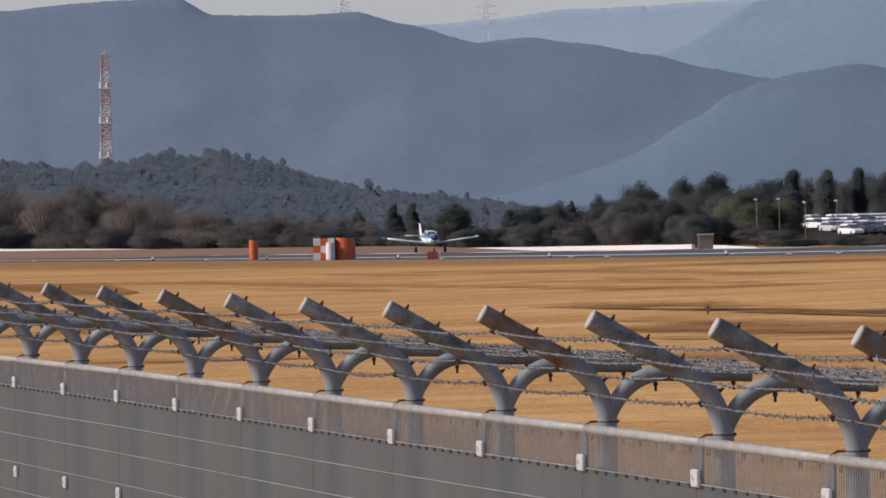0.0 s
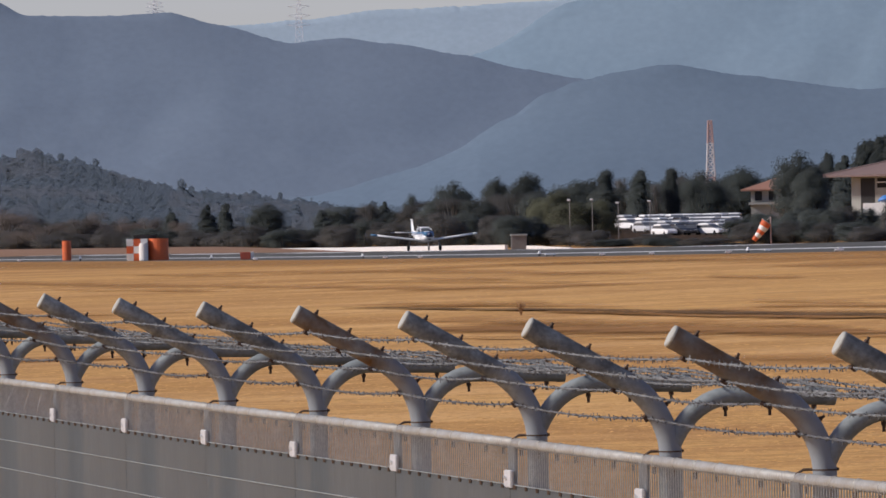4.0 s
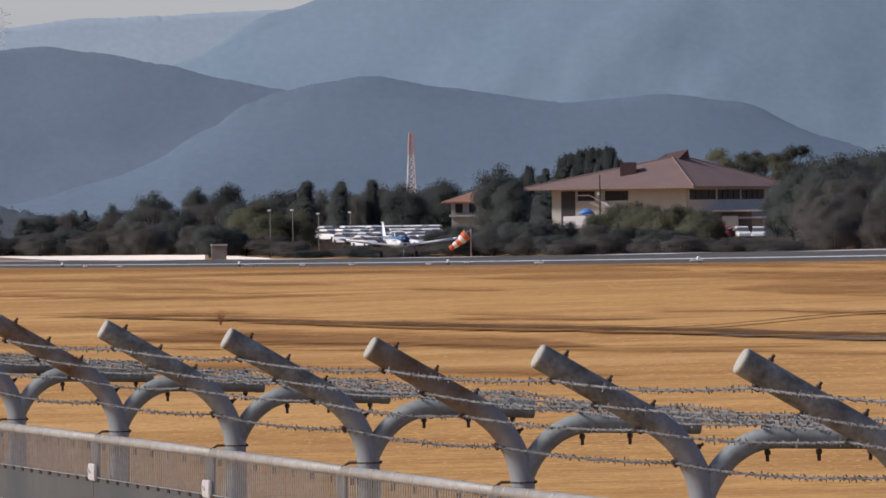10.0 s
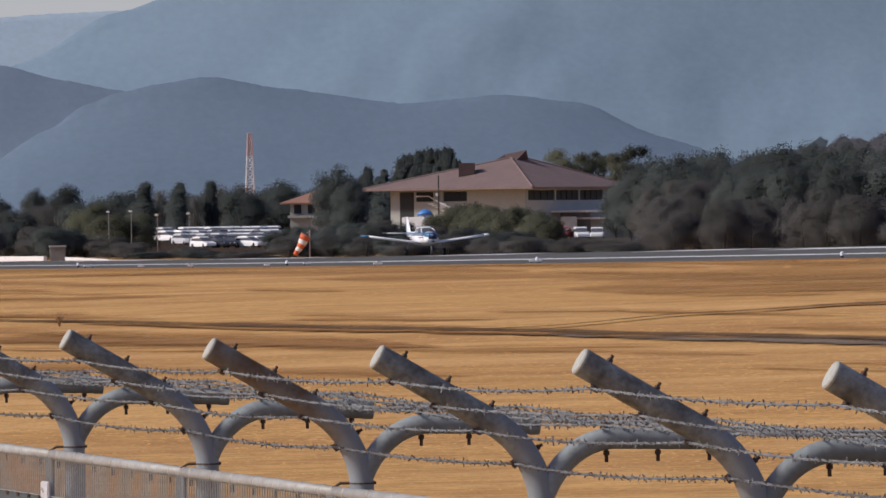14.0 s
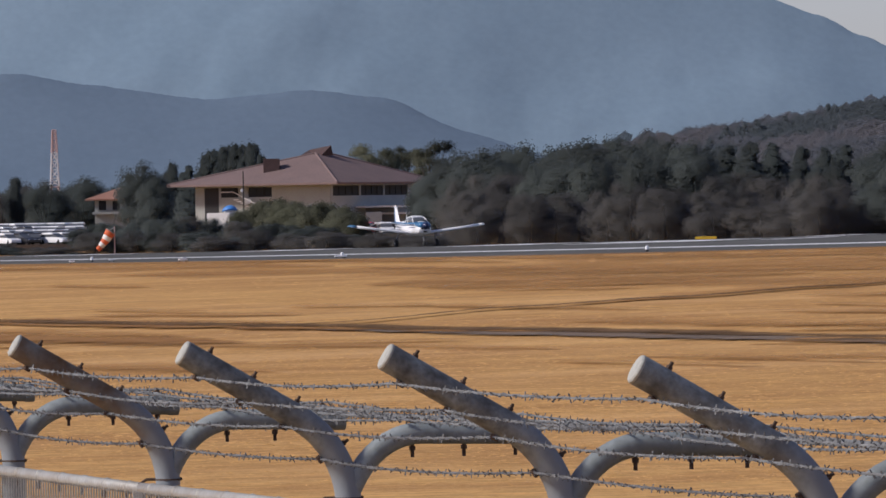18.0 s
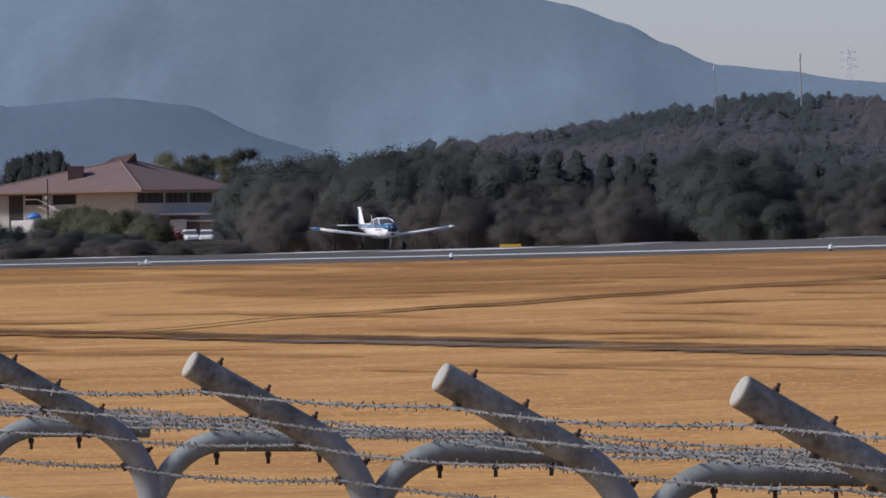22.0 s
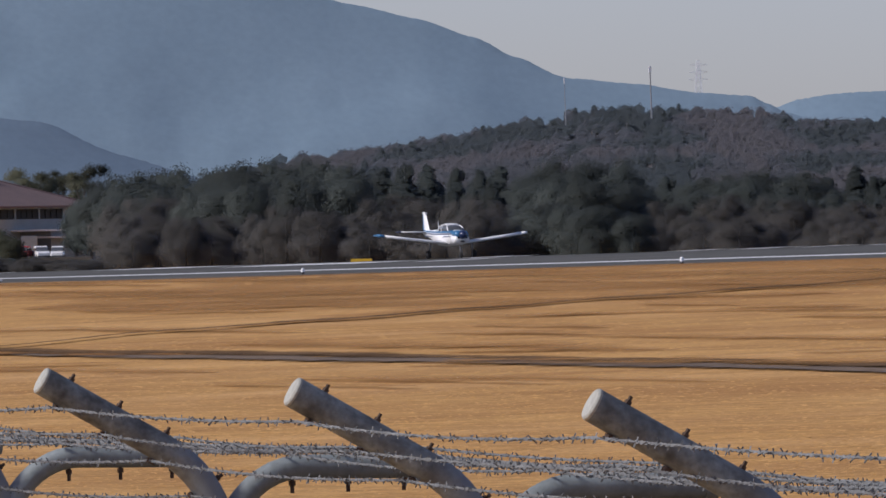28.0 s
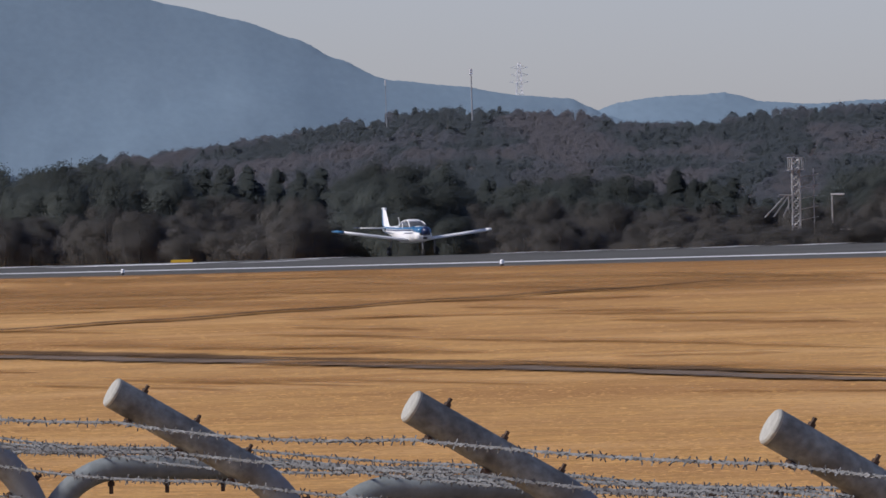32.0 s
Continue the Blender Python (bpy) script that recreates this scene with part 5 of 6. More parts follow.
    # lamp posts by the car park
    for b, top in ((556, 87), (596, 88), (642, 82), (698, 85)):
        s, p = spot(b, 264)
        r = math.hypot(s, p)
        z0, z1 = ground_height(s, p), rise_at(b, top, r)
        t = holder("lamp_post", Matrix.Translation(place(s, p, z0)), "grey lamp post with a pale lamp head", "lamp post", "lamp posts by the car park")
        bm = bmesh.new()
        rod(bm, (0, 0, -0.2), (0, 0, z1 - z0), 0.045, 0.035, sides=8)
        part("pole", bm, M_GREYLEG, t)
        bm = bmesh.new()
        box(bm, -0.1, 0, z1 - z0 + 0.05, 0.42, 0.4, 0.2, 0.06)
        part("lamp_head", bm, M_LAMP, t, "pale lamp head")
    # utility pole before the hall
    b, r = 1140, 1270
    s, p = spot_range(b, r)
    z0, z1 = ground_height(s, p), rise_at(b, 156, r)
    t = holder("utility_pole", Matrix.Translation(toward(b, r, z0)), "thin utility pole with a pale box", "utility pole")
    bm = bmesh.new()
    rod(bm, (0, 0, -0.2), (0, 0, z1 - z0), 0.12, 0.08, sides=8)
    part("pole", bm, M_BARK, t)
    bm = bmesh.new()
    box(bm, -0.2, 0, z1 - z0 - 2.4, 0.3, 0.3, 0.4, 0.05)
    part("box", bm, M_LAMP, t)


# ---- airfield things ----
SOCK = []


def build_airfield_things():
    # checkered hut
    b, p = -192, 150.5
    s, p = spot(b, p)
    r = math.hypot(s, p)
    px = r / U
    t = holder("equipment_hut", Matrix.Translation(place(s, p)) @ Matrix.Rotation(-b / U, 4, "Z"), "orange and white checkered airfield equipment huts", "equipment hut")
    for k in range(3):
        for j in range(3):
            bm = bmesh.new()
            box(bm, (-37 + 6 + 12.5 * k) * px, 0, (6.5 + 13 * j) * px, 12.4 * px, 1.6, 12.9 * px, 0.015)
            part("panel", bm, M_ORANGE if (k + j) % 2 else M_WHITEP, t)
    bm = bmesh.new()
    tube(bm, [(19 * px, 0, 0), (19 * px, 0, 39 * px)], 18.0 * px, 22)
    part("tank", bm, M_ORANGE, t, "round orange tank", smooth=False)
    bm = bmesh.new()
    rod(bm, (-7 * px, -1.0, 0), (-7 * px, -1.0, 31 * px), 8 * px, sides=20)
    bmesh.ops.bevel(bm, geom=[e for e in bm.edges if e.calc_face_angle(0) > 1], offset=0.05, segments=2, affect="EDGES")
    part("tank", bm, M_WHITEP, t, "upright white drum before the hut")
    bm = bmesh.new()
    box(bm, -4 * px, 0.4, 41 * px, 40 * px, 1.4, 3.6 * px, 0.3)
    for x in (-20, -8, -2):
        rod(bm, (x * px, 0, 40 * px), (x * px, 0, 45 * px), 0.06, sides=6)
    part("roof_fittings", bm, M_DARK, t)
    b, p = -335, 150.5
    s, p = spot(b, p)
    r = math.hypot(s, p)
    px = r / U
    t = holder("marker_drum", Matrix.Translation(place(s, p)), "upright orange marker drum by the runway", "marker drum")
    bm = bmesh.new()
    rod(bm, (0, 0, 0.05), (0, 0, 36 * px), 8 * px, sides=18)
    bmesh.ops.bevel(bm, geom=[e for e in bm.edges if e.calc_face_angle(0) > 1], offset=0.03, segments=2, affect="EDGES")
    part("drum", bm, M_ORANGE, t)
    for z in (12, 25):
        bm = bmesh.new()
        rod(bm, (0, 0, z * px), (0, 0, z * px + 0.06), 8.4 * px, sides=18)
        part("band", bm, M_ORANGE, t)
    # added white strips along the far side, in place of a bright sky mirage
    for b0, b1, h0, h1 in ((-900, -245, -2, 1), (-150, 440, 10, 11), (478, 555, 9, 3)):
        n = 14
        vs, fs = [], []
        for i in range(n + 1):
            b = b0 + (b1 - b0) * i / n
            s, p = spot(b, 214.5)
            r = math.hypot(s, p)
            z0 = ground_height(s, p) - 0.1
            z1 = rise_at(b, curve_through([(-900, 1), (-600, 0.5), (-300, -3.5), (0, -3.5), (440, 2.5), (560, 2)], b) + (h0 + (h1 - h0) * i / n) / 2 + 0.8 * noise.noise((b / 30, 0, 0)), r)
            for d in (0, 0.3):
                vs += [place(s, p + d, z0), place(s, p + d, z1)]
        for i in range(n):
            q = 4 * i
            fs += [(q, q + 4, q + 5, q + 1), (q + 1, q + 5, q + 7, q + 3), (q + 3, q + 7, q + 6, q + 2)]
        fs += [(0, 1, 3, 2), (4 * n, 4 * n + 1, 4 * n + 3, 4 * n + 2)]
        tagged(mesh_ob("barrier", vs, fs, M_WHITEP), "long low white strip standing in for a mirage behind the runway", "barrier", kind="structure")
    # small red box light
    b, p = -16, 151
    s, p = spot(b, p)
    r = math.hypot(s, p)
    px = r / U
    t = holder("marker_box", Matrix.Translation(place(s, p)), "low red and white marker box beside the runway", "marker box")
    bm = bmesh.new()
    box(bm, -3 * px, 0, 7 * px, 18 * px, 0.8, 13 * px, 0.04)
    part("box", bm, mat("dull red paint", (0.45, 0.09, 0.05), 0.7, 0, 0.2, 2, 20), t)
    bm = bmesh.new()
    box(bm, 9 * px, 0, 8 * px, 5 * px, 0.6, 12 * px, 0.02)
    part("post", bm, M_WHITEP, t)

    # runway edge lights, every 60 m
    for k in range(11):
        s = 436.3 + 58.8 * (k - 2)
        z = near_height(s)
        t = holder("edge_light", Matrix.Translation(place(s, 151.6, z + 0.0)), "white runway edge light on a short stalk", "runway light", "runway edge lights")
        bm = bmesh.new()
        rod(bm, (0, 0, 0), (0, 0, 0.22), 0.075, sides=8)
        part("stalk", bm, M_DARK, t)
        bm = bmesh.new()
        rod(bm, (0, 0, 0.20), (0, 0, 0.32), 0.10, 0.08, sides=14)
        bmesh.ops.create_uvsphere(bm, u_segments=14, v_segments=7, radius=0.09, matrix=Matrix.Translation((0, 0, 0.32)))
        part("lamp_head", bm, M_LAMP, t, "pale domed lamp")
    # low white precision-light boxes along the near side
    for b, p, w in ((-722, 143, 12), (-574, 144, 12), (-418, 144, 12), (228, 144, 12), (290, 143, 14), (520, 150, 30), (612, 144, 16), (835, 143, 16), (700, 145, 14), (905, 151, 18), (1031, 145, 26), (1310, 150, 36), (-2, 143, 12), (1033, 152, 14)):
        s, p = spot(b, p)
        r = math.hypot(s, p)
        px = r / U
        t = holder("ground_light", Matrix.Translation(place(s, p)) @ Matrix.Rotation(-b / U + 0.15, 4, "Z"), "low white light unit on the grass verge", "ground light", "low lights on the verge")
        bm = bmesh.new()
        box(bm, 0, 0, 4.4 * px, 0.62 * w * px, 0.35, 2.8 * px, 0.03)
        part("housing", bm, M_LAMP, t)
        for x in (-0.35, 0.35):
            bm = bmesh.new()
            rod(bm, (0.6 * x * w * px, 0, -0.1), (0.6 * x * w * px, 0, 3.4 * px), 0.03, sides=6)
            part("leg", bm, M_DARK, t)
    # yellow sign
    b, p = 1957, 213
    s, p = spot(b, p)
    r = math.hypot(s, p)
    px = r / U
    zb = rise_at(b, 36, r)
    t = holder("distance_sign", Matrix.Translation(place(s, p, min(zb, run_height(s, P_FAR)))) @ Matrix.Rotation(-b / U, 4, "Z"), "long yellow airfield sign on short legs", "airfield sign")
    dz = zb - min(zb, run_height(s, P_FAR))
    bm = bmesh.new()
    box(bm, 0, 0, dz + 3.5 * px, 38 * px, 0.25, 7 * px, 0.02)
    part("face", bm, M_YELLOW, t)
    for x in (-14, 0, 14):
        bm = bmesh.new()
        rod(bm, (x * px, 0, -0.1), (x * px, 0, dz + 2 * px), 0.04, sides=6)
        part("leg", bm, M_DARK, t)
    # windsock
    b, p = 911, 236
    s, p = spot(b, p)
    r = math.hypot(s, p)
    px = r / U
    z0, zt = ground_height(s, p), rise_at(b, 58, r)
    t = holder("windsock", Matrix.Translation(place(s, p, z0)) @ Matrix.Rotation(-b / U, 4, "Z"), "orange and white windsock hanging from a red pole", "windsock")
    bm = bmesh.new()
    rod(bm, (0, 0, -0.2), (0, 0, zt - z0), 0.055, sides=8)
    part("pole", bm, M_TOWERR, t, "red pole")
    # the sleeve hangs from its hoop and swings in the wind
    bm = bmesh.new()
    tube(bm, [Vector((9.3 * px * math.cos(q), 9.3 * px * math.sin(q), 0)) for q in [i * math.pi / 9 for i in range(19)]], 0.035, 6)
    sleeve = part("sleeve", bm, M_STEEL, t, "hoop of the sleeve")
    line = [Vector((1.5 * px * math.sin(math.pi * f), 0, -40 * px * f)) for f in (0, 0.24, 0.44, 0.62, 0.8, 1.0)]
    wide = (9.4, 8.6, 7.2, 6.0, 5.0, 4.2)
    for k in range(5):
        bm = bmesh.new()
        rod(bm, line[k], line[k + 1], wide[k] * px, wide[k + 1] * px, sides=16, caps=(k in (0, 4)))
        part("band", bm, M_WHITEP if k % 2 else M_ORANGE, sleeve, "white band" if k % 2 else "orange band", smooth=True)
    bm = bmesh.new()
    rod(bm, (-7 * px, 0, zt - z0 - 6 * px), (0, 0, zt - z0 - 2 * px), 0.03, sides=6)
    part("arm", bm, M_STEEL, t)
    at0 = Vector((-7 * px, 0, zt - z0 - 9 * px))
    SOCK.append((sleeve, at0))
    # control box in the gap of the white strip
    b, p = 465, 228
    s, p = spot(b, p)
    r = math.hypot(s, p)
    px = r / U
    t = holder("control_cabin", Matrix.Translation(place(s, p)), "weathered grey equipment cabin behind the runway", "equipment cabin")
    z0 = ground_height(s, p)
    top = rise_at(b, 25, r) - z0
    bm = bmesh.new()
    box(bm, 0, 0, top / 2, 27 * px, 2, top, 0.04)
    part("body", bm, mat("weathered grey panel", (0.20, 0.195, 0.19), 0.8, 0, 0.2, 1, 8), t)
    bm = bmesh.new()
    box(bm, 0, 0, top + 0.05, 30 * px, 2.3, 0.16, 0.03)
    part("roof", bm, M_WALL_SHADE, t)


M_CARGLASS = mat("car window glass", (0.10, 0.108, 0.12), 0.1, 0, 0.1, 1, 8)


def car_mesh(t, paint):
    """A parked car 4.3 m long, nose to +x."""
    def loft(secs):
        bm = bmesh.new()
        rings = []
        for x, w, z0, z1 in secs:
            rings.append([bm.verts.new(v) for v in ((x, -w, z0), (x, w, z0), (x, w * 1.02, (z0 + z1) / 2), (x, w * 0.94, z1), (x, -w * 0.94, z1), (x, -w * 1.02, (z0 + z1) / 2))])
        for u, v in zip(rings, rings[1:]):
            for k in range(6):
                bm.faces.new((u[k], u[(k + 1) % 6], v[(k + 1) % 6], v[k]))
        bm.faces.new(rings[0])
        bm.faces.new(rings[-1])
        bmesh.ops.recalc_face_normals(bm, faces=bm.faces[:])
        return bm
    part("body", loft([(-2.1, 0.72, 0.35, 0.8), (-1.95, 0.82, 0.25, 0.95), (-0.5, 0.85, 0.22, 0.93), (1.1, 0.85, 0.22, 0.9), (1.95, 0.8, 0.25, 0.72), (2.15, 0.7, 0.35, 0.62)]), paint, t)
    part("cabin", loft([(-1.9, 0.70, 0.92, 0.97), (-1.45, 0.72, 0.92, 1.42), (0.1, 0.72, 0.9, 1.46), (1.15, 0.70, 0.88, 0.93)]), M_CARGLASS, t, "dark glazed cabin")
    part("roof", loft([(-1.62, 0.66, 1.20, 1.34), (-1.40, 0.735, 1.24, 1.46), (-0.6, 0.735, 1.27, 1.52), (0.12, 0.735, 1.26, 1.49), (0.30, 0.70, 1.28, 1.40)]), paint, t)
    bm = bmesh.new()
    rod(bm, (0, -0.1, 0), (0, 0.1, 0), 0.31, sides=14)
    w0 = part("wheel", bm, M_RUBBER, t)
    w0.matrix_basis = Matrix.Translation((1.3, -0.75, 0.31))
    for x, y in ((1.3, 0.75), (-1.3, -0.75), (-1.3, 0.75)):
        again(w0, t, Matrix.Translation((x, y, 0.31)))
    bm = bmesh.new()
    box(bm, 2.06, -0.5, 0.62, 0.12, 0.3, 0.13, 0.03)
    part("headlight", bm, M_LAMP, t)
    bm = bmesh.new()
    box(bm, 2.06, 0.5, 0.62, 0.12, 0.3, 0.13, 0.03)
    part("headlight", bm, M_LAMP, t)


def build_cars():
    rnd = random.Random(9)
    paints = {"white": mat("white car paint", (0.88, 0.88, 0.88), 0.2, 0, 0.05), "silver": mat("silver car paint", (0.62, 0.64, 0.66), 0.3, 0.2, 0.05),
              "black": mat("black car paint", (0.03, 0.03, 0.035), 0.25, 0, 0.05), "red": mat("red car paint", (0.42, 0.04, 0.035), 0.3, 0, 0.05)}
    proto = {}

    def car(colour, m):
        if colour not in proto:
            t = holder("car", m, f"parked {colour} car seen across the airfield", "car", "parked cars")
            car_mesh(t, paints[colour])
            proto[colour] = t
        else:
            copy_thing(proto[colour], m)
    # the sloping car park: terrace rows, each on its own slab
    for r, rise, b0, b1, n in ((1352, 43, 650, 856, 13), (1336, 37, 656, 856, 11), (1318, 31, 676, 852, 9), (1300, 25, 715, 835, 5)):
        z = rise_at(760, rise, r)
        vs = [toward(b0 - 25, r - 4, z), toward(b1 + 15, r - 4, z), toward(b1 + 15, r + 14, z), toward(b0 - 25, r + 14, z)]
        vs += [Vector((v.x, v.y, -0.4)) for v in vs]
        sl = mesh_ob("car_park_terrace", vs, [(0, 1, 2, 3), (0, 1, 5, 4), (1, 2, 6, 5), (2, 3, 7, 6), (3, 0, 4, 7)], M_SOIL)
        tagged(sl, "dark earth terrace under parked cars", "terrace", kind="structure")
        for k in range(n):
            b = b0 + (b1 - b0) * (k + 0.5) / n + rnd.uniform(-6, 6)
            c = rnd.choice(("white", "white", "silver", "white", "white", "silver", "white", "black"))
            car(c, Matrix.Translation(toward(b, r + rnd.uniform(0, 7), z)) @ Matrix.Rotation(rnd.choice((-1.9, -1.3, -1.6, -2.2, -1.0, 1.4)) + rnd.uniform(-0.3, 0.3), 4, "Z"))
    # cars by the hall
    for b, r, c, a in ((1358, 1240, "red", -1.9), (1391, 1240, "white", -1.5), (1420, 1262, "white", -1.7), (1330, 1242, "silver", -1.6), (1186, 1246, "black", -1.4), (1208, 1240, "silver", -1.2), (1290, 1244, "silver", -1.8)):
        z = rise_at(b, 45, r) if r < 1250 else rise_at(b, 45, 1240)
        car(c, Matrix.Translation(toward(b, r, z)) @ Matrix.Rotation(a, 4, "Z"))
    z = rise_at(1300, 45, 1240)
    vs = [toward(1150, 1228, z - 0.02), toward(1480, 1228, z - 0.02), toward(1480, 1275, z - 0.02), toward(1150, 1275, z - 0.02)]
    vs += [Vector((v.x, v.y, -0.4)) for v in vs]
    sl = mesh_ob("forecourt", vs, [(0, 1, 2, 3), (0, 1, 5, 4), (1, 2, 6, 5), (2, 3, 7, 6), (3, 0, 4, 7)], M_ASPHALT)
    tagged(sl, "grey forecourt before the hall", "forecourt", kind="structure")


def build_yard():
    """White van and a blue sheeted load in the yard before the hall."""
    r = 1262
    z = rise_at(1100, 40, r)
    vs = [toward(1050, r - 4, z - 0.02), toward(1149, r - 4, z - 0.02), toward(1149, r + 14, z - 0.02), toward(1050, r + 14, z - 0.02)]
    vs += [Vector((v.x, v.y, -0.4)) for v in vs]
    tagged(mesh_ob("yard", vs, [(0, 1, 2, 3), (0, 1, 5, 4), (1, 2, 6, 5), (2, 3, 7, 6), (3, 0, 4, 7)], M_ASPHALT), "grey yard before the hall", "yard", kind="structure")
    t = holder("van", Matrix.Translation(toward(1104, r, z)) @ Matrix.Rotation(-0.35, 4, "Z"), "parked white box van before the hall", "van")
    bm = bmesh.new()
    box(bm, -0.4, 0, 1.75, 3.0, 1.8, 2.4, 0.08)
    part("cargo_box", bm, M_WHITEP, t)
    bm = bmesh.new()
    box(bm, 1.7, 0, 1.15, 1.3, 1.7, 1.5, 0.15)
    part("cab", bm, M_WHITEP, t)
    bm = bmesh.new()
    box(bm, 1.95, 0, 1.45, 0.86, 1.72, 0.5, 0.05)
    part("windscreen", bm, M_GLASS, t)
    bm = bmesh.new()
    rod(bm, (0, -0.12, 0), (0, 0.12, 0), 0.36, sides=14)
    w0 = part("wheel", bm, M_RUBBER, t)
    w0.matrix_basis = Matrix.Translation((1.5, -0.8, 0.36))
    for x, y in ((1.5, 0.8), (-1.2, -0.8), (-1.2, 0.8)):
        again(w0, t, Matrix.Translation((x, y, 0.36)))
    # The load is as tall as its sheet must be in the camera's view.
    t = holder("sheeted_load", Matrix.Translation(toward(1116, r + 3, z)), "stacked load under a bright blue sheet", "tarpaulin")
    bm = bmesh.new()
    box(bm, 0, 0, 1.65, 1.5, 1.4, 3.3, 0.06)
    part("crate", bm, M_WHITEP, t)
    bm = bmesh.new()
    vs = bmesh.ops.create_uvsphere(bm, u_segments=16, v_segments=8, radius=1)["verts"]
    for q in vs:
        q.co = Vector((q.co.x * 1.05, q.co.y * 0.95, 3.3 + max(0.0, q.co.z) * 0.62 - 0.25 * (q.co.x ** 2) + 0.06 * noise.noise(q.co * 3)))
    part("sheet", bm, mat("blue plastic sheet", (0.06, 0.24, 0.62), 0.45, 0, 0.15, 2, 12), t, "bright blue plastic sheet", smooth=True)


# ---- the aircraft ----
def loft(secs, sides=20, caps=True, power=2.4):
    """A body through oval sections (x, y, z, half width, half height), long way along y."""
    bm = bmesh.new()
    rings = []
    for x, y, z, w, h in secs:
        ring = []
        for k in range(sides):
            a = 2 * math.pi * k / sides
            c, s = math.cos(a), math.sin(a)
            ring.append(bm.verts.new((x + w * math.copysign(abs(c) ** (2 / power), c), y, z + h * math.copysign(abs(s) ** (2 / power), s))))
        rings.append(ring)
    for u, v in zip(rings, rings[1:]):
        for k in range(sides):
            bm.faces.new((u[k], u[(k + 1) % sides], v[(k + 1) % sides], v[k]))
    if caps:
        bm.faces.new(rings[0])
        bm.faces.new(rings[-1])
    bmesh.ops.recalc_face_normals(bm, faces=bm.faces[:])
    return bm


def wing(stations, thick=0.13):
    """An aerofoil surface through (x, y of nose, z, chord)."""
    prof = [(0, 0), (0.03, 0.33), (0.12, 0.5), (0.3, 0.56), (0.6, 0.36), (1.0, 0.03), (0.6, -0.2), (0.3, -0.34), (0.1, -0.33), (0.02, -0.2)]
    bm = bmesh.new()
    rings = []
    for x, y, z, c in stations:
        rings.append([bm.verts.new((x, y + f * c, z + t * c * thick)) for f, t in prof])
    n = len(prof)
    for u, v in zip(rings, rings[1:]):
        for k in range(n):
            bm.faces.new((u[k], u[(k + 1) % n], v[(k + 1) % n], v[k]))
    bm.faces.new(rings[0])
    bm.faces.new(rings[-1])
    bmesh.ops.recalc_face_normals(bm, faces=bm.faces[:])
    return bm


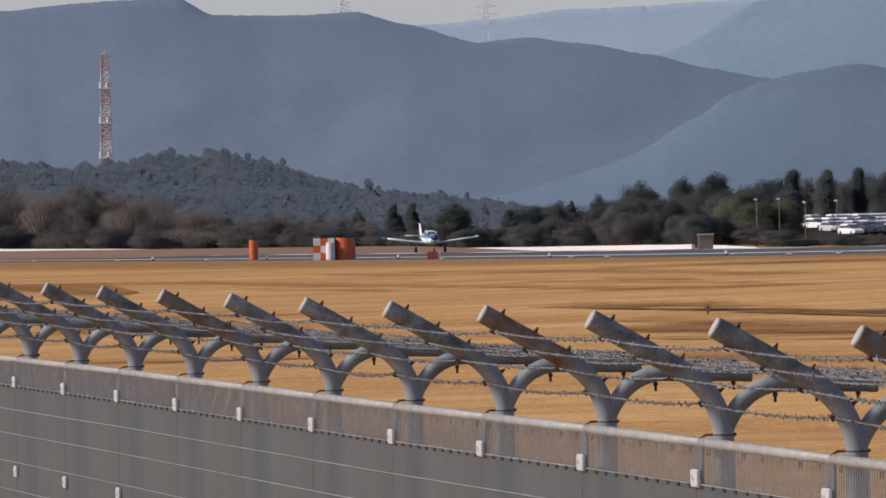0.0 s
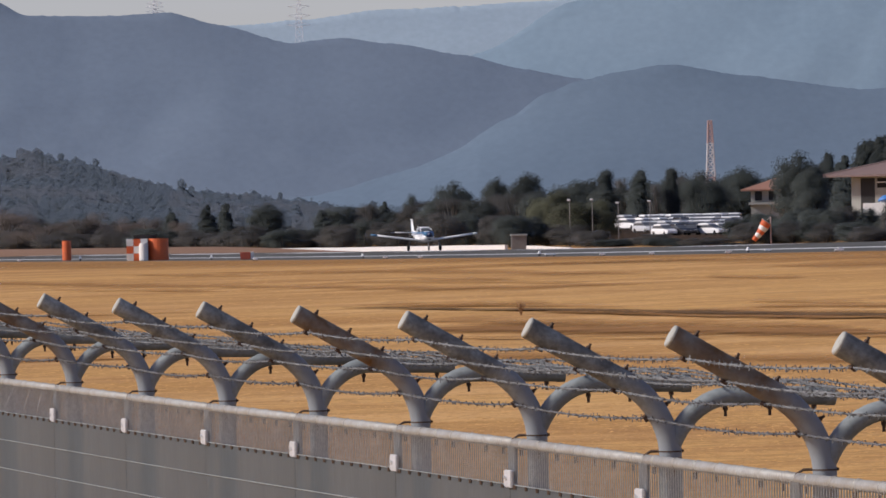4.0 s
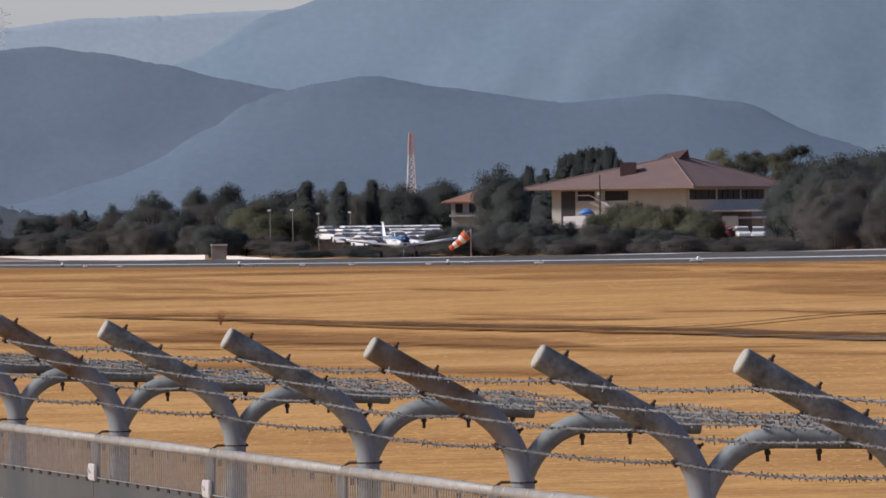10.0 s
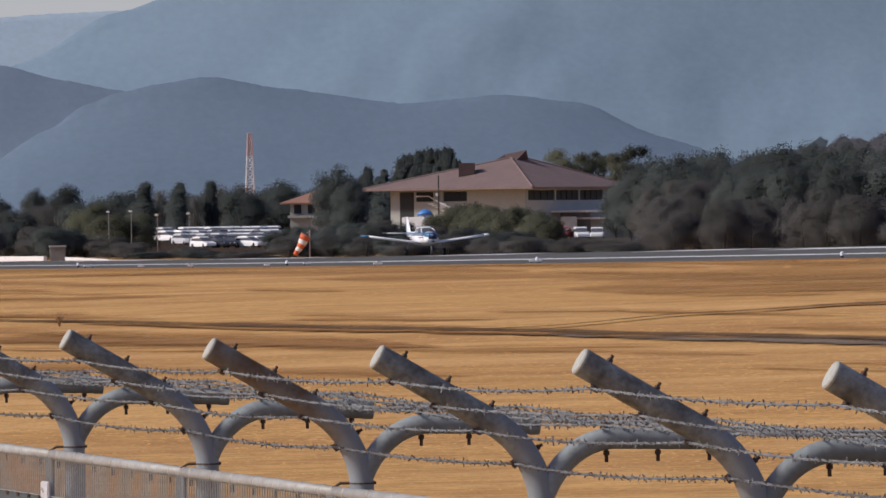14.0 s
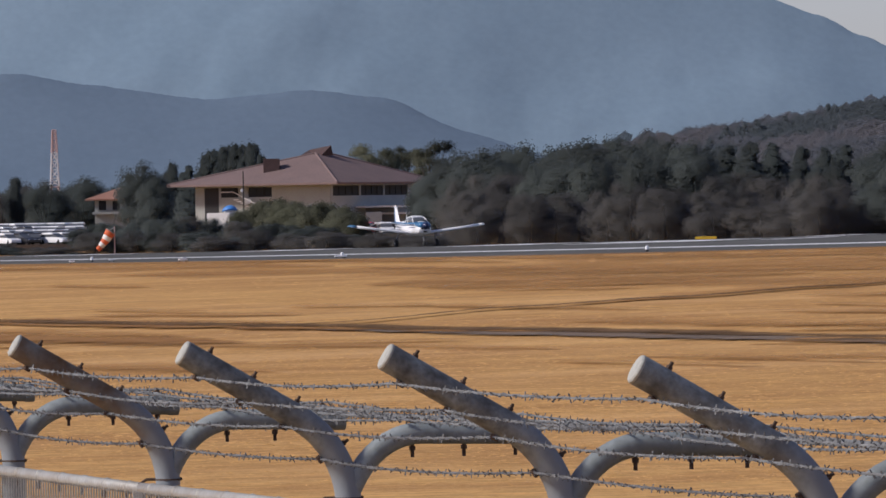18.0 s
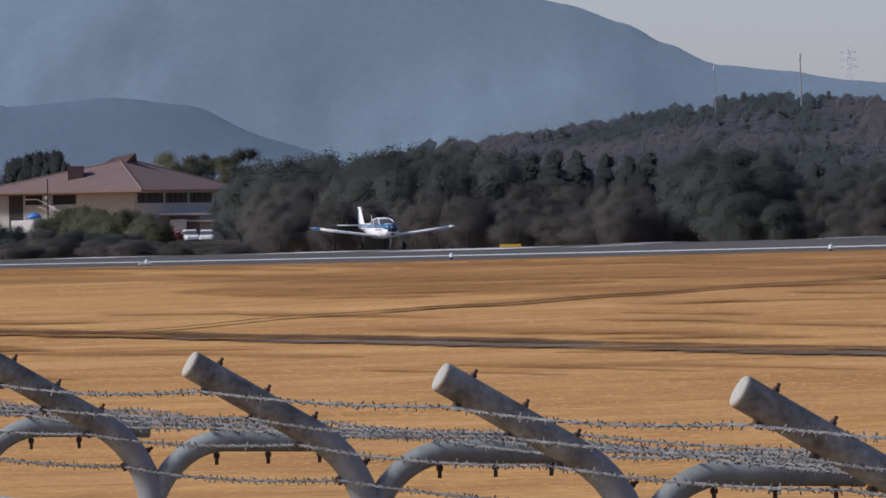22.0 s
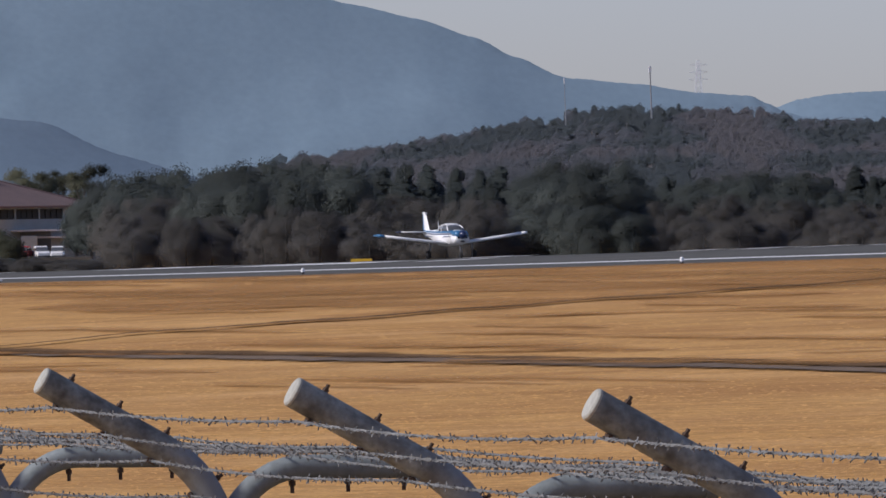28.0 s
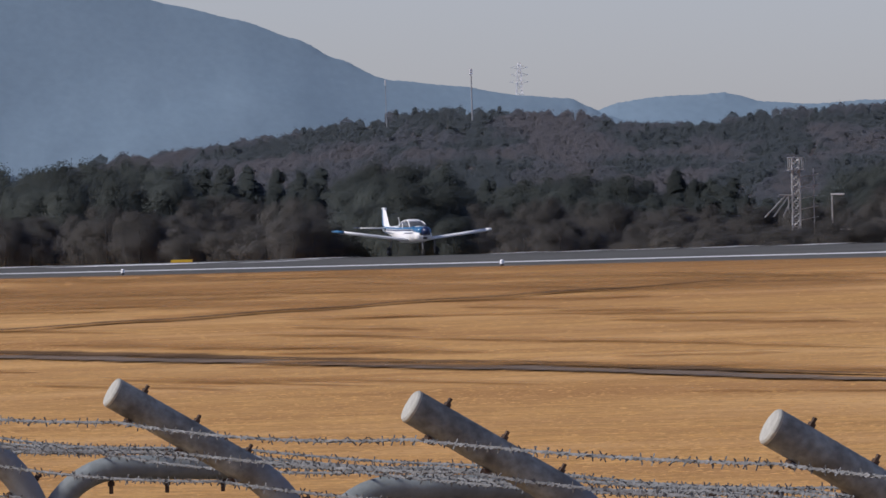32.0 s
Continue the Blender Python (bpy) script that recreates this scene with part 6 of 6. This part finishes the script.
def build_plane():
    """A four-seat low-wing trainer; nose to -y, the wheels' ground at z = 0, the nose cone at y = 0."""
    a = holder("light_aircraft", Matrix(), "white and blue single-engine low-wing light aircraft rolling on the runway", "aircraft")
    part("fuselage", loft([(0, 0.95, 1.22, 0.50, 0.42), (0, 1.5, 1.20, 0.56, 0.47), (0, 2.3, 1.20, 0.60, 0.50), (0, 3.6, 1.22, 0.58, 0.50), (0, 4.4, 1.28, 0.44, 0.42), (0, 5.6, 1.38, 0.27, 0.29), (0, 6.9, 1.47, 0.13, 0.17), (0, 7.5, 1.5, 0.05, 0.1)]), M_WHITE, a, "white fuselage", True)
    part("cowling", loft([(0, 0.20, 1.36, 0.24, 0.18), (0, 0.26, 1.37, 0.37, 0.20), (0, 0.5, 1.40, 0.44, 0.20), (0, 0.97, 1.44, 0.49, 0.18)]), M_BLUE, a, "blue engine cowling", True)
    part("chin", loft([(0, 0.24, 1.13, 0.36, 0.17), (0, 0.4, 1.09, 0.46, 0.27), (0, 0.97, 1.08, 0.52, 0.33)]), M_WHITE, a, "white lower cowling", True)
    # solid dark boxes imitate the shade inside the openings
    bm = bmesh.new()
    for x in (-0.2, 0.2):
        box(bm, x, 0.235, 1.2, 0.2, 0.06, 0.13, 0.02)
    box(bm, 0, 0.22, 0.97, 0.24, 0.08, 0.1, 0.02)
    part("air_intake", bm, M_DARK, a)
    bm = bmesh.new()
    tube(bm, [(0, -0.16, 1.36), (0, -0.12, 1.36), (0, -0.02, 1.36), (0, 0.1, 1.36), (0, 0.22, 1.36)], [0.02, 0.10, 0.19, 0.235, 0.25], 20)
    part("nose_cone", bm, M_NAVY, a, "dark blue nose cone", True)
    part("hood", loft([(0, 0.9, 1.50, 0.42, 0.09), (0, 1.35, 1.55, 0.50, 0.09), (0, 1.6, 1.55, 0.51, 0.09)]), M_BLUE, a, "blue anti-glare hood", True)
    # canopy: glass with a white roof and pillars
    m_gl = mat("dark grey canopy glass", (0.11, 0.12, 0.13), 0.08, 0, 0.1, 1, 8)
    part("canopy", loft([(0, 1.30, 1.60, 0.47, 0.05), (0, 1.80, 1.68, 0.54, 0.22), (0, 2.4, 1.72, 0.55, 0.26), (0, 3.2, 1.68, 0.50, 0.23), (0, 4.0, 1.56, 0.36, 0.12)], power=2.8), m_gl, a, "dark tinted glass canopy", True)
    part("cabin_roof", loft([(0, 1.92, 1.905, 0.37, 0.04), (0, 2.4, 1.985, 0.41, 0.045), (0, 3.1, 1.915, 0.38, 0.055), (0, 4.0, 1.67, 0.24, 0.05)]), M_WHITE, a, "white cabin roof", True)
    for sx in (-1, 1):
        for pts in ([(0.47, 1.40, 1.58), (0.46, 1.66, 1.78), (0.37, 1.94, 1.91)], [(0.53, 2.55, 1.52), (0.525, 2.5, 1.74), (0.41, 2.45, 1.96)], [(0.50, 3.25, 1.52), (0.485, 3.2, 1.71), (0.37, 3.1, 1.90)]):
            bm = bmesh.new()
            tube(bm, [(sx * x, y, z) for x, y, z in pts], 0.037, 8)
            part("pillar", bm, M_WHITE, a)
    for sx in (-1, 1):
        # stripes along the side
        for z, h, m, lb in ((1.53, 0.10, M_BLUE, "blue stripe"), (1.41, 0.06, M_NAVY, "thin dark stripe"), (1.26, 0.06, M_NAVY, "thin dark stripe")):
            vs, fs = [], []
            secs = [(0.95, 0.52), (1.5, 0.585), (2.3, 0.612), (3.6, 0.592), (4.4, 0.455), (5.6, 0.285), (6.9, 0.142)]
            for k, (y, w) in enumerate(secs):
                dz = 0.02 * max(0, y - 3.6)
                w2 = w * (0.97 if z < 1.45 else 0.93)
                vs += [(sx * w2, y, z - h / 2 + dz), (sx * (w2 - 0.012), y, z + h / 2 + dz)]
            fs = [(2 * k, 2 * k + 2, 2 * k + 3, 2 * k + 1) for k in range(len(secs) - 1)]
            mesh_ob("stripe", vs, fs, m, a, label=lb)
        st = [(sx * 0.3, 1.75, 0.86, 1.62), (sx * 1.2, 1.77, 0.96, 1.56), (sx * 2.8, 1.80, 1.16, 1.5), (sx * 4.15, 1.84, 1.345, 1.42)]
        w = part("wing", wing(st), M_WHITE, a, "white low wing set with dihedral", True)
        tip = [(sx * 4.15, 1.84, 1.345, 1.42), (sx * 4.42, 1.88, 1.385, 1.34), (sx * 4.53, 2.02, 1.40, 1.0)]
        part("wing_tip", wing(tip), M_BLUE if sx < 0 else M_WHITE, w, "blue wing tip" if sx < 0 else "white wing tip", True)
        bm = bmesh.new()
        box(bm, 0, 0, 0, 1.5, 0.02, 0.012, 0.003, Matrix.Translation((sx * 3.3, 2.98, 1.262)) @ Matrix.Rotation(-sx * 0.125, 4, "Y"))
        part("aileron_gap", bm, M_DARK, w)
        part("stabiliser", wing([(sx * 0.1, 6.55, 1.55, 0.95), (sx * 1.60, 6.83, 1.578, 0.65)], 0.1), M_WHITE, a, "white tailplane half", True)
        part("stabiliser_tip", wing([(sx * 1.60, 6.83, 1.578, 0.65), (sx * 1.82, 6.93, 1.585, 0.45)], 0.14), M_NAVY, a, "dark tailplane tip", True)
        # main gear
        bm = bmesh.new()
        tube(bm, [(sx * 1.25, 2.35, 0.95), (sx * 1.28, 2.38, 0.55), (sx * 1.30, 2.40, 0.24)], [0.055, 0.045, 0.04], 8)
        rod(bm, (sx * 1.25, 2.40, 0.24), (sx * 1.42, 2.40, 0.24), 0.03, sides=8)
        tube(bm, [(sx * 1.28, 2.46, 0.62), (sx * 1.27, 2.58, 0.45), (sx * 1.29, 2.44, 0.28)], 0.02, 6)
        part("gear_leg", bm, M_GREYLEG, a, "grey undercarriage leg")
        bm = bmesh.new()
        rod(bm, (-0.095, 0, 0), (0.095, 0, 0), 0.25, sides=22)
        bmesh.ops.bevel(bm, geom=[e for e in bm.edges if e.calc_face_angle(0) > 1], offset=0.045, segments=3, affect="EDGES")
        wl = part("wheel", bm, M_RUBBER, a, "black main wheel", True)
        wl.matrix_basis = Matrix.Translation((sx * 1.37, 2.40, 0.25))
        bm = bmesh.new()
        rod(bm, (-0.101, 0, 0), (0.101, 0, 0), 0.09, sides=16)
        part("hub", bm, M_GREYLEG, wl)
    bm = bmesh.new()
    tube(bm, [(0, 0.72, 0.9), (0, 0.66, 0.5), (0, 0.6, 0.2)], [0.05, 0.042, 0.035], 8)
    rod(bm, (-0.07, 0.6, 0.2), (0.07, 0.6, 0.2), 0.025, sides=8)
    part("nose_leg", bm, M_GREYLEG, a, "grey nose leg")
    bm = bmesh.new()
    rod(bm, (-0.055, 0, 0), (0.055, 0, 0), 0.20, sides=20)
    bmesh.ops.bevel(bm, geom=[e for e in bm.edges if e.calc_face_angle(0) > 1], offset=0.035, segments=3, affect="EDGES")
    part("wheel", bm, M_RUBBER, a, "black nose wheel", True).matrix_basis = Matrix.Translation((0, 0.6, 0.20))
    # fin and rudder
    fin = [(5.7, 1.58, 1.7), (6.4, 1.70, 1.25), (6.95, 2.52, 0.72), (7.05, 2.62, 0.6)]
    bm = bmesh.new()
    rings = []
    for y, z, c in fin:
        rings.append([bm.verts.new((t * c, y + f * c, z)) for f, t in ((0, 0), (0.15, 0.05), (0.45, 0.06), (0.68, 0.04), (0.68, -0.04), (0.45, -0.06), (0.15, -0.05))])
    for u, v in zip(rings, rings[1:]):
        for k in range(7):
            bm.faces.new((u[k], u[(k + 1) % 7], v[(k + 1) % 7], v[k]))
    bm.faces.new(rings[-1])
    bmesh.ops.recalc_face_normals(bm, faces=bm.faces[:])
    part("fin", bm, M_WHITE, a, "white tail fin")
    bm = bmesh.new()
    rings = []
    for y, z, c in fin:
        rings.append([bm.verts.new((t * c, y + f * c, z)) for f, t in ((0.69, 0.038), (1.0, 0.004), (1.0, -0.004), (0.69, -0.038))])
    for u, v in zip(rings, rings[1:]):
        for k in range(4):
            bm.faces.new((u[k], u[(k + 1) % 4], v[(k + 1) % 4], v[k]))
    bm.faces.new(rings[-1])
    bmesh.ops.recalc_face_normals(bm, faces=bm.faces[:])
    part("rudder", bm, M_BLUE, a, "blue rudder")
    bm = bmesh.new()
    rod(bm, (0, 4.6, 1.66), (0, 4.75, 2.15), 0.03, 0.012, sides=6)
    part("aerial", bm, M_WHITE, a)
    bm = bmesh.new()
    tube(bm, [(0, 7.0, 2.63), (0, 7.35, 2.67), (0, 7.75, 2.66)], [0.06, 0.055, 0.03], 8)
    part("fin_cap", bm, M_WHITE, a, "white rounded cap over the rudder")
    bm = bmesh.new()
    rod(bm, (0, 7.1, 2.66), (0, 7.1, 2.78), 0.05, 0.03, sides=10)
    part("beacon", bm, M_DARK, a)
    return a


# ---- field marks ----
def field_height(s, p):
    z = ground_height(s, p)
    if 10 < p < 146:
        z += 0.012 * noise.noise((s / 45, p / 32, 0.3))
    return z


def field_spot(bearing, rise):
    """Where the line of sight at that bearing and rise meets the field."""
    r = 200.0
    for _ in range(12):
        s, p = spot_range(bearing, r)
        r = 0.5 * r + 0.5 * min(460, max(40, (EYE - ground_height(s, p)) / -((rise - LEVEL - LEAN * bearing) / U)))
    return spot_range(bearing, r)


def build_field_marks():
    streak = random.Random(17)

    def track(name, knots, wide, material, label, n=150, ragged=0.5, lift=0.038):
        vs, fs = [], []
        b0, b1 = knots[0][0], knots[-1][0]
        long_ = 20 + 11 * wide
        for i in range(n + 1):
            b = b0 + (b1 - b0) * i / n
            e = curve_through(knots, b)
            fade = min(1, 6 * i / n, 6 * (n - i) / n)
            w0 = 1.7 * wide * fade * (1 + ragged * noise.noise((b / long_, 0.5, 1))) / 2 + 0.4 * noise.noise((b / 9, 2.5, wide)) + 0.4
            w1 = 1.7 * wide * fade * (1 + ragged * noise.noise((b / long_, 4.5, 1))) / 2 + 0.4 * noise.noise((b / 9, 7.5, wide)) + 0.4
            for d in (-w0, 0, w1):
                s, p = field_spot(b, e + d)
                vs.append(place(s, p, field_height(s, p) + lift))
        for i in range(n):
            for j in range(2):
                fs.append((3 * i + j, 3 * i + j + 1, 3 * i + j + 4, 3 * i + j + 3))
        ob = mesh_ob(name, vs, fs, material)
        cover = ob.data.attributes.new("cover", "FLOAT", "POINT")
        cover.data.foreach_set("value", [0.0, 1.0, 0.0] * (n + 1))
        tagged(ob, label, "track", kind="structure")
    track("track", [(150, -104), (464, -108), (834, -115), (1200, -119), (1640, -125), (2435, -139), (3203, -158), (3400, -164)], 5.0, M_TRACK, "dark earth edge of the track across the dry field", ragged=0.7)
    track("service_road", [(1150, -123), (1330, -126), (1640, -132), (2000, -138), (2435, -147), (3203, -167), (3420, -174)], 7.0, M_ROAD, "grey gravel service road across the dry field", ragged=0.25, lift=0.030)
    track("track", [(500, -112), (834, -120), (1250, -124), (1700, -129)], 4, M_EARTH, "brown worn strip beside the track", ragged=0.9)
    track("track", [(1200, -122), (1304, -115), (1614, -87), (1900, -68), (2164, -48), (2435, -28), (2700, -10), (2935, 7)], 1.3, M_TRACK, "narrow dark rut slanting over the field", ragged=0.6, lift=0.058)
    track("track", [(1700, -79), (2164, -45), (2435, -24), (2700, -6), (3100, 8)], 8.0, M_THIN, "worn brown margin of the slanting rut", ragged=0.8)
    track("track", [(-784, -66), (-500, -60), (-100, -66), (300, -70), (700, -62)], 6.0, M_THIN, "faint mown line in the dry grass", ragged=1.0)
    for k, (b0, b1, e0, e1, w) in enumerate(((250, 1150, -143, -150, 13), (-784, -560, -68, -82, 8), (500, 1250, -112, -114, 5), (1000, 1700, -156, -158, 7), (1900, 2600, -170, -176, 6), (2300, 3200, -96, -110, 5), (1500, 2300, -30, -14, 5), (2200, 3100, -60, -48, 4), (-200, 700, -40, -44, 7), (250, 1050, -128, -138, 9), (-784, -100, -30, -34, 9), (900, 1700, -30, -22, 9), (1700, 2500, -110, -120, 10), (2400, 3300, -140, -150, 9), (300, 1200, -190, -200, 12), (2500, 3300, 2, 10, 7))):
        track("bare_patch", [(b0, e0), ((b0 + b1) / 2, (e0 + e1) / 2 + 3), (b1, e1)], w, M_EARTH if k == 0 else M_THIN, "thin brown patch of bare ground in the grass", ragged=0.5)
    # thin brown verge along the runway
    vs, fs, rows_ = [], [], (100, 112, 124, 136, 147)
    for i in range(71):
        s = 250 + 12 * i
        for p in rows_:
            vs.append(place(s, p, field_height(s, p) + 0.034))
    fs = [(i * 5 + j, i * 5 + j + 1, i * 5 + j + 6, i * 5 + j + 5) for i in range(70) for j in range(4)]
    verge = mesh_ob("verge", vs, fs, M_THIN)
    verge.data.attributes.new("cover", "FLOAT", "POINT").data.foreach_set("value", [0.0, 0.5, 0.9, 1.1, 1.3] * 71)
    tagged(verge, "thin brown grass verge along the runway", "grass verge", kind="structure")
    # wide brown sweeps towards the runway, and streaks left by the mower
    for knots, w in (([(1450, -20), (2300, -6), (3300, 4)], 22), ([(1450, -50), (1900, -40), (2350, -30)], 14), ([(1550, 2), (2400, 14), (3300, 22)], 10), ([(-800, -14), (-200, -18), (400, -16)], 10), ([(200, -20), (800, -18), (1300, -12)], 12), ([(300, 6), (900, 2), (1500, 6)], 5)):
        track("bare_patch", knots, w, M_THIN, "wide sweep of thin brown grass near the runway", ragged=0.6, lift=0.040)
    track("bare_patch", [(-900, -58), (-700, -66), (-540, -78)], 18, M_EARTH, "dark brown swath laid over the grass", ragged=0.4, lift=0.046)
    track("bare_patch", [(1350, -46), (1750, -32), (2150, -22)], 18, M_THIN, "dark brown swath laid over the grass", ragged=0.7, lift=0.046)
    for k in range(46):
        b, half = streak.uniform(-700, 3200), streak.uniform(90, 330)
        e = streak.uniform(-215, -5) + 0.008 * b
        tilt = streak.uniform(-0.02, 0.03)
        track("bare_patch", [(b - half, e - tilt * half), (b, e), (b + half, e + tilt * half)], streak.uniform(1.6, 5.5), M_THIN, "thin brown streak in the mown grass", n=60, ragged=0.8, lift=0.052)
    # a dead shrub on the field
    s, p = field_spot(466, -116)
    t = holder("dead_shrub", Matrix.Translation(place(s, p, field_height(s, p))), "small leafless dead shrub in the dry grass", "shrub")
    rnd = random.Random(3)
    bm = bmesh.new()
    for k in range(26):
        a = rnd.uniform(0, 6.28)
        q = rnd.uniform(0.03, 0.13)
        tube(bm, [(0, 0, -0.03), (math.cos(a) * q * 0.5, math.sin(a) * q * 0.5, 0.16), (math.cos(a) * q, math.sin(a) * q, rnd.uniform(0.15, 0.36))], [0.010, 0.007, 0.004], 4)
    part("stems", bm, mat("dry tan stems", (0.40, 0.23, 0.11), 0.9, 0, 0.3, 8, 40), t)
    # low mounds of dead grass all over the field
    vs, fs, ns = [], [], []
    for k in range(22000):
        b = rnd.uniform(-850, 3300)
        e = -8 + 0.012 * b - rnd.random() ** 0.9 * (300 + 0.03 * b)
        s, p = field_spot(b, e)
        if p > 146 or p < 14:
            continue
        c = place(s, p, field_height(s, p) - 0.006)
        r = math.hypot(s, p)
        h = rnd.uniform(0.005, 0.028) * (0.6 + r / 800)
        w = rnd.uniform(0.06, 0.20) * (0.5 + r / 800)
        i, a = len(vs), rnd.uniform(0, 1)
        for j in range(6):
            q = Vector((math.cos(a + j * 1.047), math.sin(a + j * 1.047), 0)) * w * rnd.uniform(0.7, 1.2)
            vs.append(c + q)
            ns.append((q.normalized() * 0.12 + Vector((0, 0, 1))).normalized())
        vs.append(c + Vector((rnd.uniform(-0.3, 0.3) * w, rnd.uniform(-0.3, 0.3) * w, h)))
        ns.append(Vector((0, 0, 1)))
        fs += [(i + j, i + (j + 1) % 6, i + 6) for j in range(6)]
    # finer tufts where the field lies nearest
    for k in range(30000):
        b = rnd.uniform(-850, 3300)
        e = 0.012 * b - rnd.uniform(120, 420)
        s, p = field_spot(b, e)
        if p > 120 or p < 8:
            continue
        c = place(s, p, field_height(s, p) - 0.004)
        r = math.hypot(s, p)
        h, w = rnd.uniform(0.005, 0.017), rnd.uniform(0.02, 0.07) * (0.5 + r / 150)
        i, a = len(vs), rnd.uniform(0, 2)
        for j in range(4):
            vs.append(c + Vector((math.cos(a + j * 1.571), math.sin(a + j * 1.571), 0)) * w * rnd.uniform(0.6, 1.3))
            ns.append(Vector((0, 0, 1)))
        vs.append(c + Vector((rnd.uniform(-0.6, 0.6) * w, rnd.uniform(-0.6, 0.6) * w, h)))
        ns.append(Vector((rnd.uniform(-0.3, 0.3), rnd.uniform(-0.3, 0.3), 1)).normalized())
        fs += [(i + j, i + (j + 1) % 4, i + 4) for j in range(4)]
    tagged(mesh_ob("grass_tufts", vs, fs, M_TUFT, normals=ns), "short dry tufts over the golden field", "grass", kind="stuff")


build_ground()
build_runway()
build_mountains()
build_hall()
build_house()
build_towers()
build_airfield_things()
build_cars()
build_yard()
build_trees()
build_posts()
for _k, _w in enumerate(WIRES_OUT):
    _c, _u = along_outer(outer_path(), _w)
    _q = _c - _u * (PIPE + 0.004) if _k < 9 else _c
    barbed_wire(_q.x, _q.z, "strands of barbed wire", 20 + _k)
for _k, _w in enumerate(WIRES_IN):
    for _j, _d in enumerate((-0.02, 0.02)):
        barbed_wire(_w + _d, TOP - ARM_IN_DROP + PIPE * 0.84 + 0.006 + 0.006 * _j, "strands of barbed wire", 40 + 2 * _k + _j)
build_panels()
build_field_marks()
PLANE = build_plane()


def motions():
    """The aircraft rolls out along the middle of the runway, ever slower; the windsock swings."""
    def at(s):
        z = mid_height(s + 2)
        m = Matrix.Translation(place(s - 1.2, P_MID, z))
        return m @ Matrix.Rotation(-RUN_BEARING, 4, "Z")
    walk(PLANE, [
        (0.0, at(919.9)), (1.0, at(898.2)), (2.0, at(878.6)), (3.0, at(859.1)), (4.0, at(840.2)), (4.5, at(831.0)), (6.5, at(796.3)), (7.0, at(788.0)), (8.0,
        at(772.3)), (9.0, at(756.9)), (10.0, at(741.8)), (11.0, at(727.4)), (12.0, at(713.2)), (13.0, at(699.3)), (14.0, at(686.0)), (14.5, at(679.7)), (16.5,
        at(654.5)), (17.0, at(649.1)), (18.0, at(638.0)), (19.0, at(627.6)), (20.0, at(618.3)), (21.0, at(609.7)), (22.0, at(601.1)), (23.0, at(593.2)),
        (24.0, at(585.6)), (25.0, at(578.0)), (25.5, at(574.5)), (27.5, at(560.6)), (28.0, at(557.3)), (29.0, at(550.9)), (30.0, at(544.4)), (31.0,
        at(537.7)), (32.0, at(531.8))
    ])
    # the windsock's sleeve swings: degrees out from straight down
    sleeve, hung = SOCK[0]

    def swing(deg):
        return Matrix.Translation(hung) @ Matrix.Rotation(radians(deg), 4, "Y")
    walk(sleeve, [(0.0, swing(44)), (2.0, swing(49)), (4.0, swing(36)), (5.5, swing(42)), (7.0, swing(50)), (8.0, swing(54)), (9.0, swing(52)), (10.0, swing(50)), (12.0, swing(45)),
                  (14.0, swing(29)), (16.0, swing(31)), (17.0, swing(33)), (18.0, swing(36)), (20.0, swing(42)), (24.0, swing(36)), (28.0, swing(46)), (32.0, swing(40))])


motions()
